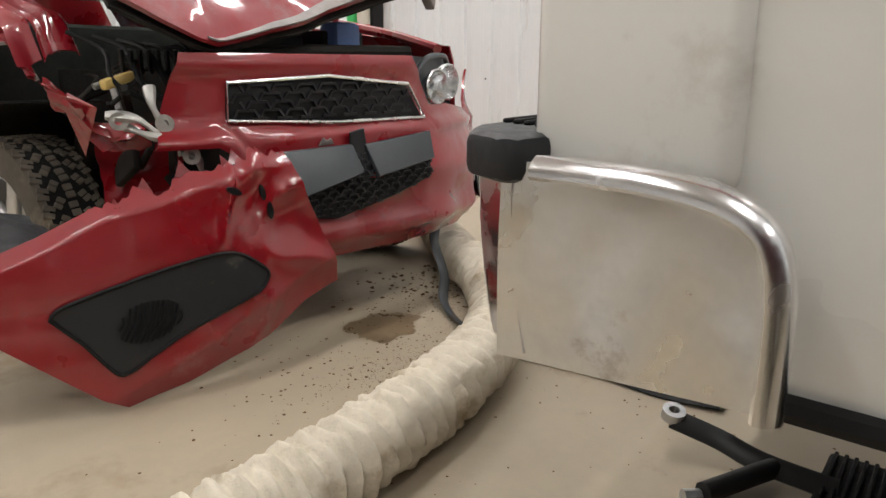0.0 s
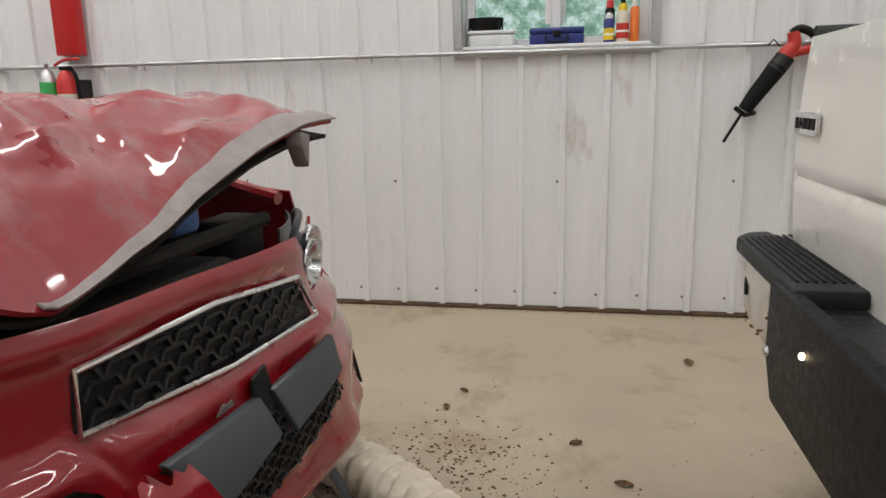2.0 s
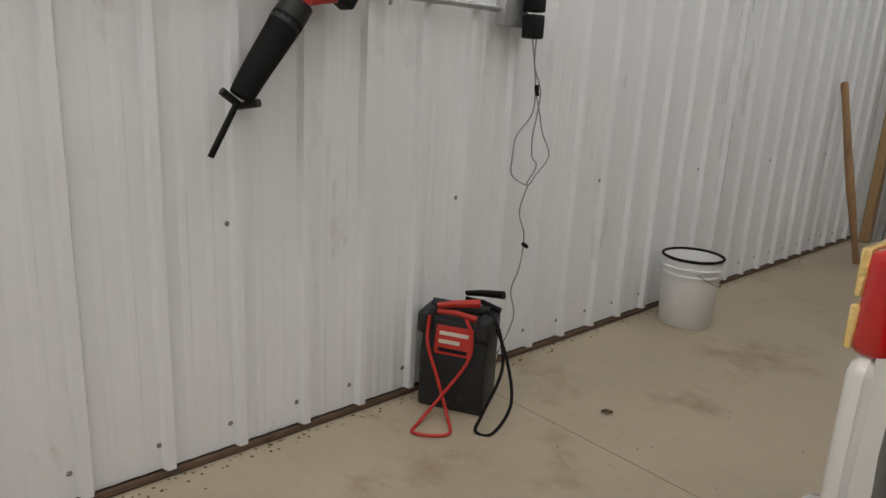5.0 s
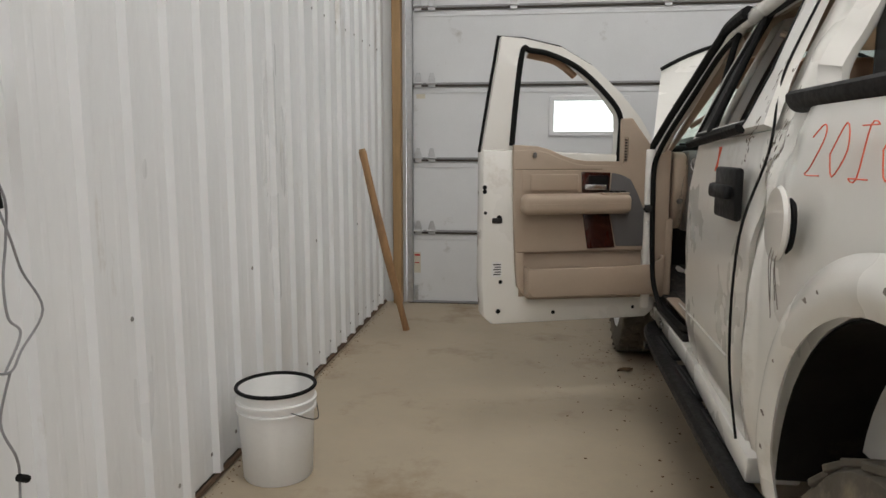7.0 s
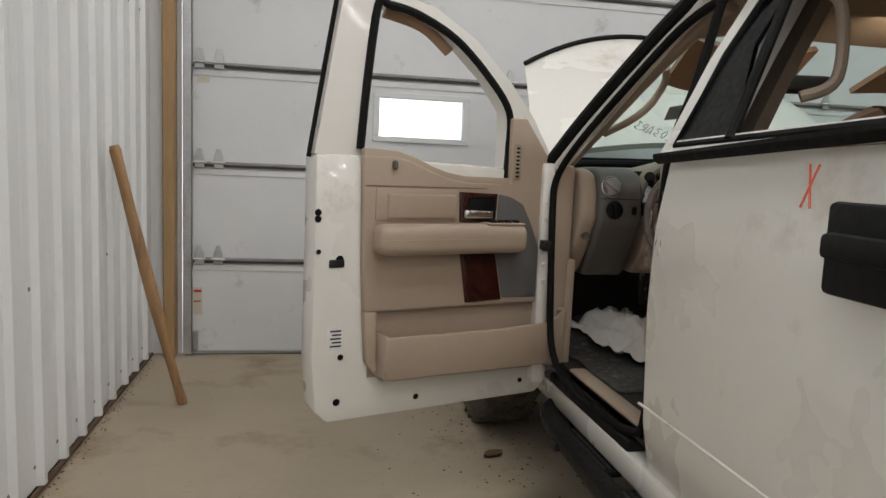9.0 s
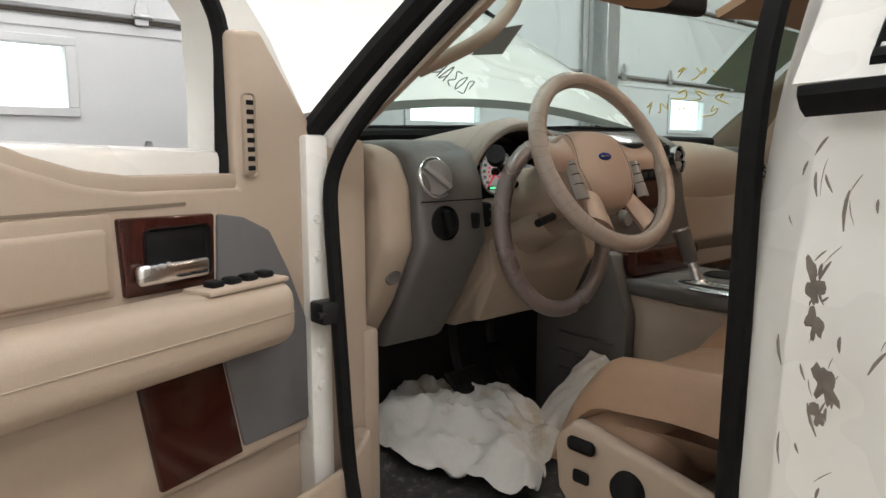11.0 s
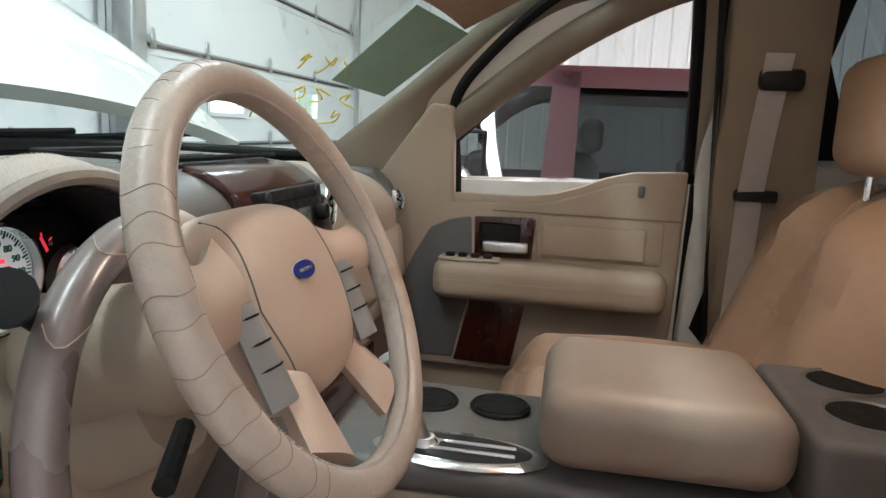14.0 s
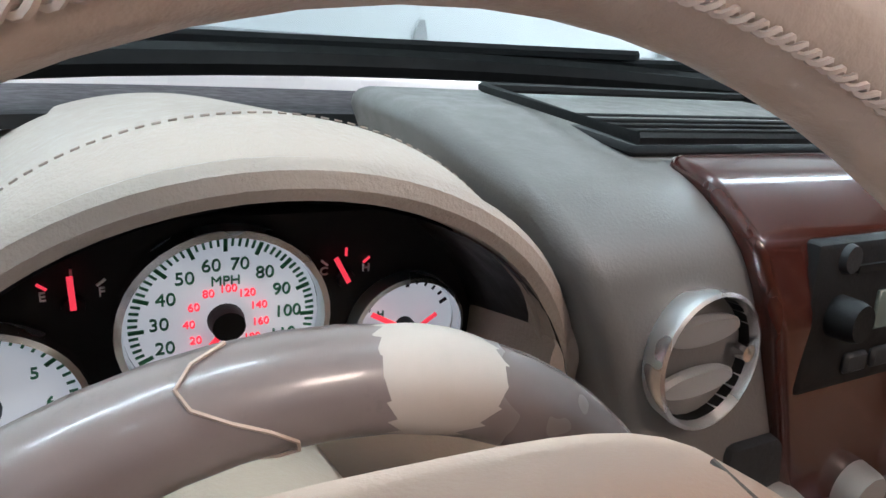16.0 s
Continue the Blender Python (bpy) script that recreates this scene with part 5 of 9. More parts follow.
for row, (n0, y0) in enumerate(((2, 0.85), (4, 0.42), (3, -0.25), (4, -0.75))):
    for k in range(n0):
        x0 = 0.12 * row + 0.27 * k
        yel.append([(x0 + random.uniform(0, 0.2), y0 + q * 0.16 + random.uniform(-0.05, 0.05)) for q in (1, 0.2, 1.1, -0.4, -1)])
strokes("screen_scrawl", yel, 0.0018, M_YELLOW_MARK, lambda a, b: screen_at(0.955 - a * 0.15 + b * -0.05, 0.335 + b * 0.16), truck, "yellow crayon scrawl on the glass", "stuff")
st = bmesh.new()
st.faces.new([st.verts.new(screen_at(u, v)) for u, v in ((0.857, 0.36), (0.953, 0.33), (0.935, 0.62), (0.805, 0.642))])
part("screen_sticker", st, mat("grey_green_sheet", (0.28, 0.42, 0.35), 0.6, vary=0.12), truck, "grey-green paper sheet stuck to the glass", smooth=None)
st = bmesh.new()
st.faces.new([st.verts.new(screen_at(u, v)) for u, v in ((0.248, 0.364), (0.316, 0.38), (0.289, 0.486), (0.228, 0.452))])
part("screen_sticker", st, mat("printed_sheet", (0.33, 0.36, 0.36), 0.6, vary=0.12), truck, "printed service sheet stuck to the glass", smooth=None)

# dashboard
def move(ob, m):
    """Carries a part and all its pieces."""
    o = ORIGIN[ob]
    ob.data.transform(Matrix.Translation(-o) @ m @ Matrix.Translation(o))
    for ch in ob.children:
        move(ch, m)


dash = part("dashboard", prism([(3.23, 0.86), (3.125, 0.99), (3.140, 1.10), (3.165, 1.125), (3.272, 1.125), (3.285, 1.225), (3.34, 1.23), (3.49, 1.215), (3.49, 0.86)], "x", C - 0.515, C + 0.73, 0.012, 2), M_TAN, truck, "tan and taupe dashboard")
part("dash_top", grid(lambda u, v: (C - 0.70 + 0.58 * u, 3.275 + 0.23 * v - 0.12 * (1 - u) ** 3 * v, 1.240 - 0.02 * (1 - u) ** 2 - 0.02 * v * v), 10, 10, 0.010), M_TAN, dash)
pod = part("end_pod", prism([(3.085, 1.06), (3.10, 1.18), (3.13, 1.228), (3.19, 1.248), (3.33, 1.245), (3.33, 0.85), (3.22, 0.85), (3.15, 0.95)], "x", C - 0.705, C - 0.545, 0.016, 3), M_TAUPE, dash, "taupe dash end with vent and lamp switch")
part("end_cover", prism([(3.105, 1.06), (3.115, 1.17), (3.145, 1.222), (3.20, 1.24), (3.31, 1.24), (3.31, 0.86), (3.235, 0.86), (3.165, 0.95)], "x", C - 0.768, C - 0.702, 0.022, 4), M_TAN, pod)
part("end_screw", lathe([(0, 0), (0.016, 0), (0.012, 0.004), (0.009, 0.002), (0, 0.002)], 18, aim((C - 0.735, 3.134, 1.006), (-0.1, -1, -0.3))), M_TAUPE, pod)
part("pod_seam", box(C - 0.70, C - 0.55, 3.0925, 3.098, 1.138, 1.1400), M_RUBBER, pod)


def round_vent(p, d, r, parent):
    m = aim(p, d)
    v = part("air_vent", lathe([(r * 1.0, -0.012), (r * 1.06, 0.0), (r * 1.05, 0.004), (r * 0.99, 0.005), (r * 0.96, 0.001), (r * 0.96, -0.014)], 32, m), M_CHROME, parent, "round vent with a chrome ring")
    part("vent_well", lathe([(0, -0.013), (r * 0.955, -0.013), (r * 0.958, -0.001)], 28, m), M_RUBBER, v)
    for k in (-1, 1):
        blade = lathe([(0, 0.004), (r * 0.60, 0.004), (r * 0.66, 0.0), (r * 0.60, -0.004), (0, -0.004)], 24, m @ Matrix.Translation((0, k * r * 0.40, -0.005)) @ Matrix.Rotation(0.35, 4, 'X') @ Matrix.Diagonal((1.2, 0.42, 0.7, 1)))
        part("vent_blade", blade, M_SILVER, v)
    part("vent_wheel", lathe([(0, 0), (r * 0.14, 0), (r * 0.14, 0.008), (0, 0.009)], 10, m @ Matrix.Translation((r * 0.80, 0, -0.004))), M_CHROME, v)
    return v


lv = round_vent((C - 0.662, 3.106, 1.180), (0.05, -1, 0.28), 0.036, pod)
for k in (0,):
    part("vent_disc", lathe([(0, 0.006), (0.030, 0.005), (0.033, 0.0), (0, -0.002)], 24, aim((C - 0.662, 3.103, 1.180), (-0.25, -1, 0.2))), M_SILVER, lv)
    part("vent_tab", box(-0.005, 0.005, -0.031, 0.031, 0.004, 0.014, 0.003, 2, m=aim((C - 0.662, 3.103, 1.180), (-0.25, -1, 0.2)) @ Matrix.Rotation(0.9, 4, 'Z')), M_SILVER, lv)
sw = part("lamp_switch", lathe([(0.0, 0.002), (0.022, 0.002), (0.029, 0.0), (0.031, 0.004), (0.031, -0.004)], 26, aim((C - 0.652, 3.090, 1.100), (0, -1, 0.12))), M_BLACK_PLASTIC, pod, "black rotary lamp switch")
part("switch_grip", box(-0.006, 0.006, -0.022, 0.022, 0.0, 0.016, 0.004, 2, m=aim((C - 0.652, 3.088, 1.100), (0, -1, 0.12)) @ Matrix.Rotation(0.2, 4, 'Z')), M_BLACK_PLASTIC, sw)
part("dimmer", box(C - 0.587, C - 0.57, 3.082, 3.10, 1.085, 1.115, 0.005, 2), M_BLACK_PLASTIC, pod)
pas = part("pedal_adjust_switch", box(-1.100, -1.082, 3.102, 3.145, 1.084, 1.132, 0.008, 3), M_BLACK_PLASTIC, dash)
for z_ in (1.098, 1.118):
    part("switch_mark", box(-1.094, -1.088, 3.1005, 3.1025, z_ - 0.003, z_ + 0.003, 0.001, 1), M_GAUGE_GREEN, pas)
move(pod, Matrix.Translation((-0.008, -0.004, 0.002)))
part("knee_panel", prism([(3.11, 0.985), (3.128, 1.052), (3.145, 1.065), (3.17, 1.05), (3.19, 0.88), (3.16, 0.88)], "x", C - 0.505, C - 0.20, 0.012, 2), M_TAN, dash)

# instrument cluster under its brow
CX = C - 0.39


def brow_curve(t):
    a = math.pi * (1 - t)
    return -0.937 + 0.165 * math.cos(a), 1.12 + 0.176 * max(0, math.sin(a)) ** 0.7 - 0.02 * t


def brow_pt(t, v):
    x, z = brow_curve(t)
    g = math.sin(math.pi * t)
    return (CX + (x - CX) * (1 + 0.10 * v * (1 - g)), 3.125 + 0.02 * (1 - g) + 0.33 * v, z + 0.020 * math.sin(min(1, v * 9) * math.pi / 2) * g - 0.045 * v * g)


brow = part("gauge_brow", grid(brow_pt, 60, 30, 0.010), M_BROW, dash, "stitched tan gauge hood")
part("brow_lip", tube([brow_pt(k / 40, 0.0) for k in range(41)], 0.008, 8), M_BROW, brow)
stitch = bmesh.new()
for k in range(70):
    t = 0.08 + 0.86 * k / 70
    a, b = Vector(brow_pt(t, 0.11)), Vector(brow_pt(t + 0.007, 0.11))
    up = Vector((0, -0.0005, 0.0006))
    tube([a + up, b + up], 0.00045, 5, bm=stitch)
part("stitching", stitch, mat("taupe_thread", (0.24, 0.19, 0.16), 0.8), brow)
part("brow_cheek", prism([(3.135, 1.08), (3.128, 1.20), (3.14, 1.232), (3.21, 1.232), (3.21, 1.08)], "x", -0.798, -0.774, 0.006, 2), M_BROW, brow)
part("brow_inside", grid(lambda u, v: (brow_curve(u)[0] * (1 - 0.06 * v) + CX * 0.06 * v, 3.128 + 0.085 * v, brow_curve(u)[1] - 0.010 - 0.006 * v), 40, 4), M_BLACK_PLASTIC, brow)
clus = part("gauge_panel", box(-1.095, -0.805, 3.206, 3.216, 1.10, 1.246, 0.003, 1), M_BLACK_PLASTIC, dash, "black gauge panel with white dials and red needles")


def dial(cx, cz, r, a0, a1, ticks, needle, numbers, size, small=None):
    yb = 3.2045
    ring = part("dial_ring", lathe([(r * 1.0, -0.002), (r * 1.10, 0.0), (r * 1.09, 0.010), (r * 1.02, 0.011), (r * 1.0, 0.003)], 40, aim((cx, yb, cz), (0, -1, 0))), M_CHROME, clus)
    face = part("dial_face", lathe([(0, 0.0015), (r, 0.0015), (r, -0.001)], 40, aim((cx, yb, cz), (0, -1, 0))), M_GAUGE, clus)
    tk = bmesh.new()
    for k in range(ticks + 1):
        a = radians(a0 + (a1 - a0) * k / ticks)
        major = k % 5 == 0
        m = Matrix.Translation((cx, yb - 0.0022, cz)) @ Matrix.Rotation(-a, 4, 'Y')
        box(r * (0.80 if major else 0.86), r * 0.95, -0.0004, 0.0004, -0.0008 if major else -0.0005, 0.0008 if major else 0.0005, bm=tk, m=m)
    tagged(part("tick_ring", tk, M_GAUGE_GREEN if size else M_RUBBER, face, smooth=None), kind="stuff")
    for k, s in enumerate(numbers):
        a = radians(a0 + (a1 - a0) * k / (len(numbers) - 1)) if len(numbers) > 1 else 0
        text("numeral", s, size, Matrix.Translation((cx + 0.66 * r * math.cos(a), yb - 0.0024, cz + 0.66 * r * math.sin(a))) @ pose(0, 0, 0, 90, 0, 0), M_GAUGE_GREEN, face)
    if small:
        for k, s in enumerate(small):
            a = radians(a0 - 14 + (a1 - a0 + 20) * k / (len(small) - 1))
            text("numeral", s, size * 0.62, Matrix.Translation((cx + 0.37 * r * math.cos(a), yb - 0.0024, cz + 0.37 * r * math.sin(a))) @ pose(0, 0, 0, 90, 0, 0), M_GAUGE_RED, face)
    n = radians(needle)
    part("needle", box(-0.1 * r, r * 0.85, -0.0006, 0.0006, -0.0012, 0.0012, m=Matrix.Translation((cx, yb - 0.008, cz)) @ Matrix.Rotation(-n, 4, 'Y')), M_GAUGE_RED, face)
    part("needle_hub", lathe([(0, 0.010), (r * 0.17, 0.010), (r * 0.19, 0.004), (r * 0.19, 0.001)], 20, aim((cx, yb, cz), (0, -1, 0))), M_BLACK_PLASTIC, face)
    return face


DS, ZS = -0.951, 1.197
sp = dial(DS, ZS, 0.040, 228, -48, 60, 232, ["10", "20", "30", "40", "50", "60", "70", "80", "90", "100", "110", "120"], 0.0080, ["20", "40", "60", "80", "100", "120", "140", "160", "180"])
text("legend", "MPH", 0.006, Matrix.Translation((DS, 3.2021, ZS + 0.0185)) @ pose(0, 0, 0, 90, 0, 0), M_GAUGE_GREEN, sp)
part("odometer", box(DS - 0.017, DS + 0.017, 3.201, 3.2035, ZS - 0.034, ZS - 0.026, 0.001, 1), M_BLACK_PLASTIC, sp)
part("odometer_display", box(DS - 0.012, DS + 0.012, 3.2002, 3.2012, ZS - 0.032, ZS - 0.028), M_GREEN_LED, sp)
tc_ = dial(-1.040, 1.170, 0.034, 228, -40, 35, 230, ["0", "1", "2", "3", "4", "5", "6", "7"], 0.0070)
rg = dial(-0.867, 1.182, 0.0265, 150, 30, 10, 150, [], 0)
part("oil_needle", box(0, 0.012, -0.0006, 0.0006, -0.0009, 0.0009, m=Matrix.Translation((-0.863, 3.196, 1.183)) @ Matrix.Rotation(-radians(35), 4, 'Y')), M_GAUGE_RED, rg)
text("legend", "H", 0.005, Matrix.Translation((-0.880, 3.2021, 1.19)) @ pose(0, 0, 0, 90, 0, 0), M_GAUGE_GREEN, rg)
text("legend", "L", 0.005, Matrix.Translation((-0.858, 3.2021, 1.178)) @ pose(0, 0, 0, 90, 0, 0), M_GAUGE_GREEN, rg)
for gx, gz, a, l, r_ in ((-1.007, 1.2105, 92, "E", "F"), (-0.898, 1.2105, 118, "C", "H")):
    sg = part("small_gauge", lathe([(0, 0.004), (0.004, 0.004), (0.0045, 0.0)], 16, aim((gx, 3.2045, gz), (0, -1, 0))), M_BLACK_PLASTIC, clus)
    part("needle", box(0, 0.014, -0.0006, 0.0006, -0.0011, 0.0011, m=Matrix.Translation((gx, 3.199, gz)) @ Matrix.Rotation(-radians(a), 4, 'Y')), M_GAUGE_RED, sg)
    text("legend", l, 0.0055, Matrix.Translation((gx - 0.010, 3.2048, gz + 0.004)) @ pose(0, 0, 0, 90, 0, 0), M_WHITE_PLASTIC, sg)
    text("legend", r_, 0.0055, Matrix.Translation((gx + 0.010, 3.2048, gz + 0.004)) @ pose(0, 0, 0, 90, 0, 0), M_WHITE_PLASTIC, sg)
    for k in range(3):
        q = radians(140 - 50 * k)
        part("gauge_tick", box(0.011, 0.015, -0.0004, 0.0004, -0.0005, 0.0005, m=Matrix.Translation((gx, 3.2046, gz)) @ Matrix.Rotation(-q, 4, 'Y')), M_GAUGE_RED if (k == 0) == (l == "E") else M_WHITE_PLASTIC, sg)
part("warning_lamp", box(-1.035, -1.028, 3.1995, 3.2005, 1.128, 1.134), M_GAUGE_RED, clus)

GAUGES = Matrix.Translation((-0.928, 3.256, 1.183))
move(clus, GAUGES @ Matrix.Diagonal((1.22, 1.13, 1.18, 1)) @ Matrix.Translation((0.951, -3.2045, -1.197)))
move(brow, GAUGES @ Matrix.Diagonal((0.97, 1.10, 1.10, 1)) @ Matrix.Translation((0.951, -3.2045, -1.197)))

# centre stack
sb = prism([(3.10, 1.10), (3.113, 1.195), (3.125, 1.232), (3.165, 1.258), (3.30, 1.272), (3.42, 1.268), (3.42, 1.06), (3.16, 0.90), (3.06, 0.94)], "x", C - 0.247, C + 0.22, 0.014, 3)
for v in sb.verts:
    if v.co.x < C and v.co.z < 1.25:
        v.co.x += (1.25 - v.co.z) * 0.42
stack = part("centre_panel", sb, M_TAUPE, dash, "taupe centre panel of the dash")
round_vent((-0.720, 3.102, 1.177), (0.03, -1, 0.12), 0.036, stack)
round_vent((C + 0.187, 3.106, 1.196), (0.12, -1, 0.1), 0.034, stack)
wb = prism([(3.085, 0.985), (3.098, 1.195), (3.112, 1.235), (3.150, 1.262), (3.185, 1.268), (3.18, 1.0)], "x", C - 0.133, C + 0.146, 0.008, 3)
for v in wb.verts:
    if v.co.z < 1.245:
        v.co.x += (1.245 - v.co.z) * (0.36 if v.co.x < C else -0.1)
wood = part("wood_surround", wb, M_WOODGRAIN, stack, "glossy red woodgrain radio surround")
rad_ = part("radio", box(C - 0.128, C + 0.122, 3.0930, 3.1120, 1.13, 1.222, 0.005, 2), M_BLACK_PLASTIC, wood, "black radio")
part("disc_slot", box(C - 0.09, C + 0.085, 3.0905, 3.0940, 1.203, 1.2075), M_RUBBER, rad_)
part("display", box(C - 0.06, C + 0.06, 3.0910, 3.0940, 1.165, 1.19, 0.001, 1), mat("dim_display", (0.10, 0.13, 0.12), 0.2), rad_)
for sx in (-0.10, 0.094):
    part("radio_knob", lathe([(0, 0.016), (0.011, 0.016), (0.0125, 0.012), (0.013, 0.0)], 18, aim((C + sx, 3.0930, 1.178), (0, -1, 0))), M_BLACK_PLASTIC, rad_)
    part("radio_key", lathe([(0, 0.004), (0.008, 0.004), (0.009, 0.0)], 14, aim((C + sx, 3.0930, 1.212), (0, -1, 0))), M_GREY_PLASTIC, rad_)
for k in range(6):
    part("preset_key", box(C - 0.085 + k * 0.029, C - 0.062 + k * 0.029, 3.0890, 3.0940, 1.140, 1.153, 0.002, 1), M_GREY_PLASTIC, rad_)
hv = part("climate_panel", box(C - 0.125, C + 0.12, 3.0950, 3.1120, 1.005, 1.115, 0.006, 2), M_GREY_PLASTIC, wood, "climate controls")
for k, sx in enumerate((-0.075, 0.0, 0.075)):
    part("climate_knob", lathe([(0, 0.02), (0.017, 0.02), (0.019, 0.015), (0.021, 0.0)], 22, aim((C + sx, 3.0950, 1.06), (0, -1, 0))), M_SILVER, hv)
tray = part("dash_tray", box(C - 0.15, C + 0.15, 3.195, 3.36, 1.260, 1.268, 0.004, 1), M_BLACK_PLASTIC, stack, "black tray on the dash top")
for k in range(5):
    part("tray_rib", box(C - 0.13, C + 0.10, 3.21 + k * 0.018, 3.214 + k * 0.018, 1.267, 1.272, 0.001, 1), M_BLACK_PLASTIC, tray)
part("tray_rim", tube([(C - 0.152, 3.19, 1.274), (C + 0.152, 3.19, 1.274), (C + 0.152, 3.37, 1.276), (C - 0.152, 3.37, 1.276)], 0.004, 6, closed=True), M_BLACK_PLASTIC, tray)
move(rad_, Matrix.Translation((0.026, 3.0935, 1.144)) @ Matrix.Translation((C, 0, 0)) @ Matrix.Diagonal((0.90, 1, 1, 1)) @ Matrix.Translation((-C, 0, 0)) @ Matrix.Rotation(-0.11, 4, "X") @ Matrix.Translation((0, -3.094, -1.13)))
move(stack, Matrix.Translation((0.012, 0.033, 0.010)))

# passenger side of the dash
PAD = smooth_path([(0, 3.195, 1.05), (0, 3.16, 1.075), (0, 3.147, 1.12), (0, 3.153, 1.17), (0, 3.18, 1.212), (0, 3.235, 1.24), (0, 3.33, 1.252), (0, 3.42, 1.24)], 5)


def pad_pt(u, v):
    q = PAD[min(len(PAD) - 1, round(v * (len(PAD) - 1)))]
    k = math.sin(math.pi * min(1, u * 1.15)) * 0.012
    return (C + 0.222 + 0.46 * u, q.y - k * (1 - v), q.z + 0.006 * math.sin(math.pi * u) - 0.02 * u ** 6 * v)


part("dash_pad", grid(pad_pt, 16, len(PAD) - 1, 0.012), M_TAN, dash, "tan passenger dash pad", smooth=60)
part("dash_end", prism([(3.15, 1.10), (3.16, 1.195), (3.205, 1.24), (3.37, 1.24), (3.37, 0.9), (3.235, 0.9)], "x", C + 0.665, C + 0.735, 0.014, 3), M_TAUPE, dash)
round_vent((C + 0.70, 3.147, 1.170), (-0.1, -1, 0.2), 0.026, dash)
part("glove_box", prism([(3.16, 0.90), (3.15, 1.065), (3.185, 1.08), (3.27, 1.07), (3.27, 0.90)], "x", C + 0.23, C + 0.66, 0.012, 2), M_TAN, dash)

M_THREAD = mat("pale_thread", (0.46, 0.39, 0.34), 0.7, vary=0.1)
# steering column and wheels
part("column_shroud", tube([(CX - 0.005, 3.16, 1.125), (CX - 0.005, 3.06, 1.15), (CX, 2.985, 1.18)], lambda t: 0.062 - 0.012 * t, 14), M_TAN, truck, "tan steering column shroud")
part("column_lower", tube([(CX - 0.005, 3.06, 1.10), (CX - 0.01, 3.25, 1.0)], 0.045, 12), M_TAN, truck)
st_ = part("column_stalk", tube(smooth_path([(CX - 0.04, 3.115, 1.15), (CX - 0.09, 3.11, 1.185), (CX - 0.13, 3.095, 1.21), (CX - 0.155, 3.075, 1.224)], 5), lambda t: 0.007 + 0.011 * min(1, max(0, (t - 0.6) / 0.15)), 14), M_BLACK_PLASTIC, truck, "black column stalk")
part("tilt_lever", tube([(CX - 0.055, 3.02, 1.105), (CX - 0.13, 2.99, 1.10)], 0.008, 8), M_BLACK_PLASTIC, truck)


def wheel_basis(c, tilt, yaw):
    a, b = radians(tilt), radians(yaw)
    n = Vector((math.sin(b) * math.cos(a), -math.cos(b) * math.cos(a), math.sin(a)))
    e1 = n.cross(Vector((0, 0, 1))).normalized() * -1
    e2 = n.cross(e1)
    if e2.z < 0:
        e2 = -e2
    if e1.x < 0:
        e1 = -e1
    return Vector(c), e1, e2, n


SW = wheel_basis((-0.937, 2.952, 1.213), 26.0, -2.9)


def on_wheel(B, x, y, d):
    return B[0] + B[1] * x + B[2] * y + B[3] * d


R_ = 0.168
wheel = part("steering_wheel", tube([on_wheel(SW, R_ * math.cos(a), R_ * math.sin(a), 0) for a in [2 * math.pi * k / 64 for k in range(64)]], 0.0155, 16, closed=True), M_RIM_LEATHER, truck, "worn tan leather steering wheel")
lace = bmesh.new()
for ph in (0.0, math.pi):
    pts = []
    for k in range(1150):
        a = 2 * math.pi * k / 1150
        b = 0.62 + 0.065 * math.cos(k * 0.82 + ph)
        rr = 0.0158 + 0.0008 * math.sin(k * 0.82 + ph)
        pts.append(on_wheel(SW, (R_ - rr * math.cos(b)) * math.cos(a), (R_ - rr * math.cos(b)) * math.sin(a), rr * math.sin(b)))
    tube(pts, 0.00075, 5, closed=True, bm=lace)
tagged(part("lacing", lace, M_THREAD, wheel), "pale thread lacing", kind="stuff")
crk = bmesh.new()
for k in range(26):
    a = radians(48 + 7.2 * k + random.random() * 3)
    b0, b1 = (-0.25, 0.75) if k > 13 else (0.0, 0.12 + 0.25 * random.random())
    pts = []
    for j in range(12):
        b = math.pi * (b0 + (b1 - b0) * j / 11)
        aa = a + 0.012 * math.sin(b * 3 + k)
        pts.append(on_wheel(SW, (R_ + 0.0156 * math.cos(b)) * math.cos(aa), (R_ + 0.0156 * math.cos(b)) * math.sin(aa), 0.0156 * math.sin(b)))
    tube(pts, 0.0003 if k > 13 else 0.00022, 5, bm=crk)
tagged(part("wear_crack", crk, mat("dark_wear_line", (0.26, 0.19, 0.14), 0.6), wheel), kind="stuff")


def hub_pt(u, v):
    """Airbag cover in polar form: u is the angle, v the share of the radius."""
    a = 2 * math.pi * u
    c, q = math.cos(a), math.sin(a)
    r = (abs(c) ** 3.2 + abs(q) ** 3.2) ** (-1 / 3.2)
    x, y = r * c * v, r * q * v
    w = 0.104 - 0.026 * max(0, -y) ** 1.5
    return on_wheel(SW, x * w, y * 0.085 - 0.010, -0.050 + 0.046 * max(0, 1 - v ** 5) ** 0.5 + 0.004 * (1 - x * x))


def hub_at(x, y):
    w = 0.104 - 0.026 * max(0, -y) ** 1.5
    v = (abs(x) ** 3.2 + abs(y) ** 3.2) ** (1 / 3.2)
    return on_wheel(SW, x * w, y * 0.085 - 0.010, -0.050 + 0.046 * max(0, 1 - v ** 5) ** 0.5 + 0.004 * (1 - x * x))


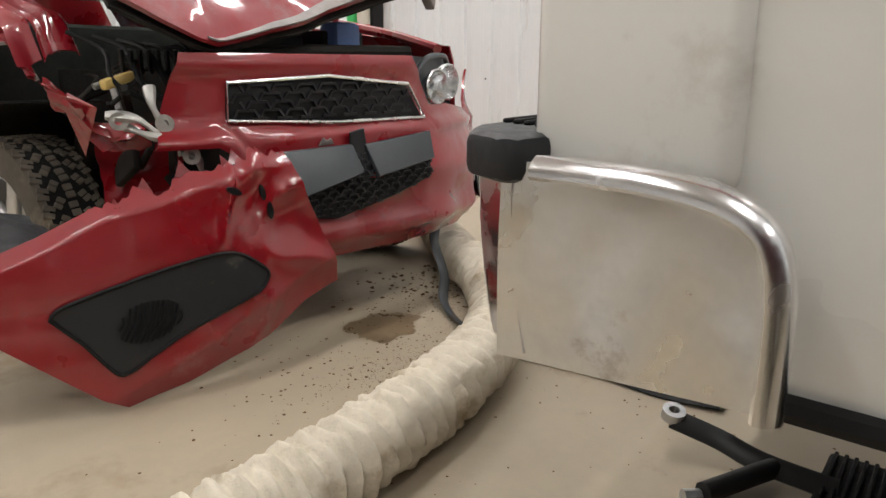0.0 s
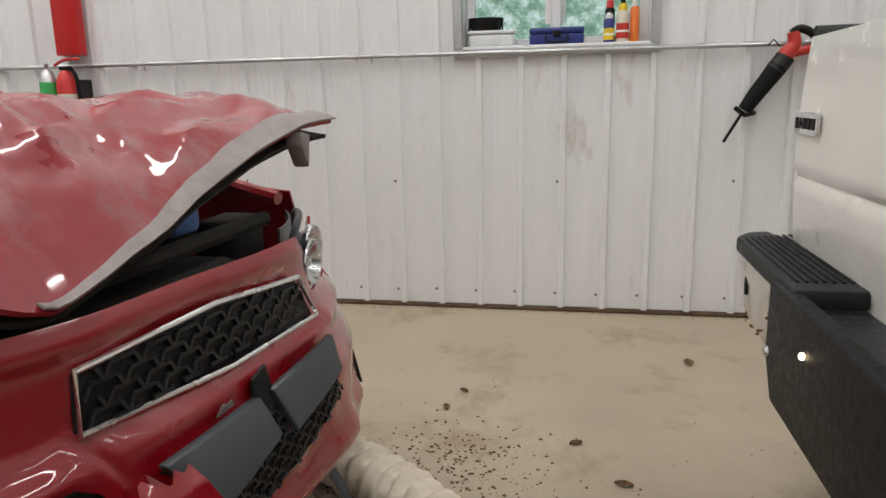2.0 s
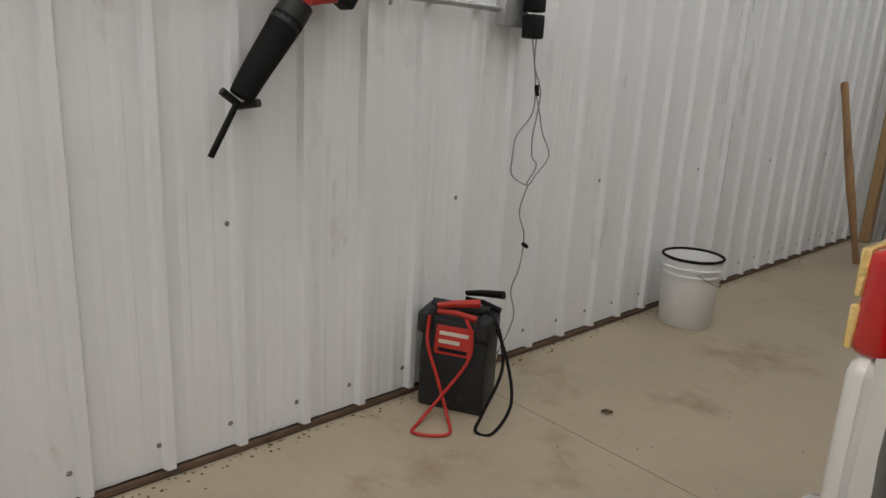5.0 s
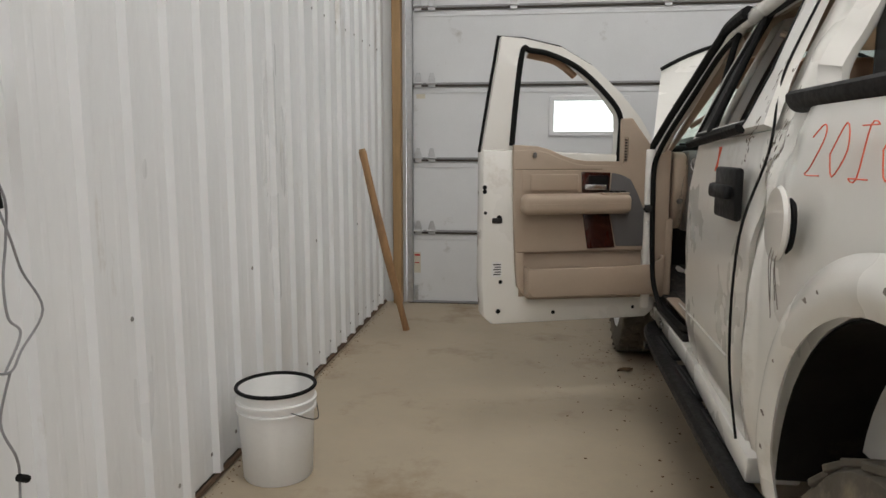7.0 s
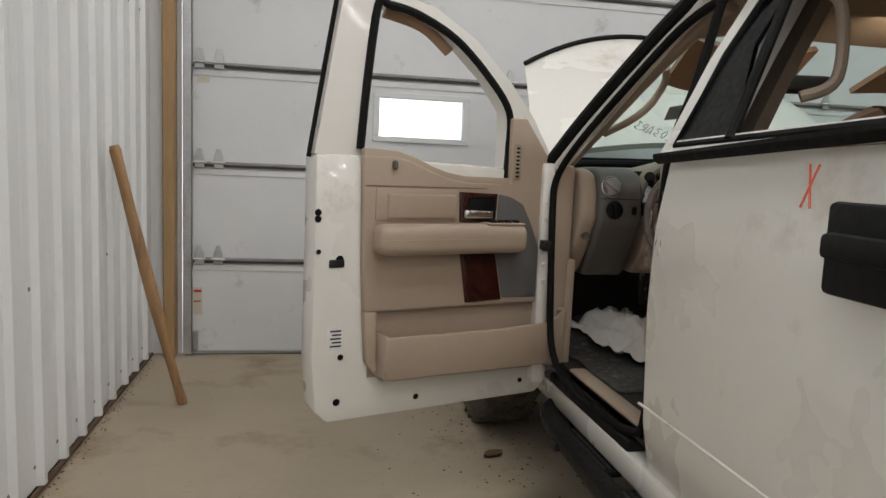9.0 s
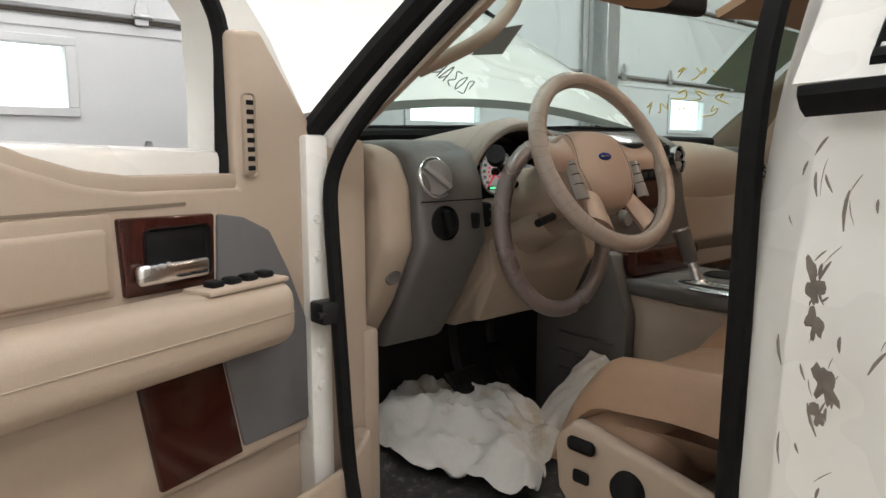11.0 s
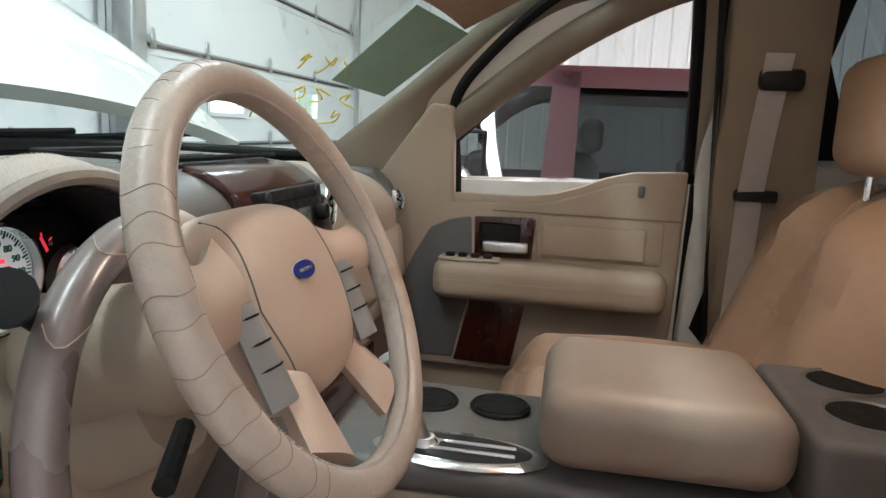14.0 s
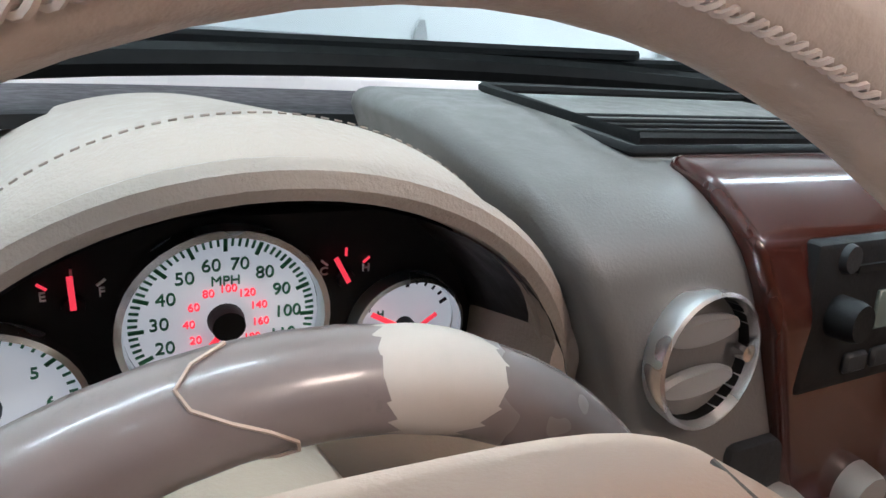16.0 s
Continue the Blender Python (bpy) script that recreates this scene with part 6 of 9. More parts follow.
hub = part("airbag_cover", grid(hub_pt, 64, 22), M_HUB, wheel, "beige airbag cover", smooth=80)
for sgn in (-1, 1):
    part("hub_seam", tube([hub_at(sgn * (0.70 - 0.10 * abs(k / 9 - 1)), -0.9 + 0.1 * k) for k in range(19)], 0.0008, 6), M_TAUPE, hub)
part("hub_back", lathe([(0.0, -0.10), (0.040, -0.10), (0.055, -0.075), (0.055, -0.062), (0, -0.062)], 30, aim(SW[0], SW[3])), M_HUB, wheel)
EM = Matrix.Translation(on_wheel(SW, 0, 0.006, -0.002)) @ Matrix((SW[1], SW[2], SW[3])).transposed().to_4x4()
emb = part("emblem", lathe([(0, 0.003), (0.014, 0.003), (0.0165, 0.001), (0.017, -0.004)], 30, EM @ Matrix.Diagonal((1.2, 0.55, 1, 1))), M_CHROME, wheel, "blue oval emblem with chrome rim")
part("emblem_field", lathe([(0, 0.0042), (0.0145, 0.0040), (0.015, 0.002)], 30, EM @ Matrix.Diagonal((1.2, 0.53, 1, 1))), M_BLUE_OVAL, emb)
part("emblem_bar", box(-0.011, 0.011, -0.0013, 0.0013, 0.0040, 0.0050, 0.0005, 1, m=EM), M_CHROME, emb)
for sgn in (-1, 1):
    up_ = grid(lambda u, v: on_wheel(SW, sgn * (0.085 + (R_ - 0.088) * u), -0.014 + 0.060 * v * (1 - 0.25 * math.sin(math.pi * u)) - 0.004 * u, -0.022 + 0.016 * u + 0.008 * math.sin(math.pi * v)), 10, 10, 0.012)
    part("spoke", up_, M_HUB, wheel, smooth=70)
    lo_ = grid(lambda u, v: on_wheel(SW, sgn * (0.040 + 0.034 * v + (0.012 + 0.012 * v) * u), -0.075 - 0.066 * u + 0.020 * v * (1 + 0.4 * u), -0.024 + 0.016 * u + 0.007 * math.sin(math.pi * v)), 10, 8, 0.012)
    part("lower_spoke", lo_, M_HUB, wheel, smooth=70)
    bp_ = grid(lambda u, v: on_wheel(SW, sgn * (0.074 + 0.034 * u + 0.010 * v * (1 - u)), -0.074 + 0.074 * v, -0.012 + 0.002 * u + 0.008 * math.sin(math.pi * u)), 8, 10, 0.006)
    pod_ = part("button_pod", bp_, M_SILVER, wheel, "silver cruise buttons", smooth=60)
    for k in range(3):
        yv = 0.12 + 0.25 * (k + 1)
        part("button_gap", tube([on_wheel(SW, sgn * (0.076 + 0.008 * j + 0.010 * yv * (1 - j / 4)), -0.074 + 0.074 * yv, (-0.0095 if sgn > 0 else -0.0035) + 0.008 * math.sin(math.pi * j / 4)) for j in range(5)], 0.0009, 5), M_RUBBER, pod_)
# second, older rim left behind the wheel
OW = wheel_basis((-0.943, 3.062, 1.079), 9, 3.3)
rim2 = part("old_wheel_rim", tube([on_wheel(OW, 0.166 * math.cos(a), 0.166 * math.sin(a), 0) for a in [2 * math.pi * k / 64 for k in range(64)]], 0.0165, 16, closed=True), M_RIM_OLD, truck, "worn grey-brown second wheel rim, peeling")
part("torn_patch", tube([on_wheel(OW, 0.1665 * math.cos(a), 0.1665 * math.sin(a), 0.0008) for a in [radians(67 + 2.2 * k) for k in range(8)]], lambda t: 0.0172 * (0.9 + 0.1 * math.sin(math.pi * t)), 14), M_THREAD, rim2, "pale bare foam patch")
for a in (112, 138, 95):
    part("peel_line", tube([on_wheel(OW, (0.166 + 0.0172 * math.cos(b)) * math.cos(radians(a + 5 * math.sin(b * 2))), (0.166 + 0.0172 * math.cos(b)) * math.sin(radians(a + 5 * math.sin(b * 2))), 0.0172 * math.sin(b)) for b in [math.pi * j / 9 for j in range(10)]], 0.0006, 5), M_HUB, rim2)

# console
con = part("console", prism([(3.06, 0.56), (3.10, 0.92), (2.98, 0.905), (2.46, 0.905), (2.16, 0.90), (2.16, 0.56)], "x", C - 0.137, C + 0.137, 0.012, 2), M_TAN, truck, "tan and taupe floor console")
part("console_top", prism([(3.085, 0.905), (3.06, 0.945), (2.76, 0.938), (2.47, 0.93), (2.44, 0.955), (2.17, 0.955), (2.17, 0.90)], "x", C - 0.142, C + 0.142, 0.012, 3), M_TAUPE, con)
part("console_side_fin", prism([(3.04, 0.56), (3.03, 0.86), (3.08, 1.0), (3.30, 1.0), (3.30, 0.56)], "x", C - 0.17, C - 0.12, 0.012, 2), M_TAUPE, con)
for k in range(3):
    part("fin_rib", box(C - 0.178, C - 0.168, 3.06, 3.22, 0.70 + k * 0.045, 0.708 + k * 0.045, 0.003, 1), M_TAUPE, con)
part("console_wood", box(C - 0.135, C + 0.135, 3.035, 3.075, 0.945, 1.005, 0.008), M_WOODGRAIN, con)
lid = part("armrest_lid", box(C - 0.135, C + 0.135, 2.475, 2.765, 0.945, 1.048, 0.040, 6), mat("smooth_beige_vinyl", (0.30, 0.235, 0.19), 0.4, vary=0.06, bump=0.1, bump_scale=400), con, "padded beige armrest lid")
plate = part("shift_plate", lathe([(0, 0.004), (0.055, 0.004), (0.07, 0.003), (0.078, -0.002)], 36, Matrix.Translation((C - 0.092, 2.862, 0.943)) @ Matrix.Diagonal((0.62, 1.45, 1, 1))), M_CHROME, con, "chrome shift gate")
part("shift_slot", lathe([(0, 0.0055), (0.058, 0.0055), (0.064, 0.0045), (0.064, 0.002)], 30, Matrix.Translation((C - 0.092, 2.862, 0.943)) @ Matrix.Diagonal((0.55, 1.45, 1, 1))), M_GREY_PLASTIC, plate)
for dx in (-0.016, 0.006):
    part("slot_bar", box(C - 0.092 + dx, C - 0.086 + dx, 2.79, 2.93, 0.947, 0.951, 0.0015, 2), M_CHROME, plate)
LB, LT = Vector((-0.652, 2.905, 0.945)), Vector((-0.668, 2.947, 1.062))
lev = part("shift_lever", tube([LB, LB.lerp(LT, 0.45)], lambda t: 0.012 - 0.003 * t, 14), M_CHROME, con, "chrome shift lever with grey grip")
part("shift_boot", lathe([(0.0, 0.012), (0.013, 0.012), (0.020, 0.003), (0.022, 0.0)], 20, Matrix.Translation(LB)), M_CHROME, lev)
part("shift_knob", tube([LB.lerp(LT, 0.40), LB.lerp(LT, 0.62), LB.lerp(LT, 0.97)], lambda t: 0.015 + 0.004 * t, 16), M_TAUPE, lev)
part("shift_cap", tube([LB.lerp(LT, 0.96), LT], 0.0175, 16), M_CHROME, lev)
for cx_, cy_ in ((C + 0.06, 2.93), (C + 0.065, 2.825)):
    cz_ = 0.944
    cup = part("cup_holder", lathe([(0.0, -0.05), (0.034, -0.05), (0.038, 0.0), (0.041, 0.003), (0.044, 0.0), (0.044, -0.004)], 26, Matrix.Translation((cx_, cy_, cz_))), M_BLACK_PLASTIC, con)
    # black disc at the rim stands for the shaded depth; no hole is cut
    part("cup_floor", lathe([(0, 0.002), (0.037, 0.002), (0.037, 0.0)], 24, Matrix.Translation((cx_, cy_, cz_))), M_RUBBER, cup)
rear_cups = part("cup_block", box(C - 0.14, C + 0.145, 2.27, 2.468, 0.90, 1.026, 0.014, 3), M_TAUPE, con, "taupe console end with two cup holders")
for cx_, cy_ in ((C - 0.045, 2.385), (C + 0.075, 2.37)):
    cup = part("cup_holder", lathe([(0.036, 0.0), (0.046, 0.0), (0.048, 0.003), (0.051, 0.004), (0.053, 0.0)], 26, Matrix.Translation((cx_, cy_, 1.0265))), M_TAUPE, rear_cups)
    # same black disc on the block's top, painting the dark of a recess
    part("cup_floor", lathe([(0, 0.0012), (0.046, 0.0012), (0.046, 0.0)], 24, Matrix.Translation((cx_, cy_, 1.0265))), M_RUBBER, cup)
# seats


def seat(cx, side, label, rake=0.0, tall=0.46, lean=0.14, lift=0.0, fore=0.0):
    s = part("seat", box(cx - 0.235, cx + 0.235, 2.22, 2.78, 0.545, 0.72, 0.03, 3), M_TAN, truck, label)

    def cushion(u, v):
        x = (2 * u - 1)
        bol = 0.045 * min(1, max(0, (abs(x) - 0.5) / 0.3)) * (1 - 0.5 * max(0, abs(x) - 0.8) / 0.2)
        fr = max(0, (v - 0.86) / 0.14)
        seam = -0.008 * math.exp(-((abs(x) - 0.52) / 0.035) ** 2) - 0.007 * math.exp(-((v - 0.62) / 0.03) ** 2) * (abs(x) < 0.5)
        return (cx + x * 0.235, 2.24 - rake + (0.645 + rake) * v - 0.02 * fr, 0.862 + bol * (1 - fr) + seam - 0.085 * fr ** 2 - 0.05 * max(0, (abs(x) - 0.85) / 0.15) ** 2 + 0.018 * math.sin(math.pi * v) + 0.006 * noise.noise(Vector((u * 4, v * 5, cx))))
    for sx in (-0.52, 0.52):
        part("cushion_seam", tube([Vector(cushion(0.5 + sx / 2, k / 30)) + Vector((0, 0, 0.001)) for k in range(3, 31)], 0.0012, 5), M_SEAM, s)
    cu = part("cushion", grid(cushion, 36, 34, 0.10), M_TAN_LEATHER, s, "creased tan leather cushion")

    def back(u, v):
        x = 2 * u - 1
        bol = 0.05 * min(1, max(0, (abs(x) - 0.5) / 0.3))
        top = max(0, (v - 0.85) / 0.15)
        seam = 0.008 * math.exp(-((abs(x) - 0.52) / 0.035) ** 2) + 0.007 * math.exp(-((v - 0.55) / 0.03) ** 2) * (abs(x) < 0.5)
        w = 0.235 - 0.05 * v ** 3 - 0.035 * top
        return (cx + x * w, 2.36 - rake - lean * v + bol - 0.05 * top ** 2 + seam - 0.05 * max(0, (abs(x) - 0.85) / 0.15) ** 2, 0.84 + tall * v - 0.02 * top * x * x)
    part("backrest", grid(back, 30, 30, 0.12), M_TAN_LEATHER, s, "creased tan leather backrest")
    part("cushion_front", box(cx - 0.232, cx + 0.232, 2.66, 2.868, 0.675, 0.842, 0.06, 6), M_TAN_LEATHER, s, "rolled tan leather cushion front")
    rake -= 0.14 - lean + fore
    tall += lift
    part("headrest", box(cx - 0.13, cx + 0.13, 2.12 - rake, 2.23 - rake, 0.87 + tall, 1.075 + tall, 0.045, 5), M_TAN_LEATHER, s)
    for dx in (-0.05, 0.05):
        part("headrest_post", tube([(cx + dx, 2.18 - rake, 0.80 + tall - lift), (cx + dx, 2.175 - rake, 0.90 + tall)], 0.007, 8), M_CHROME, s)
    sh = part("side_shield", prism([(2.28, 0.60), (2.28, 0.80), (2.55, 0.775), (2.80, 0.82), (2.84, 0.78), (2.83, 0.70), (2.74, 0.60)], "x", *sorted((cx + side * 0.235, cx + side * 0.262)), 0.010, 3), M_TAN, s, "tan seat shield with controls")
    return s, sh


ds, dsh = seat(C - 0.385, -1, "tan leather driver's seat", 0.15)
seat(C + 0.385, 1, "tan leather passenger seat", 0.07, 0.34, 0.12, 0.08, 0.11)
XS = C - 0.385 - 0.262
part("seat_knob", lathe([(0, 0.014), (0.022, 0.014), (0.026, 0.010), (0.028, 0.0)], 26, aim((XS, 2.698, 0.745), (-1, 0, 0))), M_BLACK_PLASTIC, dsh, "black lumbar knob")
part("seat_switch", box(XS - 0.012, XS, 2.755, 2.805, 0.775, 0.797, 0.008, 3), M_BLACK_PLASTIC, dsh)
part("seat_switch", box(XS - 0.008, XS, 2.765, 2.795, 0.725, 0.745, 0.005, 3), M_BLACK_PLASTIC, dsh)
buck = part("belt_buckle", box(-0.735, -0.695, 2.43, 2.48, 0.80, 0.92, 0.01, 3, m=None), M_BLACK_PLASTIC, truck, "black belt buckle with red button")
part("buckle_button", box(-0.728, -0.702, 2.435, 2.475, 0.918, 0.9245, 0.003, 2), M_RED_LENS, buck)
part("rear_bench", box(C - 0.66, C + 0.66, 1.62, 2.05, 0.62, 0.86, 0.05, 4), M_TAN_LEATHER, truck, "tan leather rear bench")
part("rear_bench_back", box(C - 0.66, C + 0.66, 1.50, 1.64, 0.84, 1.34, 0.045, 4), M_TAN_LEATHER, truck)
for px, py, pz, w_, d_, turn_ in ((-0.965, 3.30, 0.70, 0.050, 0.032, 38), (-0.815, 3.33, 0.70, 0.028, 0.062, 52)):
    pm = Matrix.Translation((px, py, pz)) @ Matrix.Rotation(radians(turn_), 4, "X")
    pd = part("pedal", box(-w_, w_, -d_, d_, -0.007, 0.007, 0.006, 3, m=pm), M_RUBBER, truck, "black rubber pedal")
    for k in range(5):
        part("pedal_rib", box(-w_ * 0.85, w_ * 0.85, -d_ * 0.8 + k * d_ * 0.38, -d_ * 0.8 + k * d_ * 0.38 + 0.004, 0.006, 0.009, 0.001, 1, m=pm), M_RUBBER, pd)
    part("pedal_arm", tube(smooth_path([(px, py + 0.005, pz - 0.01), (px + 0.005, py + 0.05, pz + 0.06), (px + 0.01, py + 0.08, 1.0)], 5), 0.010, 8), M_BLACK_STEEL, pd)


def rag(cx, cy, z0, w, d, h, seed, name="rag", turn=0.0, slope=0.0):
    def f(u, v):
        x, y = (2 * u - 1), (2 * v - 1)
        r = min(1.0, max(abs(x), abs(y)))
        edge = 1 + 0.16 * noise.noise(Vector((x * 2.1, y * 2.1, seed)))
        z = h * (1 - r ** 3) * (0.55 + 0.45 * noise.noise(Vector((x * 1.6, y * 1.6, seed + 3)))) + 0.035 * (0.4 - abs(noise.noise(Vector((x * 2.2 + y, y * 1.6, seed + 7)))))
        z += 0.045 * (0.35 - abs(noise.noise(Vector((x * 3.1 - y * 1.2, y * 2.4 + x, seed + 17)))) * 1.4) + 0.014 * (0.3 - abs(noise.noise(Vector((x * 7, y * 5 + x * 2, seed + 11))))) + 0.004
        X, Y = x * w * edge, y * d * edge
        return (cx + X * math.cos(turn) - Y * math.sin(turn), cy + X * math.sin(turn) + Y * math.cos(turn), z0 + max(z, 0.004) + slope * max(0, y * d))
    return solo(name, grid(f, 44, 44, 0.003), M_PALE_CLOTH, "crumpled stained white rag on the cab floor", "rag", smooth=60)


rag(-1.02, 3.24, 0.575, 0.17, 0.20, 0.15, 2.0, turn=0.5, slope=0.25)


def leaning_rag(u, v):
    """A folded cloth propped against the console, one corner up."""
    a_ = Vector((-0.90, 3.0, 0.578)).lerp(Vector((-0.885, 3.19, 0.578)), u)
    b_ = Vector((-0.755, 2.955, 0.745)).lerp(Vector((-0.742, 3.115, 0.765)), u)
    p = a_.lerp(b_, v)
    k = math.sin(math.pi * v) * (0.3 + math.sin(math.pi * u))
    n = 0.022 * (0.4 - 1.3 * abs(noise.noise(Vector((u * 2.6 + v, v * 2.2, 4))))) + 0.006 * noise.noise(Vector((u * 9, v * 7, 2)))
    return p + Vector((-0.6, -0.2, 0.7)) * (n + 0.022 * k) + Vector((0.012 * noise.noise(Vector((v * 4, u, 7))), 0.016 * noise.noise(Vector((u * 3, v * 4, 1))), 0))


solo("rag", grid(leaning_rag, 40, 40, 0.006), M_PALE_CLOTH, "folded white rag propped against the console", "rag", smooth=60)

# ---- wrecked red car ----
M_GREY_BARE = mat("scraped_bare_paint", (0.23, 0.20, 0.19), 0.5, vary=0.3, scale=14, fine=70, bump=0.2)
M_RED_DUSTY = mat("dusty_red_paint", (0.25, 0.007, 0.015), 0.2, coat=0.9, vary=0.10, scale=4, dirt=(0.27, 0.14, 0.14), dirt_amount=0.24, dirt_scale=3.0, rough_vary=0.7)
M_MESH = mat("grille_black", (0.008, 0.008, 0.009), 0.45, spec=0.25, vary=0.2)
M_GRILLE_BAR = mat("satin_black_grille", (0.014, 0.014, 0.016), 0.38, spec=0.35, vary=0.15)
# near-black for the engine bay, undersides and the blocks that darken the cabins
M_DARK_BAY = mat("near_black_filler", (0.022, 0.020, 0.018), 0.8, spec=0.2, vary=0.5, scale=12, bump=0.4)
M_CAST = mat("cast_aluminium", (0.45, 0.44, 0.42), 0.45, 0.8, vary=0.25, scale=20)
M_CLEAR_LENS = glass("headlamp_lens", (0.9, 0.92, 0.93), 0.03)
M_PLATE_GREY = mat("grey_plate_panel", (0.038, 0.044, 0.050), 0.4, vary=0.15)
car = thing("red_car", (-0.6, -3.4, 0), "wrecked red hatchback with crushed hood and torn bumper", "car")
CO, CR, CH = Vector((-0.57, -1.66, 0)), Vector((0.991, -0.134, 0)), Vector((0.134, 0.991, 0))


def rc(lx, ly, z):
    return CO + CR * lx + CH * ly + Vector((0, 0, z))


def lerp_table(t, x):
    for (a, p), (b, q) in zip(t, t[1:]):
        if x <= b:
            return p + (q - p) * max(0, min(1, (x - a) / (b - a)))
    return t[-1][1]


HF = [(-0.56, 1.135), (-0.43, 1.125), (-0.25, 1.075), (-0.1, 1.025), (0.1, 0.955), (0.3, 0.905), (0.40, 0.885), (0.46, 0.90), (0.55, 0.94), (0.67, 1.0), (0.84, 1.10)]


def ridges(x, y, seed):
    n1 = noise.noise(Vector((x * 3.2, y * 2.6, seed)))
    n2 = noise.noise(Vector((x * 4.0 + y * 5.5, y * 6.5 - x * 1.5, seed + 5)))
    n3 = noise.noise(Vector((x * 15 - y * 6, y * 12, seed + 9)))
    return 0.06 * (0.5 - abs(n1)) + 0.040 * (0.35 - abs(n2)) + 0.006 * (0.3 - abs(n3))


def hood_z(lx, v):
    f = lerp_table(HF, lx)
    r = 1.185 - 0.05 * max(0, lx - 0.3) - 0.03 * max(0, -lx - 0.2)
    c = 1.10 - 0.05 * abs(lx)
    w = math.sin(min(1, v / 0.42) * math.pi / 2) if v < 0.42 else 1 - (v - 0.42) / 0.58
    base = f + (r - f) * w if v < 0.42 else c + (r - c) * w
    return base + ridges(lx, v, 2.0) * min(1, v * 4 + 0.15)


def car_hood(u, v):
    lx = -0.56 + 1.23 * u
    ly = -0.14 - 0.04 * math.sin(u * 5) - 0.9 * v - 0.10 * max(0, u - 0.75) * (1 - v)
    return rc(lx * (1 - 0.04 * v), ly, hood_z(lx, v))


ch = part("hood", grid(car_hood, 110, 76, 0.012), M_RED_DUSTY, car, "buckled red hood with scraped leading edge", smooth=28)
def edge_pt(u, v):
    lx = -0.57 + 1.0 * u
    p = Vector(car_hood(max(0, (lx + 0.56) / 1.23), 0.0 + 0.085 * v * max(0.05, 1 - u) ** 1.5 * (1 + 0.25 * noise.noise(Vector((u * 9, 0, 2))))))
    return p + CH * 0.016 * (1 - v) + Vector((0, 0, 0.016 - 0.004 * (1 - v) ** 2))
part("scraped_edge", grid(edge_pt, 40, 4, 0.004), M_GREY_BARE, ch, "grey scraped hood edge")
part("bent_corner", prism([(-1.03, 1.03), (-0.985, 1.09), (-0.99, 1.125), (-1.045, 1.115)], "y", -1.79, -1.745, 0.006, 2), M_GREY_BARE, ch)
part("hood_underside", grid(lambda u, v: Vector(car_hood(u, 0.02 + v * 0.5)) - Vector((0, 0, 0.045)), 24, 8, 0.01), M_DARK_BAY, ch)


def front_ly(lx, z):
    side = max(0, (abs(lx - 0.03) - 0.15) / 0.74)
    return -0.03 + 0.022 * math.exp(-((z - 0.638) / 0.022) ** 2) + 0.03 * math.exp(-((z - 0.32) / 0.04) ** 2) + 0.018 * math.exp(-((z - 0.845) / 0.03) ** 2) - 0.285 * side ** 2.4 - 0.085 * max(0, min(1, (z - 0.5) / 0.2)) - 0.05 * max(0, (0.33 - z) / 0.1)


def fascia(u, v):
    lx = 0.50 - 1.37 * u + 0.09 * (1 - v) * max(0, 1 - u * 9)
    u = (0.43 - lx) / 1.30
    top = 0.875 - 0.05 * max(0, u - 0.75) / 0.25 - (0.17 * max(0, (u - 0.57) / 0.08) if u < 0.65 else 0.17 * (1 if u < 0.92 else max(0, 1 - u) / 0.08))
    bot = 0.62 - 0.37 * min(1, max(0, (u - 0.02) / 0.16))
    z = bot + (top - bot) * v
    return rc(lx, front_ly(lx, z) + 0.012 * noise.noise(Vector((lx * 4, z * 5, 1))) + 0.03 * (0.3 - abs(noise.noise(Vector((lx * 5 + z * 3, z * 4, 6))))) * max(0, min(1, (0.52 - z) / 0.12)), z)


fa = part("front_bumper", grid(fascia, 54, 30, 0.01), M_RED_CAR, car, "cracked red front bumper cover", smooth=50)


def on_face(lx, z, out=0.006):
    return rc(lx, front_ly(lx, z) + out, z)


def face_panel(pts, out0, out1, nbev=0.003):
    """A slab on the car's face from a polygon in (lx, z)."""
    bm = prism(pts, "y", out0, out1, nbev, 1)
    bmesh.ops.subdivide_edges(bm, edges=[e for e in bm.edges if e.calc_length() > 0.15], cuts=3)
    for v in bm.verts:
        v.co = on_face(v.co.x, v.co.z, v.co.y)
    bmesh.ops.recalc_face_normals(bm, faces=bm.faces)
    return bm


G = [(0.392, 0.69), (0.385, 0.795), (0.06, 0.812), (-0.275, 0.782), (-0.345, 0.668), (0.03, 0.672)]
gr = part("upper_grille", face_panel(G, 0.002, 0.008), M_MESH, fa, "black honeycomb grille with chrome frame")
part("grille_frame", tube([on_face(a, b, 0.018) for a, b in G], 0.0062, 8, closed=True), M_CHROME, gr)


def inside(pt, poly):
    x, y = pt
    c = False
    for i in range(len(poly)):
        (x0, y0), (x1, y1) = poly[i], poly[i - 1]
        if (y0 > y) != (y1 > y) and x < (x1 - x0) * (y - y0) / (y1 - y0) + x0:
            c = not c
    return c


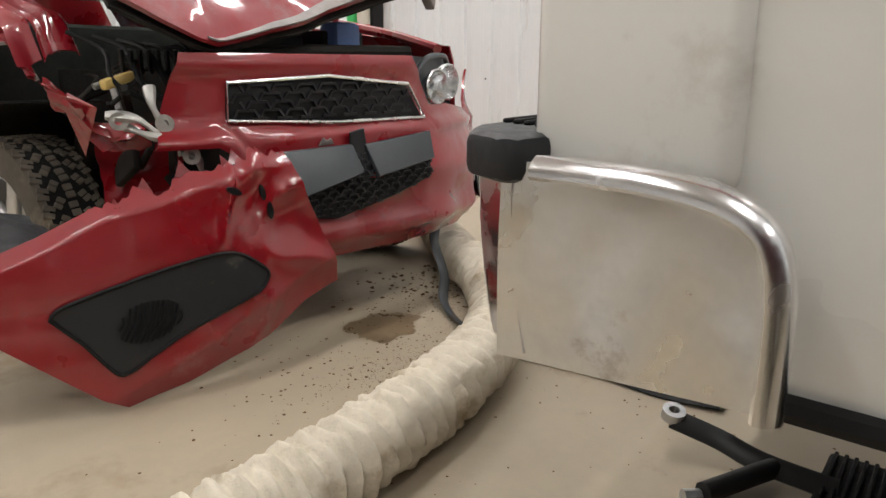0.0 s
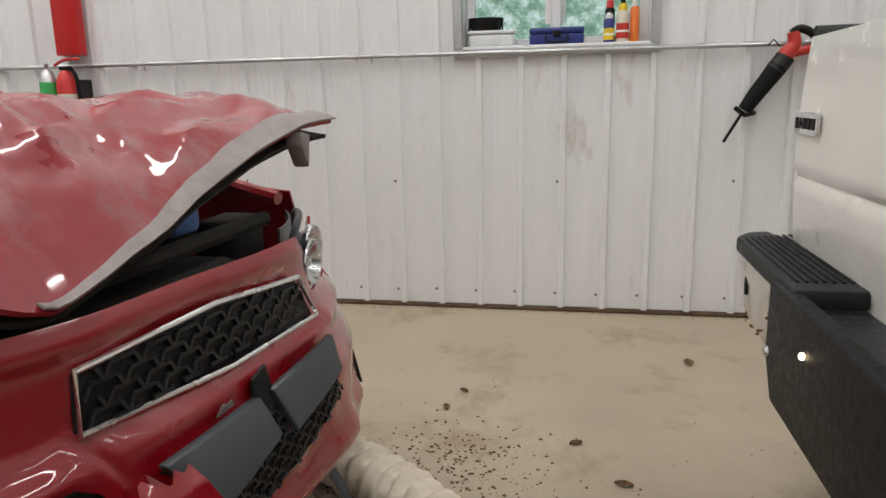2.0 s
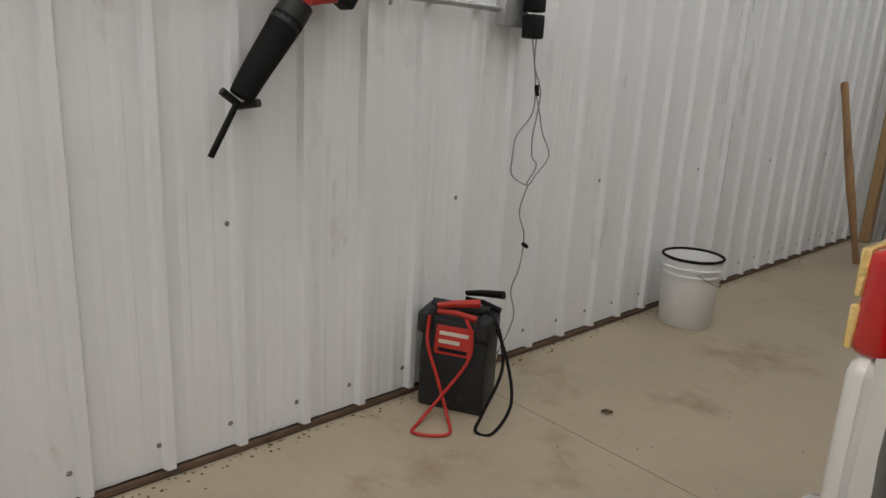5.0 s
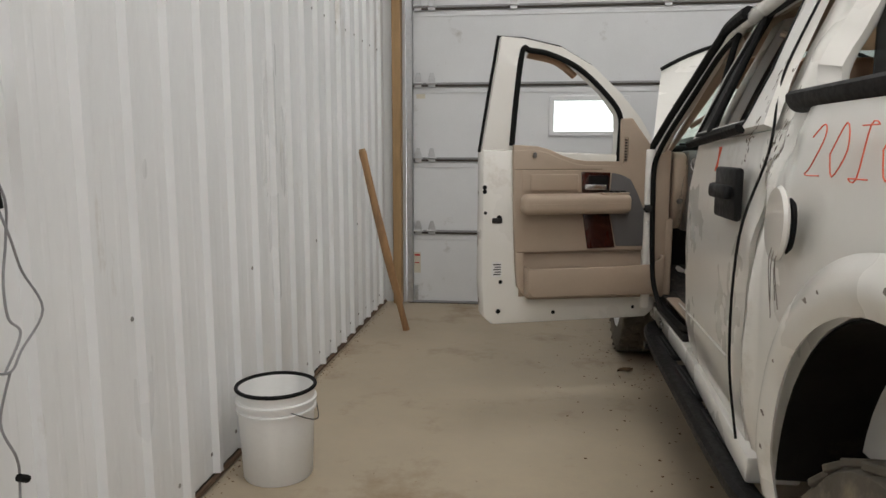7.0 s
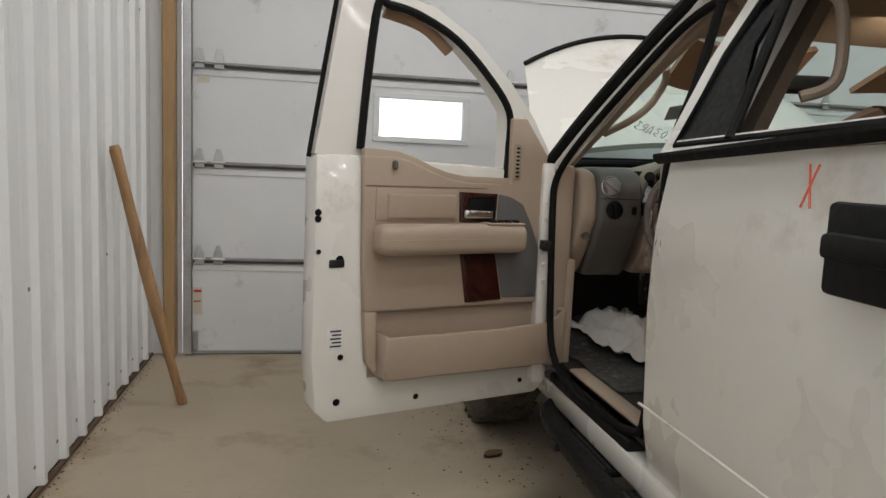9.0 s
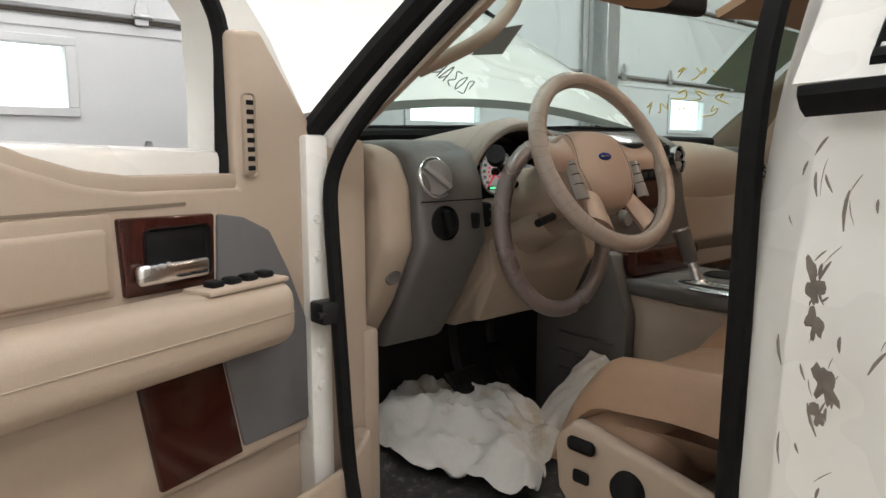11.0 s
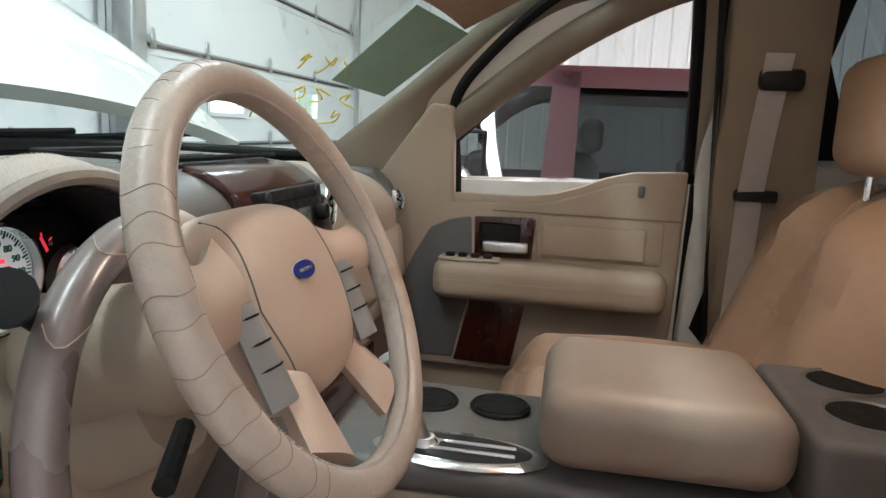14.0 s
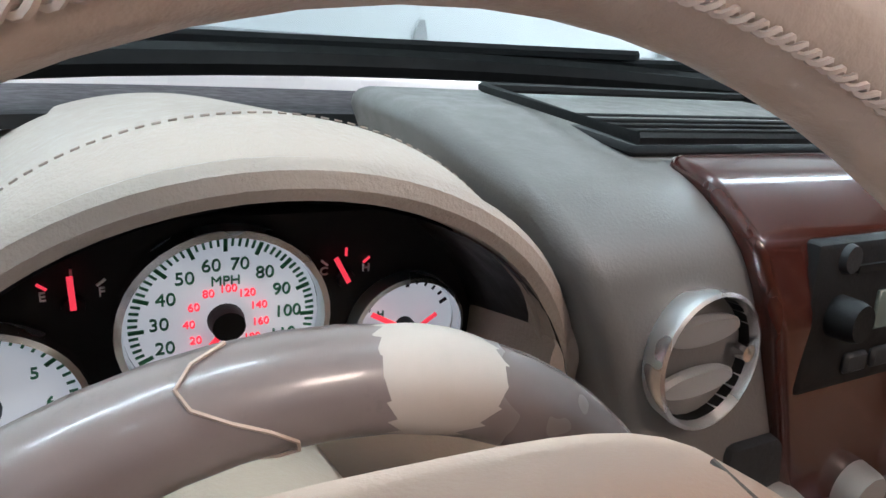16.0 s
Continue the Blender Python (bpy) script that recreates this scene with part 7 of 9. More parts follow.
def honeycomb(poly, w, h, out, parent, r=0.0032):
    bm = bmesh.new()
    xs, zs = [p[0] for p in poly], [p[1] for p in poly]
    row = 0
    z = min(zs)
    while z < max(zs):
        x = min(xs) + (w / 2 if row % 2 else 0)
        while x < max(xs):
            cell = [(x - w * 0.5, z), (x - w * 0.32, z + h * 0.5), (x + w * 0.32, z + h * 0.5), (x + w * 0.5, z)]
            for a, b in zip(cell, cell[1:]):
                if inside(a, poly) and inside(b, poly):
                    tube([on_face(a[0], a[1], out), on_face(b[0], b[1], out)], r, 4, bm=bm)
            x += w
        z += h * 0.5
        row += 1
    return part("grille_mesh", bm, M_GRILLE_BAR, parent)


honeycomb(G, 0.080, 0.048, 0.014, gr, 0.0055)
LG = [(0.30, 0.585), (0.245, 0.545), (0.20, 0.40), (0.10, 0.385), (-0.12, 0.425), (-0.31, 0.475), (-0.335, 0.60), (-0.05, 0.575)]
lg = part("lower_grille", face_panel(LG, 0.016, 0.022), M_MESH, fa, "black lower honeycomb grille")
honeycomb(LG, 0.050, 0.034, 0.026, lg, 0.0034)
part("plate_panel", face_panel([(0.30, 0.60), (0.02, 0.605), (0.0, 0.52), (0.225, 0.47)], 0.022, 0.045), M_PLATE_GREY, fa, "grey plate mount")
part("plate_panel", face_panel([(-0.035, 0.60), (-0.325, 0.625), (-0.325, 0.535), (-0.055, 0.50)], 0.02, 0.040), M_PLATE_GREY, fa, "grey plate mount")
part("white_chip", face_panel([(0.13, 0.605), (0.07, 0.608), (0.085, 0.628), (0.10, 0.622), (0.115, 0.632)], 0.013, 0.018), M_GREY_BARE, fa)
part("gap_strip", face_panel([(0.015, 0.64), (-0.05, 0.65), (-0.045, 0.50), (0.005, 0.48)], 0.010, 0.016), M_MESH, fa)
part("fog_bezel", face_panel([(-0.70, 0.33), (-0.70, 0.44), (-0.80, 0.53), (-0.835, 0.50), (-0.83, 0.36), (-0.78, 0.32)], 0.002, 0.012), M_GREY_PLASTIC, fa)
part("inner_duct", box(*sorted((rc(0.36, 0, 0).x, rc(-0.1, 0, 0).x)), -1.90, -1.82, 0.52, 0.68, 0.01), M_DARK_BAY, car)

# headlamp on the whole side
LA = ((-0.605, -0.245, 0.780, 0.92), (-0.490, -0.185, 0.765, 0.86))
hl = None
for lx_, ly_, z_, k_ in LA:
    m_ = aim(rc(lx_, ly_, z_), (CR * -0.16 + CH).normalized())
    ob_ = part("headlamp" if hl is None else "low_beam", lathe([(0, -0.06 * k_), (0.045 * k_, -0.05 * k_), (0.066 * k_, 0.0), (0.071 * k_, 0.008), (0.076 * k_, 0.004), (0.074 * k_, -0.01)], 36, m_), M_CHROME, car if hl is None else hl, "round twin headlamp in grey bezel" if hl is None else "")
    hl = hl or ob_
    part("bulb_shield", lathe([(0, 0.0), (0.014 * k_, -0.004), (0.016 * k_, -0.03), (0.012 * k_, -0.045)], 16, m_), M_CHROME, hl)
    part("lens", lathe([(0, 0.022), (0.05 * k_, 0.016), (0.073 * k_, 0.008)], 28, m_), M_CLEAR_LENS, hl)
part("lamp_panel", grid(lambda u, v: rc(-0.39 - 0.36 * u, front_ly(-0.39 - 0.36 * u, 0.78) - 0.075 - 0.03 * u, 0.70 + 0.175 * v - 0.01 * u), 12, 4, 0.006), M_PLATE_GREY, hl, "dark grey lamp bezel")
part("lamp_bezel", tube(smooth_path([rc(-0.38, -0.19, 0.80), rc(-0.46, -0.21, 0.865), rc(-0.60, -0.28, 0.878), rc(-0.71, -0.36, 0.86), rc(-0.73, -0.37, 0.76), rc(-0.65, -0.29, 0.70)], 5), 0.011, 8), M_PLATE_GREY, hl)
part("lamp_shell", box(-1.24, -1.05, -2.12, -1.98, 0.70, 0.88, 0.03, 3), M_DARK_BAY, hl)

# torn half of the bumper, dropped to the floor
TOP = [(0, 0.30, 0.615), (0.12, 0.40, 0.607), (0.25, 0.50, 0.588), (0.42, 0.66, 0.542), (0.55, 0.777, 0.522), (0.75, 0.923, 0.458), (0.87, 1.004, 0.428), (1.0, 1.138, 0.335)]
BOT = [(0, 0.13, 0.20), (0.12, 0.257, 0.165), (0.25, 0.379, 0.085), (0.45, 0.62, 0.022), (0.60, 0.785, 0.004), (0.68, 0.85, 0.05), (0.82, 0.985, 0.175), (1.0, 1.136, 0.318)]
FOLD = [(0.10, 0.33), (0.25, 0.272), (0.42, 0.20), (0.62, 0.115), (0.79, 0.05), (1.2, -0.05)]


def torn_ly(lx, z):
    """How far the torn skin stands out: folded under at the foot, rolled back along the top."""
    t = max(0, (lx - 0.25) / 0.9)
    zt = lerp_table([(b, c) for a, b, c in TOP], lx)
    dent = -0.035 * math.exp(-((lx - 0.40) / 0.07) ** 2 - ((z - 0.47) / 0.09) ** 2)
    rip = 0.016 * math.exp(-((lx - 0.50 + 0.25 * (z - 0.45)) / 0.014) ** 2) * max(0, min(1, (z - 0.36) / 0.08))
    buckle = 0.05 * (0.28 - abs(noise.noise(Vector((lx * 5.0, z * 5.5 + lx * 2, 3))))) * max(0, min(1, (0.62 - lx) / 0.2))
    return 0.045 - 0.13 * t ** 2 + 0.05 * (1 - z / 0.55) - 0.55 * max(0, lerp_table(FOLD, lx) - z) - 0.7 * max(0, z - zt + 0.035) + dent + rip + buckle + 0.004 * noise.noise(Vector((lx * 9, z * 9, 1)))


def torn(u, v):
    tl, tz = lerp_table([(a, b) for a, b, c in TOP], u), lerp_table([(a, c) for a, b, c in TOP], u)
    bl, bz = lerp_table([(a, b) for a, b, c in BOT], u), lerp_table([(a, c) for a, b, c in BOT], u)
    if v > 0.97 and u < 0.6:
        tz += 0.022 * noise.noise(Vector((u * 14, 0, 4))) + 0.018 * noise.noise(Vector((u * 40, 0, 4)))
    lx, z = bl + (tl - bl) * v, max(bz + (tz - bz) * v, 0.004)
    return rc(lx, torn_ly(lx, z), z)


def torn_shell(u, w):
    """Outer face up to the torn edge, then back down behind it."""
    p = torn(u, 2 * w if w < 0.5 else 2 - 2 * w)
    return p if w <= 0.5 else p - CH * 0.007


tb = part("torn_bumper", grid(torn_shell, 110, 120), M_RED_CAR, car, "torn red bumper end hanging to the floor", smooth=38)


def torn_at(lx, z, out):
    return rc(lx, torn_ly(lx, z) + out, z)


FOG = [(p.x, p.y) for p in smooth_path([(0.93, 0.272, 0), (0.89, 0.298, 0), (0.72, 0.338, 0), (0.56, 0.365, 0), (0.49, 0.362, 0), (0.435, 0.330, 0), (0.40, 0.285, 0), (0.46, 0.238, 0), (0.62, 0.185, 0), (0.72, 0.14, 0), (0.785, 0.107, 0), (0.815, 0.118, 0), (0.87, 0.20, 0)], 4)]


def torn_panel(pts, o0, o1, rows=14, cols=26):
    """A slab on the torn skin, cut to an outline in (lx, z)."""
    bm = bmesh.new()
    bm.faces.new([bm.verts.new((a, 0, b)) for a, b in pts])
    for k in range(1, cols):
        bmesh.ops.bisect_plane(bm, geom=bm.verts[:] + bm.edges[:] + bm.faces[:], plane_co=(0.35 + 0.6 * k / cols, 0, 0), plane_no=(1, 0, 0), dist=1e-5)
    for k in range(1, rows):
        bmesh.ops.bisect_plane(bm, geom=bm.verts[:] + bm.edges[:] + bm.faces[:], plane_co=(0, 0, 0.08 + 0.3 * k / rows), plane_no=(0, 0, 1), dist=1e-5)
    for v in bm.verts:
        v.co = torn_at(v.co.x, v.co.z, o1)
    bm.normal_update()
    for f in bm.faces:
        if f.normal.dot(CH) < 0:
            f.normal_flip()
    bmesh.ops.solidify(bm, geom=bm.faces[:], thickness=o1 - o0)
    return bm


fg = part("fog_insert", torn_panel(FOG, 0.002, 0.008), M_GREY_PLASTIC, tb, "dark grey fog lamp blank", smooth=60)
part("fog_lip", tube([torn_at(a, b, 0.008) for a, b in FOG], 0.0055, 6, closed=True), M_BLACK_PLASTIC, fg)
for k in range(12):
    t = k / 11
    a, b = 0.785 - 0.135 * t, 0.232 - 0.01 * t
    h_ = 0.016 + 0.034 * math.sqrt(max(0, 1 - (2 * t - 1) ** 2))
    part("louvre", tube([torn_at(a + 0.5 * h_, b - h_, 0.013), torn_at(a - 0.004, b, 0.016), torn_at(a - 0.35 * h_, b + h_, 0.013)], 0.0032, 6), M_BLACK_PLASTIC, fg)
random.seed(21)
for u in (0.08, 0.17, 0.21, 0.33, 0.44, 0.52):
    p = Vector(torn(u, 1.0))
    s = 0.010 + 0.014 * random.random()
    sh = bmesh.new()
    a, b, c = p + CR * -s * 1.3 - Vector((0, 0, 0.01)), p + CR * s * 1.3 - Vector((0, 0, 0.01)), p + Vector((0, 0, s * 1.5)) + CR * (random.random() - 0.5) * 2 * s + CH * -0.025
    sh.faces.new([sh.verts.new(q) for q in (a, b, c)])
    bmesh.ops.solidify(sh, geom=sh.faces[:], thickness=0.004)
    part("torn_shard", sh, M_RED_CAR, tb, smooth=None)
for lx_, z_ in ((0.375, 0.505), (0.475, 0.525), (0.36, 0.455)):
    part("tear_hole", lathe([(0, 0.003), (0.014, 0.003), (0.016, 0.0)], 9, aim(torn_at(lx_, z_, 0.004), CH) @ Matrix.Rotation(lx_ * 9, 4, "Z") @ Matrix.Diagonal((0.6, 1.6, 1, 1))), M_MESH, tb)

# crushed right front: bay, brackets, inner fender
bay = part("engine_bay", box(-0.60, 0.05, -1.12, -0.30, 0.35, 0.82, 0.03, 2, m=Matrix.Translation((-0.32, -1.6, 0.0))), M_DARK_BAY, car, "dark crushed engine bay")
part("slam_panel", tube([rc(0.40, -0.30, 0.86), rc(0.0, -0.26, 0.885), rc(-0.45, -0.30, 0.89)], 0.022, 8), M_DARK_BAY, bay)
part("battery", box(-0.98, -0.78, -2.25, -2.05, 0.82, 0.96, 0.01), M_BLACK_PLASTIC, bay)
part("air_box", box(-0.72, -0.42, -2.35, -2.08, 0.82, 0.95, 0.02), M_BLACK_PLASTIC, bay)
part("reservoir", box(-0.92, -0.80, -2.10, -2.0, 0.88, 0.99, 0.02), mat("blue_cap_plastic", (0.12, 0.22, 0.5), 0.4), bay)
random.seed(33)
for k in range(24):
    x, y, z = 0.36 + 0.34 * random.random(), -0.22 - 0.40 * random.random(), 0.48 + 0.38 * random.random()
    d = Vector((random.uniform(-1, 1), random.uniform(-1, 1), random.uniform(-0.7, 0.7))) * 0.11
    p = rc(x, y, z)
    kind = random.random()
    m_ = M_DARK_BAY if kind < 0.55 else (M_CAST if kind < 0.64 else (M_BLACK_PLASTIC if kind < 0.9 else M_RED_CAR))
    mid = p + d * 0.5 + Vector((random.uniform(-1, 1), random.uniform(-1, 1), random.uniform(-1, 1))) * 0.05
    part("broken_bracket" if kind > 0.55 else "cut_hose", tube(smooth_path([p, mid, p + d], 4), 0.005 + 0.012 * random.random(), 7, flat=0.4 + 0.6 * random.random()), m_, bay)
for k in range(5):
    x, y, z = 0.34 + 0.36 * random.random(), -0.22 - 0.40 * random.random(), 0.50 + 0.34 * random.random()
    s = 0.03 + 0.05 * random.random()
    part("broken_bracket", box(-s, s, -s * 0.2, s * 0.2, -s * 0.7, s * 0.7, 0.006, 2, m=Matrix.Translation(rc(x, y, z)) @ pose(0, 0, 0, random.uniform(-50, 50), random.uniform(-50, 50), random.uniform(0, 180))), random.choice((M_DARK_BAY, M_DARK_BAY, M_CAST, M_BLACK_PLASTIC)), bay)
for k, pts_ in enumerate(([(0.685, -0.20, 0.715), (0.62, -0.17, 0.705), (0.57, -0.16, 0.665), (0.535, -0.17, 0.63)], [(0.565, -0.20, 0.785), (0.572, -0.17, 0.735), (0.55, -0.16, 0.68), (0.52, -0.18, 0.62)], [(0.64, -0.19, 0.685), (0.59, -0.16, 0.66), (0.53, -0.16, 0.655)], [(0.52, -0.15, 0.61), (0.47, -0.15, 0.59), (0.455, -0.16, 0.54)])):
    part("frame_horn", tube(smooth_path([rc(*p) for p in pts_], 5), lambda t: 0.013 + 0.005 * math.sin(9 * t + k), 8, flat=0.7), M_CAST, bay, "bent cast bracket")
for a, b, c in ((0.66, -0.18, 0.70), (0.55, -0.155, 0.69), (0.49, -0.14, 0.60)):
    part("bracket_eye", lathe([(0.010, -0.006), (0.024, -0.006), (0.024, 0.006), (0.010, 0.006), (0.010, -0.006)], 16, aim(rc(a, b, c), CH + CR * 0.3)), M_CAST, bay)
for k in range(9):
    part("cooler_fin", box(-0.005, 0.005, -0.01, 0.01, -0.035, 0.035, 0.002, 1, m=Matrix.Translation(rc(0.36 + 0.026 * k, -0.36, 0.85)) @ pose(0, 0, 0, -12, 6, -8)), M_BLACK_PLASTIC, bay)
for k in range(5):
    part("cut_hose", tube(smooth_path([rc(0.66 - 0.07 * k, -0.50, 0.93 - 0.01 * k), rc(0.60 - 0.06 * k, -0.40, 0.88), rc(0.62 - 0.08 * k, -0.30, 0.80 - 0.015 * k), rc(0.54 - 0.05 * k, -0.26, 0.74)], 5), 0.007 + 0.002 * (k % 3), 8), M_BLACK_PLASTIC, bay)
part("amber_lamp", box(-0.06, 0.06, -0.012, 0.012, -0.015, 0.015, 0.008, 2, m=Matrix.Translation(rc(0.60, -0.32, 0.80)) @ pose(0, 0, 0, 0, 12, 20)), M_AMBER, bay)


def crumple(f, amp, seed):
    def g(u, v):
        p = Vector(f(u, v))
        n = noise.noise_vector(Vector((u * 3.5, v * 3.5, seed)))
        n2 = noise.noise_vector(Vector((u * 8, v * 8, seed + 2)))
        return p + n * amp + n2 * amp * 0.4
    return g


WLX, WLY = 0.735, -0.81


def table3(t, u):
    return [lerp_table([(q[0], q[j]) for q in t], u) for j in (1, 2, 3)]


INA = [(0, 0.76, -0.44, 0.81), (0.5, 0.70, -0.36, 0.71), (1, 0.585, -0.26, 0.675)]
INB = [(0, 0.735, -0.43, 0.72), (0.5, 0.66, -0.34, 0.64), (1, 0.55, -0.25, 0.61)]


def inner_fold(u, v):
    a, b = table3(INA, u), table3(INB, u)
    return rc(*[p + (q - p) * v for p, q in zip(a, b)]) + CH * 0.03 * (0.5 - abs(v - 0.4)) + Vector((0, 0, 0.018 * math.sin(u * 7)))


part("inner_fender", grid(crumple(inner_fold, 0.016, 3), 30, 12, 0.004), M_RED_CAR, car, "torn red inner fender", smooth=35)
part("inner_fender", grid(crumple(lambda u, v: rc(0.64 - 0.24 * u, -0.44 + 0.06 * u, 0.40 + 0.24 * v), 0.012, 13), 20, 14, 0.004), M_RED_CAR, car, smooth=35)
part("apron", grid(lambda u, v: rc(0.44, -0.35 - 1.0 * u, 0.22 + 0.6 * v), 4, 4, 0.01), M_DARK_BAY, car)


FT = [(0, -1.45, 0.83, 1.12), (0.35, -1.05, 0.80, 1.07), (0.75, -0.70, 0.80, 1.02), (0.85, -0.64, 0.77, 0.985), (0.93, -0.57, 0.74, 0.955), (1.0, -0.50, 0.735, 0.85)]
FB = [(0, -1.45, 0.87, 0.30), (0.14, -1.22, 0.885, 0.55), (0.35, -1.05, 0.91, 0.745), (0.55, -0.86, 0.94, 0.79), (0.75, -0.70, 0.955, 0.795), (0.85, -0.61, 0.86, 0.89), (0.93, -0.555, 0.775, 0.905), (1.0, -0.49, 0.745, 0.80)]


def fender_r(u, v):
    a, b = table3(FT, u), table3(FB, u)
    bulge = 0.05 * math.sin(math.pi * v) - 0.03 * math.exp(-((v - 0.55) / 0.12) ** 2)
    return rc(a[1] + (b[1] - a[1]) * v + bulge, a[0] + (b[0] - a[0]) * v, a[2] + (b[2] - a[2]) * v)


def fender_top(u, v):
    a = table3(FT, u)
    return rc(a[1] - 0.10 * (1 - v), a[0], a[2] + 0.02 * math.sin(math.pi * v) + 0.015 * (1 - v))


part("front_fender", grid(crumple(fender_r, 0.016, 7), 60, 24, 0.005), M_RED_DUSTY, car, "crumpled red front fender", smooth=45)
part("fender_lip", tube([Vector(crumple(fender_r, 0.016, 7)(0.3 + 0.7 * k / 40, 1.0)) for k in range(41)], 0.007, 6), M_GREY_BARE, car, "scraped grey wheel-arch lip")
part("fender_top", grid(crumple(fender_top, 0.014, 17), 50, 12, 0.005), M_RED_DUSTY, car, smooth=30)
part("arch_liner", grid(lambda u, v: rc(0.50 + 0.34 * v, WLY + 0.365 * math.cos(math.pi * (0.45 + 0.55 * u)), 0.33 + 0.40 * math.sin(math.pi * (0.45 + 0.55 * u))), 20, 3, 0.006), M_DARK_BAY, car)
part("loose_liner", grid(crumple(lambda u, v: rc(0.85 + 0.36 * u, -0.38 + 0.29 * v, 0.45 + 0.03 * math.sin(4 * u) - 0.07 * v - 0.25 * max(0, v - 0.8)), 0.02, 23), 24, 16, 0.008), M_GREY_PLASTIC, car, "grey splash shield hanging loose", smooth=30)



def car_wheel(lx, ly, side, steer=0.0):
    p = rc(lx, ly, 0.312)
    ax = (Matrix.Rotation(radians(steer), 4, 'Z') @ (CR * side)).normalized()
    m = aim(p, ax)
    w = part("wheel", lathe([(0.195, -0.095), (0.25, -0.102), (0.292, -0.092), (0.303, -0.075), (0.303, 0.075), (0.292, 0.092), (0.25, 0.102), (0.195, 0.095)], 44, m), M_TYRE, car, "winter tyre on a silver alloy wheel")
    rim = lathe([(0.197, -0.09), (0.198, 0.085), (0.188, 0.092), (0.176, 0.06), (0.17, 0.02), (0.06, 0.0), (0, 0.0)], 40, m)
    part("rim", rim, M_ALLOY, w)
    for k in range(5):
        part("wheel_spoke", box(0.03, 0.182, -0.03, 0.03, 0.055, 0.08, 0.01, 3, m=m @ Matrix.Rotation(2 * math.pi * k / 5, 4, 'Z')), M_ALLOY, w)
    part("hub_cap", lathe([(0, 0.085), (0.04, 0.084), (0.05, 0.06)], 20, m), M_ALLOY, w)
    part("tread_base", lathe([(0.296, -0.08), (0.3045, -0.072), (0.3045, 0.072), (0.296, 0.08)], 44, m), M_RUBBER, w)
    tr = bmesh.new()
    random.seed(5)
    for k in range(34):
        a = 2 * math.pi * k / 34
        for j, (o, wd, ln) in enumerate(((-0.074, 0.017, 0.021), (-0.040, 0.012, 0.019), (0.0, 0.013, 0.023), (0.040, 0.012, 0.019), (0.074, 0.017, 0.021))):
            mm = m @ Matrix.Rotation(a + (0.05, 0.115, 0.0, 0.07, 0.0)[j], 4, 'Z') @ Matrix.Translation((0.3055 - (0.006 if j in (0, 4) else 0), 0, o)) @ Matrix.Rotation((0.35, 0.6, 0.1, -0.6, -0.35)[j] + random.uniform(-0.08, 0.08), 4, 'X')
            for q in (-1, 1):
                box(-0.006, 0.005, q * ln * 0.53 - ln * 0.44, q * ln * 0.53 + ln * 0.44, -wd, wd, 0.002, 1, bm=tr, m=mm)
    part("tread", tr, M_TYRE, w)


car_wheel(WLX, WLY, 1, 9)
car_wheel(-0.69, WLY, -1, 9)
car_wheel(0.73, -3.46, 1)
car_wheel(-0.69, -3.46, -1)


# body behind the crash
def arch_low(u):
    return max(0.30, 0.33 + math.sqrt(max(0, 0.34 ** 2 - (-0.42 - u - WLY) ** 2)))


def body_half(z):
    return lerp_table([(0.2, 0.80), (0.5, 0.85), (0.85, 0.84), (1.05, 0.76), (1.45, 0.55)], z)


for side in (-1, 1):
    part("side_panel", grid(lambda u, v: rc(0.03 + side * body_half(0.22 + 0.78 * v), -1.42 - 2.55 * u, 0.22 + 0.78 * v), 20, 10, 0.012), M_RED_CAR, car)
    part("side_window", grid(lambda u, v: rc(0.03 + side * (body_half(1.0 + 0.40 * v) - 0.01), -1.62 - 2.1 * u - 0.25 * v * (1 - u), 1.0 + 0.40 * v), 8, 4, 0.005), M_GLASS_DARK, car)
    part("a_pillar", tube(smooth_path([rc(0.03 + side * 0.74, -1.10, 1.06), rc(0.03 + side * 0.66, -1.5, 1.26), rc(0.03 + side * 0.57, -1.88, 1.44)], 6), 0.03, 10), M_RED_CAR, car)
part("front_fender", grid(lambda u, v: rc(0.03 - body_half(arch_low(u) + (0.92 - arch_low(u)) * v) - 0.01, -0.42 - 1.0 * u, arch_low(u) + (0.92 + 0.10 * u - arch_low(u)) * v), 40, 10, 0.008), M_RED_CAR, car)
part("fender_rail", tube(smooth_path([rc(-0.72, -0.42, 0.905), rc(-0.75, -0.75, 0.97), rc(-0.74, -1.15, 1.03)], 5), 0.022, 8), M_RED_CAR, car)
part("roof", grid(lambda u, v: rc(0.03 + (2 * u - 1) * 0.56, -1.86 - 1.7 * v, 1.455 + 0.03 * (1 - (2 * u - 1) ** 2) - 0.06 * v ** 3), 10, 8, 0.015), M_RED_CAR, car)
part("windscreen", grid(lambda u, v: rc(0.03 + (2 * u - 1) * (0.72 - 0.15 * v), -1.05 - 0.82 * v - 0.08 * (2 * u - 1) ** 2 * (1 - v), 1.06 + 0.40 * v), 10, 6, 0.005), glass("smashed_screen", (0.75, 0.82, 0.80), 0.08), car, "dusty windscreen")
# solid near-black block stands in for the shaded cabin interior
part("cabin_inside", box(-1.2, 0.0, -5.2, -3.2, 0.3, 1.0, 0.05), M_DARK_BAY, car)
part("tail", grid(lambda u, v: rc(0.03 + (2 * u - 1) * body_half(0.25 + 1.15 * v), -3.98 + 0.35 * max(0, v - 0.6) * 1.2, 0.25 + 1.15 * v), 10, 10, 0.012), M_RED_CAR, car)
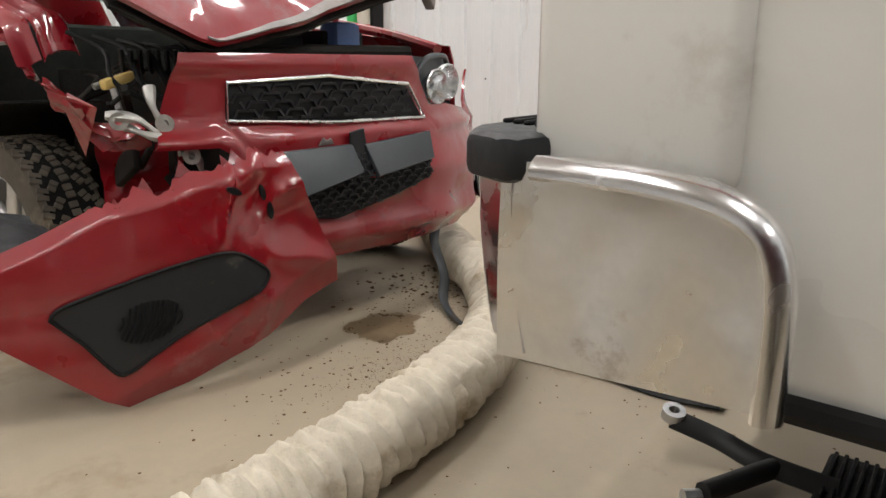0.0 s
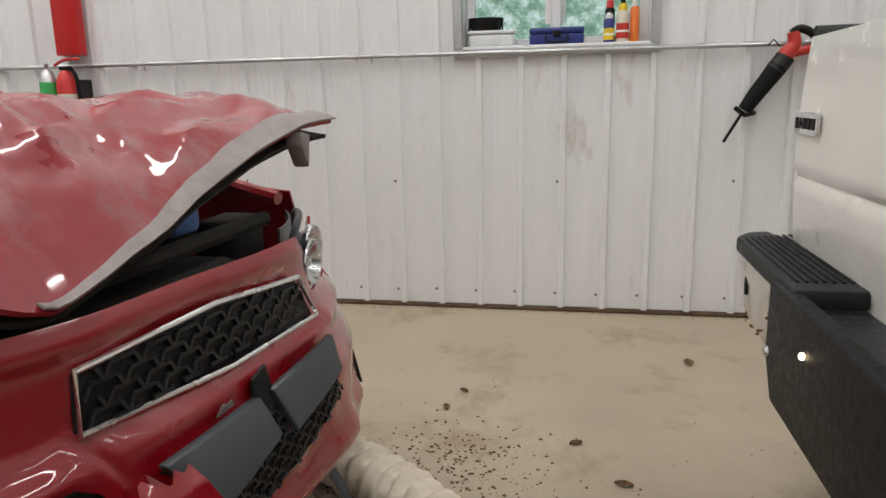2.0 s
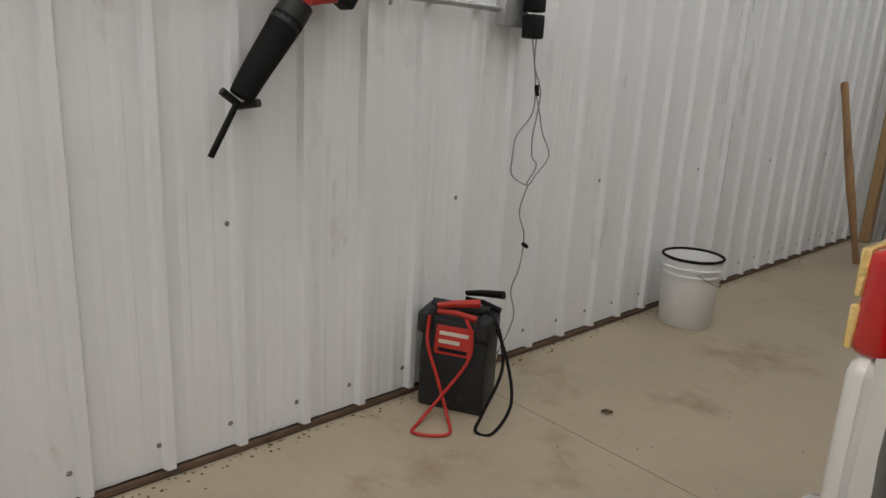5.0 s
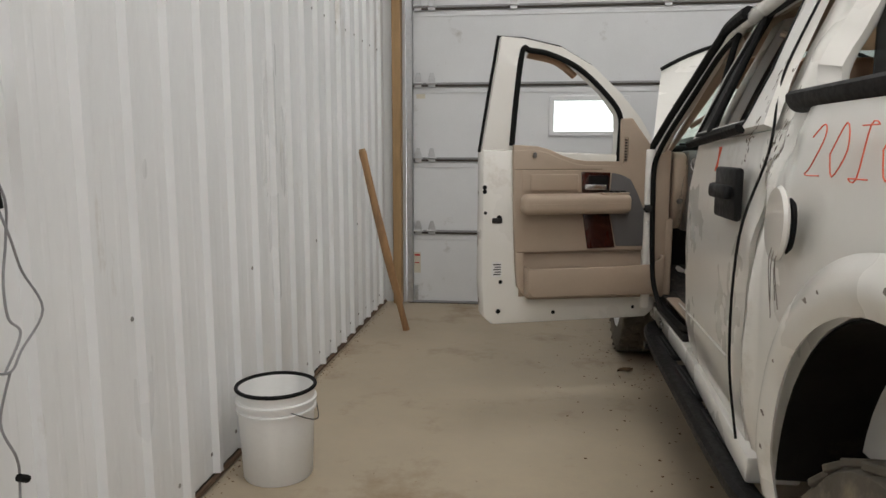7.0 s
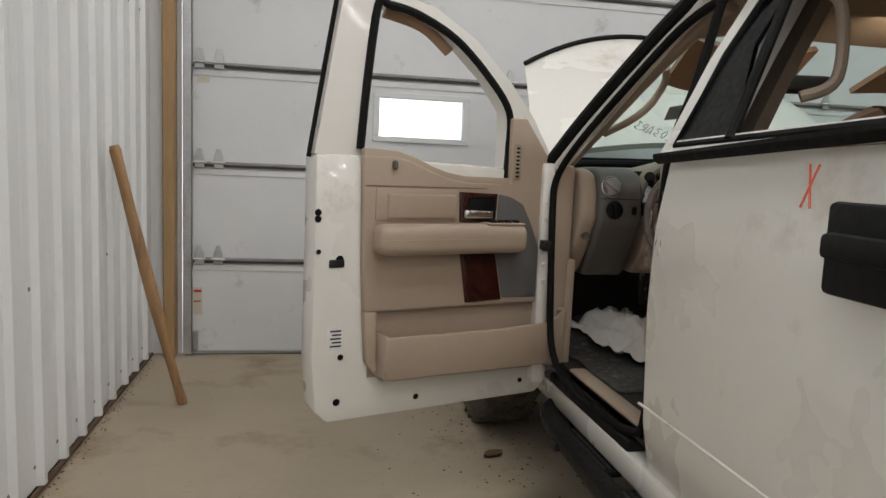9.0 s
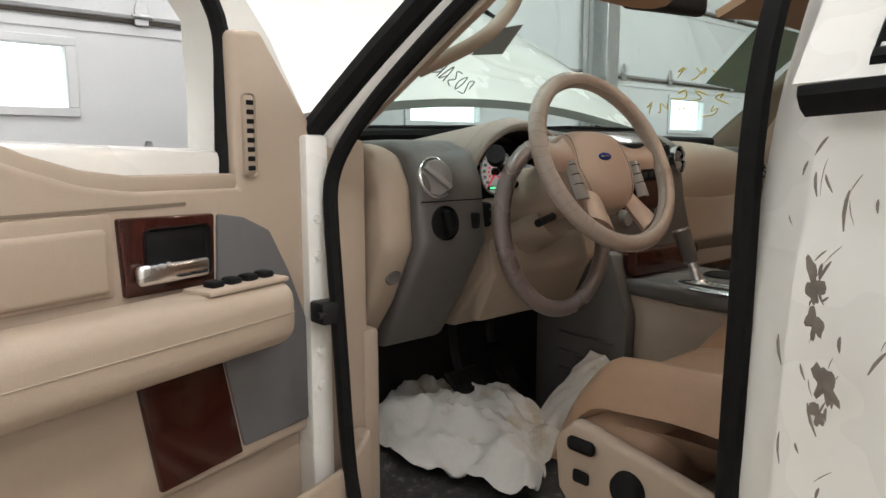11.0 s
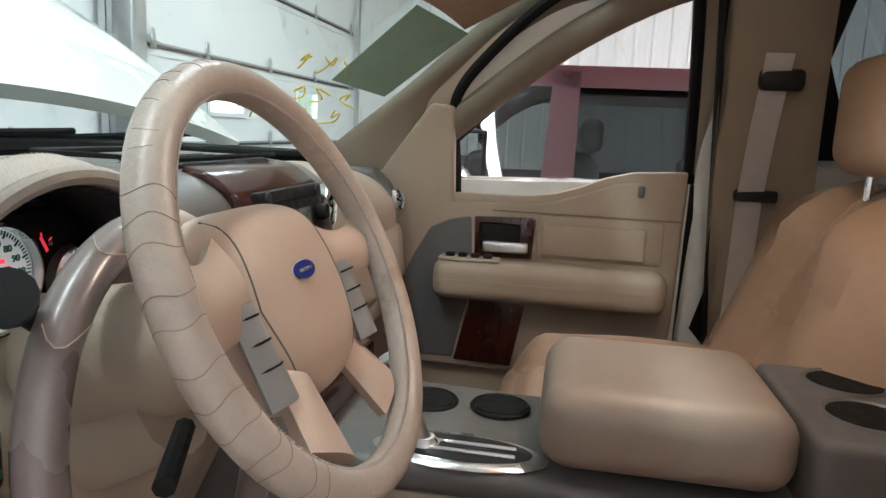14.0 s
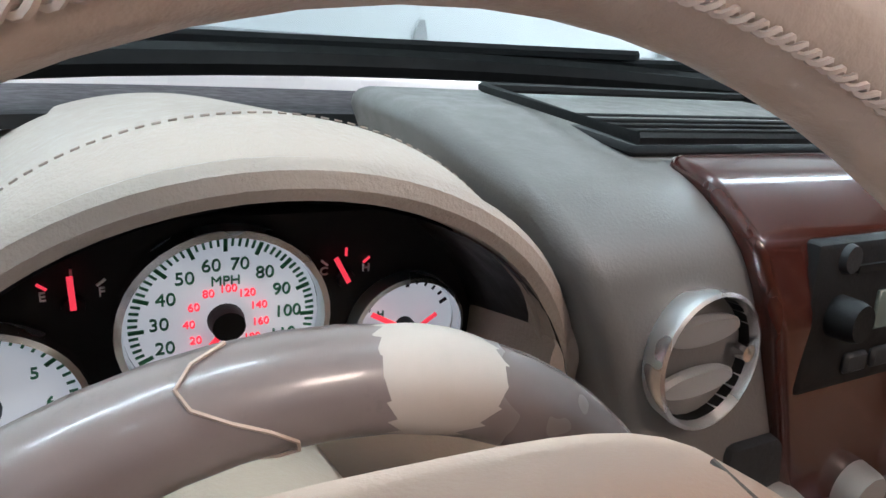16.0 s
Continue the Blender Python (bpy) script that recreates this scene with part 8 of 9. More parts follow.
part("underbody", box(-1.25, 0.1, -5.5, -2.4, 0.2, 0.3, 0.02), M_DARK_BAY, car)

# ---- dark red pickup standing beyond ----
M_MAROON = mat("maroon_car_paint", (0.035, 0.0025, 0.005), 0.3, coat=0.15, spec=0.3, vary=0.05)
M_MID_GLASS = glass("light_tinted_glass", (0.38, 0.42, 0.42))
rp = thing("maroon_pickup", (2.25, 2.0, 0), "maroon crew-cab pickup parked alongside", "pickup")
RX0, RX1 = 1.34, 3.16
RC = (RX0 + RX1) / 2


def rp_half(z):
    return lerp_table([(0.4, 0.88), (0.9, 0.93), (1.12, 0.91), (1.60, 0.72), (1.68, 0.66)], z)


def rp_panel(name, pts, side, m, thick=0.02, out=0.0, parent=None):
    bm = bmesh.new()
    bm.faces.new([bm.verts.new((0, *p)) for p in pts])
    bmesh.ops.triangulate(bm, faces=bm.faces[:])
    for k in range(1, 20):
        bmesh.ops.bisect_plane(bm, geom=bm.verts[:] + bm.edges[:] + bm.faces[:], plane_co=(0, 0, 0.1 * k), plane_no=(0, 0, 1), dist=1e-5)
    for v in bm.verts:
        v.co.x = RC + side * (rp_half(v.co.z) + out)
    if thick:
        bmesh.ops.solidify(bm, geom=bm.faces[:], thickness=thick)
    return part(name, bm, m, parent or rp)


for side in (-1, 1):
    fd = rp_panel("front_door", [(2.82, 0.45), (3.62, 0.45), (3.62, 1.10), (2.82, 1.115)], side, M_MAROON)
    rd_ = rp_panel("rear_door", [(1.95, 0.45), (2.81, 0.45), (2.81, 1.115), (1.95, 1.135)], side, M_MAROON)
    rp_panel("bed_side", [(-0.1, 0.5), (1.94, 0.5), (1.94, 1.16), (-0.1, 1.16)], side, M_MAROON)
    rp_panel("front_fender", [(3.63, 0.45), (4.9, 0.45), (4.9, 1.03), (3.63, 1.10)], side, M_MAROON)
    rp_panel("b_pillar", [(2.74, 1.11), (2.87, 1.11), (2.85, 1.60), (2.74, 1.60)], side, M_MAROON)
    rp_panel("c_pillar", [(1.75, 1.13), (1.98, 1.13), (2.02, 1.60), (1.80, 1.60)], side, M_MAROON)
    rp_panel("door_frame_rail", [(1.9, 1.535), (2.95, 1.535), (3.03, 1.51), (3.14, 1.45), (3.46, 1.18), (3.58, 1.10), (3.62, 1.14), (3.22, 1.50), (2.98, 1.625), (1.9, 1.625)], side, M_MAROON)
    rp_panel("pane", [(2.87, 1.11), (3.54, 1.10), (3.14, 1.46), (2.97, 1.54), (2.85, 1.54)], side, M_MID_GLASS, 0, -0.012, fd)
    rp_panel("pane", [(1.98, 1.13), (2.74, 1.11), (2.74, 1.54), (2.01, 1.54)], side, M_GLASS_DARK, 0, -0.012, rd_)
    part("door_mirror", box(*sorted((RC + side * 0.95, RC + side * 1.12)), 3.36, 3.47, 1.10, 1.24, 0.03, 4), M_MAROON, rp)
    for yy in (0.7, 4.1):
        w = part("wheel", lathe([(0.20, -0.12), (0.34, -0.12), (0.37, -0.09), (0.37, 0.09), (0.34, 0.12), (0.20, 0.12)], 40, aim((RC + side * 0.78, yy, 0.37), (side, 0, 0))), M_TYRE, rp)
        part("rim", lathe([(0.22, -0.1), (0.22, 0.10), (0.18, 0.09), (0.05, 0.08), (0, 0.08)], 30, aim((RC + side * 0.78, yy, 0.37), (side, 0, 0))), M_ALLOY, w)
part("roof", grid(lambda u, v: (RC + (2 * u - 1) * 0.72, 1.85 + 1.15 * v, 1.66 - 0.05 * (2 * u - 1) ** 4 - 0.04 * v ** 4), 10, 8, 0.02), M_MAROON, rp)
part("windscreen", grid(lambda u, v: (RC + (2 * u - 1) * (0.85 - 0.15 * v), 3.75 - 0.75 * v - 0.15 * (2 * u - 1) ** 2 * (1 - v), 1.12 + 0.5 * v), 8, 5), M_MID_GLASS, rp)
part("hood", grid(lambda u, v: (RC + (2 * u - 1) * 0.84, 3.65 + 1.25 * v, 1.12 + 0.03 * (1 - (2 * u - 1) ** 2) - 0.08 * v), 8, 6, 0.02), M_MAROON, rp)
# near-black block fills the lower cab as its interior darkness
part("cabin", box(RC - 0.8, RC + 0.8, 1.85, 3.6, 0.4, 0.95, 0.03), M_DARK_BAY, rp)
part("nose", box(RC - 0.85, RC + 0.85, 4.80, 4.92, 0.45, 1.02, 0.04), M_MAROON, rp)
part("bed_floor", box(RC - 0.85, RC + 0.85, -0.08, 1.9, 0.55, 0.60, 0.006, 1), M_DARK_BAY, rp)
part("bed_head", box(RC - 0.85, RC + 0.85, 1.86, 1.92, 0.55, 1.14, 0.01, 1), M_MAROON, rp)
part("tailgate", box(RC - 0.85, RC + 0.85, -0.12, -0.06, 0.5, 1.16, 0.02), M_MAROON, rp)
for sx in (-0.38, 0.38):
    for yy in (2.72, 2.08):
        st2 = part("seat", box(RC + sx - 0.22, RC + sx + 0.22, yy - 0.09, yy + 0.07, 0.8, 1.25, 0.05, 3), M_GREY_PLASTIC, rp)
        part("headrest", box(RC + sx - 0.12, RC + sx + 0.12, yy - 0.1, yy, 1.27, 1.42, 0.04, 4), M_GREY_PLASTIC, st2)

# ---- things along the west wall ----
M_TOOL_RED = mat("red_tool_plastic", (0.50, 0.03, 0.02), 0.4, vary=0.08)
M_BLUE_BOX = mat("blue_toolbox_plastic", (0.012, 0.025, 0.16), 0.4, vary=0.08)
M_ORANGE = mat("orange_tube_plastic", (0.75, 0.17, 0.02), 0.35)
M_YELLOW = mat("yellow_cap", (0.75, 0.55, 0.03), 0.4)
M_CREAM = mat("off_white_print", (0.62, 0.58, 0.48), 0.5, vary=0.1)
M_VINYL = mat("white_window_vinyl", (0.78, 0.79, 0.80), 0.4, vary=0.04)
M_CLEAR = mat("milky_plastic", (0.70, 0.72, 0.73), 0.25, vary=0.05, spec=0.6)
M_RED_POST = mat("red_painted_steel", (0.55, 0.02, 0.02), 0.4, vary=0.1)
M_GREEN = mat("green_label", (0.05, 0.45, 0.12), 0.45)

# window with jambs, sashes, panes
win = thing("window_1", (W, (WY0 + WY1) / 2, WZ0), "white vinyl sliding window with a deep sill", "window", kind="structure")
fr = bmesh.new()
for a, b, c, d in ((WY0 - 0.035, WY1 + 0.035, WZ0 - 0.035, WZ0 + 0.012), (WY0 - 0.035, WY1 + 0.035, WZ1 - 0.012, WZ1 + 0.035), (WY0 - 0.035, WY0 + 0.012, WZ0 + 0.012, WZ1 - 0.012), (WY1 - 0.012, WY1 + 0.035, WZ0 + 0.012, WZ1 - 0.012)):
    box(W - 0.004, W + 0.036, a, b, c, d, 0.004, 1, bm=fr)
part("window_frame", fr, M_GALV, win, "pale grey metal window trim")
part("window_sill", box(W - 0.16, W + 0.034, WY0 + 0.012, WY1 - 0.012, WZ0 + 0.004, WZ0 + 0.022, 0.004, 1), M_VINYL, win)
for y in (WY0 + 0.006, WY1 - 0.012):
    part("jamb", box(W - 0.16, W - 0.003, y, y + 0.006, WZ0 + 0.022, WZ1), M_VINYL, win)
part("head_jamb", box(W - 0.16, W - 0.003, WY0 + 0.012, WY1 - 0.012, WZ1 - 0.01, WZ1 - 0.003), M_VINYL, win)
ym = (WY0 + WY1) / 2
for y0, y1, dx in ((WY0 + 0.012, ym + 0.02, -0.145), (ym - 0.02, WY1 - 0.012, -0.125)):
    sash = bmesh.new()
    for a, b, c, d in ((y0, y1, WZ0 + 0.022, WZ0 + 0.065), (y0, y1, WZ1 - 0.055, WZ1 - 0.01), (y0, y0 + 0.05, WZ0 + 0.065, WZ1 - 0.055), (y1 - 0.05, y1, WZ0 + 0.065, WZ1 - 0.055)):
        box(W + dx, W + dx + 0.018, a, b, c, d, 0.004, 1, bm=sash)
    s_ = part("sash", sash, M_VINYL, win)
    part("pane", box(W + dx + 0.006, W + dx + 0.01, y0 + 0.05, y1 - 0.05, WZ0 + 0.065, WZ1 - 0.055), M_GLASS, s_)
part("paper_notice", box(W - 0.122, W - 0.119, ym - 0.055, ym + 0.055, WZ0 + 0.14, WZ0 + 0.36), M_WHITE_PLASTIC, win, "white paper sheet")
# leafy daylight outside the window
m_leaf = bpy.data.materials.new("sunlit_foliage_backdrop")
m_leaf.use_nodes = True
nt = m_leaf.node_tree
b_ = nt.nodes["Principled BSDF"]
vo = nt.nodes.new("ShaderNodeTexNoise")
vo.inputs["Scale"].default_value, vo.inputs["Detail"].default_value, vo.inputs["Roughness"].default_value = 9.0, 8.0, 0.75
tcn = nt.nodes.new("ShaderNodeTexCoord")
nt.links.new(tcn.outputs["Object"], vo.inputs["Vector"])
cr = nt.nodes.new("ShaderNodeValToRGB")
cr.color_ramp.elements[0].position, cr.color_ramp.elements[0].color = 0.40, (0.16, 0.30, 0.22, 1)
cr.color_ramp.elements[1].position, cr.color_ramp.elements[1].color = 0.62, (0.85, 0.97, 1.0, 1)
e = cr.color_ramp.elements.new(0.5)
e.color = (0.35, 0.55, 0.45, 1)
nt.links.new(vo.outputs[0], cr.inputs[0])
nt.links.new(cr.outputs[0], b_.inputs["Emission Color"])
b_.inputs["Emission Strength"].default_value = 1.15
b_.inputs["Base Color"].default_value = (0, 0, 0, 1)
solo("backdrop", box(W - 1.6, W - 1.55, -4.0, 1.6, 0.2, 4.0), m_leaf, "leafy trees in daylight outside the window", "backdrop", kind="structure")

# sill clutter
SZ = WZ0 + 0.022
XS0 = W - 0.055
tub = thing("plastic_container", (XS0, -1.54, SZ), "milky plastic box with lid on the sill", "container")
part("tub", box(XS0 - 0.06, XS0 + 0.06, -1.66, -1.415, SZ, SZ + 0.065, 0.015, 3), M_CLEAR, tub)
part("lid", box(XS0 - 0.065, XS0 + 0.065, -1.665, -1.41, SZ + 0.066, SZ + 0.084, 0.006, 2), M_CLEAR, tub)
bowl = thing("black_tray", (XS0, -1.57, SZ + 0.086), "black plastic parts tray on the container", "tray")
part("tray_body", lathe([(0, 0), (0.07, 0), (0.078, 0.02), (0.08, 0.05), (0.088, 0.053), (0.088, 0.066), (0.08, 0.066), (0.07, 0.012), (0, 0.012)], 20, Matrix.Translation((XS0, -1.57, SZ + 0.086)) @ Matrix.Diagonal((0.75, 1.1, 1, 1))), M_BLACK_PLASTIC, bowl)
for k in range(8):
    a = 2 * math.pi * k / 8
    part("tray_clip", box(-0.008, 0.008, -0.004, 0.004, 0, 0.05, 0.002, 1, m=Matrix.Translation((XS0 + 0.062 * math.cos(a), -1.57 + 0.09 * math.sin(a), SZ + 0.09)) @ Matrix.Rotation(a + math.pi / 2, 4, 'Z')), M_RUBBER, bowl)
tbx = thing("toolbox", (XS0, -1.185, SZ), "small blue plastic toolbox on the sill", "toolbox")
part("case", box(XS0 - 0.055, XS0 + 0.055, -1.33, -1.045, SZ, SZ + 0.055, 0.010, 3), M_BLUE_BOX, tbx)
part("lid", box(XS0 - 0.057, XS0 + 0.057, -1.332, -1.043, SZ + 0.056, SZ + 0.088, 0.012, 3), M_BLUE_BOX, tbx)
part("latch", box(XS0 + 0.055, XS0 + 0.066, -1.205, -1.165, SZ + 0.038, SZ + 0.072, 0.004, 2), M_BLACK_PLASTIC, tbx)
part("handle", tube(smooth_path([(XS0 + 0.06, -1.24, SZ + 0.045), (XS0 + 0.072, -1.235, SZ + 0.015), (XS0 + 0.072, -1.135, SZ + 0.015), (XS0 + 0.06, -1.13, SZ + 0.045)], 4), 0.005, 8), M_BLACK_PLASTIC, tbx)


def can(y, r, h, body, capm, band, name, label, x=XS0, nozzle=False):
    t = thing(name, (x, y, SZ), label, "spray can", "cans on the sill")
    part("can_body", lathe([(0, 0), (r, 0), (r, h * 0.86), (r * 0.85, h * 0.92), (r * 0.5, h * 0.95), (0, h * 0.95)], 22, Matrix.Translation((x, y, SZ))), body, t)
    part("cap", lathe([(0, h * 0.90), (r * 0.75, h * 0.90), (r * 0.72, h * 1.08), (r * 0.4, h * 1.14), (0, h * 1.14)], 20, Matrix.Translation((x, y, SZ))), capm, t)
    part("label_band", lathe([(r * 1.01, h * 0.12), (r * 1.015, h * 0.13), (r * 1.015, h * 0.55), (r * 1.01, h * 0.56)], 22, Matrix.Translation((x, y, SZ))), band, t)
    part("label_bar", lathe([(r * 1.02, h * 0.30), (r * 1.022, h * 0.305), (r * 1.022, h * 0.36), (r * 1.02, h * 0.365)], 22, Matrix.Translation((x, y, SZ))), M_WHITE_PLASTIC, t)
    if nozzle:
        part("trigger", tube([(x, y, SZ + h * 1.1), (x, y, SZ + h * 1.3)], r * 0.35, 10), M_RUBBER, t)


can(-0.915, 0.028, 0.135, M_BLUE_BOX, M_WHITE_PLASTIC, M_YELLOW, "spray_can", "blue spray can with yellow label on the sill")
can(-0.91, 0.026, 0.20, M_BLACK_PLASTIC, M_RED_POST, M_RED_POST, "spray_can", "black spray can with red cap", x=XS0 - 0.055)
can(-0.845, 0.033, 0.175, M_CREAM, M_YELLOW, M_TOOL_RED, "spray_can", "cream and red can with yellow collar", nozzle=True)
tubeo = thing("caulk_tube", (XS0, -0.785, SZ), "orange caulk tube with white tip on the sill", "caulk tube")
part("cartridge", lathe([(0, 0), (0.024, 0), (0.024, 0.17), (0.018, 0.18), (0, 0.18)], 20, Matrix.Translation((XS0, -0.785, SZ))), M_ORANGE, tubeo)
part("tip", lathe([(0.016, 0.178), (0.014, 0.21), (0.004, 0.22), (0, 0.22)], 16, Matrix.Translation((XS0, -0.785, SZ))), M_WHITE_PLASTIC, tubeo)

# conduit and outlet
CZ = 1.432
cond = thing("conduit", (W, 0, CZ), "galvanised steel conduit strapped along the wall", "conduit")
part("pipe", tube([(W + 0.042, -8.0, CZ + 0.012), (W + 0.042, -2.0, CZ + 0.006), (W + 0.042, 0.80, CZ)], 0.0125, 12), M_GALV, cond)
for y in (-3.6, -2.2, -0.9, 0.3):
    part("strap", tube([(W + 0.026, y, CZ - 0.03), (W + 0.042, y, CZ + 0.018), (W + 0.026, y, CZ + 0.03)], 0.006, 6), M_GALV, cond)
outl = thing("outlet_box", (W + 0.05, 0.83, 1.43), "grey steel outlet box with two black plug adapters", "outlet")
part("steel_box", box(W + 0.026, W + 0.075, 0.78, 0.895, 1.375, 1.475, 0.006, 2), M_GALV, outl)
part("cover", box(W + 0.075, W + 0.08, 0.775, 0.90, 1.37, 1.48, 0.003, 1), M_GALV, outl)
for z0 in (1.428, 1.335):
    part("adapter", box(W + 0.081, W + 0.135, 0.865, 0.935, z0, z0 + 0.085, 0.008, 3), M_BLACK_PLASTIC, outl)
part("adapter_pin", tube([(W + 0.10, 0.90, 1.513), (W + 0.10, 0.90, 1.528)], 0.010, 8), M_BLACK_PLASTIC, outl)
M_CORD = mat("grey_cord", (0.24, 0.24, 0.25), 0.6, vary=0.3)
wires = thing("charger_cord", (W + 0.1, 0.93, 1.0), "thin grey charger cords looped and tied down the wall", "cord")
XW = W + 0.105
for k, pts in enumerate(([(0.905, 1.335), (0.925, 1.25), (0.95, 1.15), (0.93, 1.06), (0.865, 0.98), (0.835, 0.90), (0.86, 0.83), (0.93, 0.79), (1.0, 0.82), (1.045, 0.90), (1.02, 0.99), (0.965, 1.07), (0.955, 1.16)],
                         [(0.915, 1.335), (0.94, 1.24), (0.965, 1.15), (0.975, 1.06), (0.945, 0.98), (0.96, 0.90), (0.985, 0.86), (0.935, 0.79)],
                         [(0.935, 0.79), (0.93, 0.68), (0.945, 0.60), (0.985, 0.53), (0.95, 0.44), (0.945, 0.34), (0.955, 0.22), (0.90, 0.06)])):
    part("cord", tube(smooth_path([(XW + 0.012 * math.sin(3 * i + k) - (0.05 if k == 2 else 0) * i / len(pts), p[0], p[1]) for i, p in enumerate(pts)], 6), 0.0028, 6), M_CORD, wires)
part("cord_tie", tube([(XW, 0.95, 1.17), (XW, 0.957, 1.13)], 0.009, 8), M_RUBBER, wires)
part("plug", tube([(XW - 0.02, 0.97, 0.54), (XW - 0.02, 0.995, 0.525)], 0.009, 8), M_RUBBER, wires)

# reciprocating saw hung on the conduit
saw = thing("reciprocating_saw", (W + 0.08, -0.1, 1.2), "red and black cordless saw hung on the conduit", "power saw")
SX = W + 0.088


def sw_pt(y, z, dx=0.0):
    return (SX + dx, y, z)


part("blade", box(-0.009, 0.009, -0.006, 0.006, 0, 0.17, 0.001, 1, m=aim(sw_pt(-0.335, 0.955), (0, 0.40, 0.72))), M_RUBBER, saw)
part("shoe", tube([sw_pt(-0.285, 1.128, -0.03), sw_pt(-0.232, 1.088, -0.03), sw_pt(-0.20, 1.10, 0.02)], 0.012, 8), M_BLACK_STEEL, saw)
part("boot", tube(smooth_path([sw_pt(-0.243, 1.115), sw_pt(-0.205, 1.175), sw_pt(-0.145, 1.26), sw_pt(-0.10, 1.325)], 5), lambda t: 0.034 + 0.014 * t, 14), M_RUBBER, saw)
part("gear_case", tube(smooth_path([sw_pt(-0.115, 1.305), sw_pt(-0.085, 1.345), sw_pt(-0.07, 1.37)], 4), 0.047, 14), M_BLACK_STEEL, saw)
part("motor_body", tube(smooth_path([sw_pt(-0.09, 1.335), sw_pt(-0.065, 1.385), sw_pt(-0.035, 1.43), sw_pt(-0.045, 1.485)], 5), lambda t: 0.043 - 0.016 * t, 14), M_TOOL_RED, saw)
part("grip", tube(smooth_path([sw_pt(-0.05, 1.48), sw_pt(-0.01, 1.50), sw_pt(0.045, 1.475), sw_pt(0.075, 1.44)], 5), 0.02, 12), M_BLACK_PLASTIC, saw)
part("handle_brace", tube(smooth_path([sw_pt(-0.05, 1.385), sw_pt(0.0, 1.395), sw_pt(0.05, 1.405), sw_pt(0.08, 1.43)], 5), 0.023, 12), M_TOOL_RED, saw)
part("battery", box(-0.035, 0.035, -0.03, 0.03, -0.055, 0.055, 0.010, 3, m=Matrix.Translation(sw_pt(0.10, 1.425)) @ Matrix.Rotation(radians(-33), 4, 'X')), M_BLACK_PLASTIC, saw)
part("hook", tube([sw_pt(-0.09, 1.42, -0.03), sw_pt(-0.125, 1.455, -0.02), sw_pt(-0.15, 1.425, -0.02)], 0.004, 6), M_BLACK_STEEL, saw)

# jump starter with clamps and cables
JX, JY = -3.03, 0.56
JM = Matrix.Translation((JX, JY, 0)) @ Matrix.Rotation(radians(28), 4, 'Z')
js = thing("jump_starter", (JX, JY, 0), "dark grey jump starter pack with red and black cables", "jump starter")
bm = prism([(-0.085, 0.0), (0.085, 0.0), (0.085, 0.20), (0.055, 0.34), (-0.07, 0.34), (-0.085, 0.25)], "x", -0.125, 0.125, 0.012, 3)
bmesh.ops.transform(bm, matrix=JM @ Matrix.Rotation(radians(180), 4, 'Z'), verts=bm.verts)
part("case", bm, M_GREY_PLASTIC, js)
for sx in (-0.112, 0.112):
    part("shoulder", box(sx - 0.025, sx + 0.025, -0.10, 0.06, 0.285, 0.375, 0.02, 3, m=JM), M_GREY_PLASTIC, js)
part("carry_handle", tube([JM @ Vector((-0.11, 0.0, 0.375)), JM @ Vector((0.11, 0.0, 0.375))], 0.02, 12), M_GREY_PLASTIC, js)
JL = JM @ Matrix.Translation((0, -0.070, 0.27)) @ Matrix.Rotation(radians(-12), 4, 'X')
lab = part("label", box(-0.07, 0.07, -0.006, 0.004, -0.055, 0.05, 0.002, 1, m=JL), M_TOOL_RED, js, "red and white printed label")
for k, (z0, m_) in enumerate(((-0.045, M_BLACK_PLASTIC), (-0.015, M_CREAM), (0.015, M_CREAM))):
    part("label_bar", box(-0.055, 0.055 - 0.03 * (k % 2), -0.0085, -0.004, z0, z0 + 0.014, 0.001, 1, m=JL), m_, lab)


def clamp(p, d, m_, parent):
    q = Vector(p)
    d = Vector(d).normalized()
    c = part("clamp", tube([q, q + d * 0.06 + Vector((0, 0, 0.012)), q + d * 0.15 + Vector((0, 0, 0.022))], lambda t: 0.012 + 0.007 * t, 8, flat=0.7), m_, parent)
    part("clamp_jaw", tube([q + Vector((0, 0, -0.02)), q + d * 0.07 + Vector((0, 0, -0.022)), q + d * 0.14 + Vector((0, 0, -0.04))], lambda t: 0.010 + 0.006 * t, 8, flat=0.7), m_, c)


clamp(JM @ Vector((-0.06, -0.09, 0.40)), JM.to_3x3() @ Vector((1, 0.2, 0)), M_TOOL_RED, js)
clamp(JM @ Vector((-0.0, 0.05, 0.415)), JM.to_3x3() @ Vector((1, -0.15, 0)), M_BLACK_PLASTIC, js)
part("red_cable", tube(smooth_path([JM @ Vector(p) for p in ((-0.09, -0.09, 0.36), (-0.085, -0.11, 0.26), (-0.04, -0.125, 0.15), (0.02, -0.16, 0.02), (0.06, -0.26, 0.008), (-0.05, -0.30, 0.008), (-0.06, -0.22, 0.01), (0.0, -0.13, 0.10), (0.07, -0.11, 0.22), (0.075, -0.10, 0.31), (0.05, -0.10, 0.37))], 6), 0.006, 8), M_TOOL_RED, js)
part("black_cable", tube(smooth_path([JM @ Vector(p) for p in ((0.10, -0.02, 0.385), (0.16, -0.05, 0.33), (0.19, -0.09, 0.20), (0.15, -0.16, 0.06), (0.14, -0.20, 0.008), (0.20, -0.19, 0.01), (0.235, -0.10, 0.09), (0.19, -0.03, 0.22), (0.13, 0.0, 0.33))], 6), 0.006, 8), M_RUBBER, js)

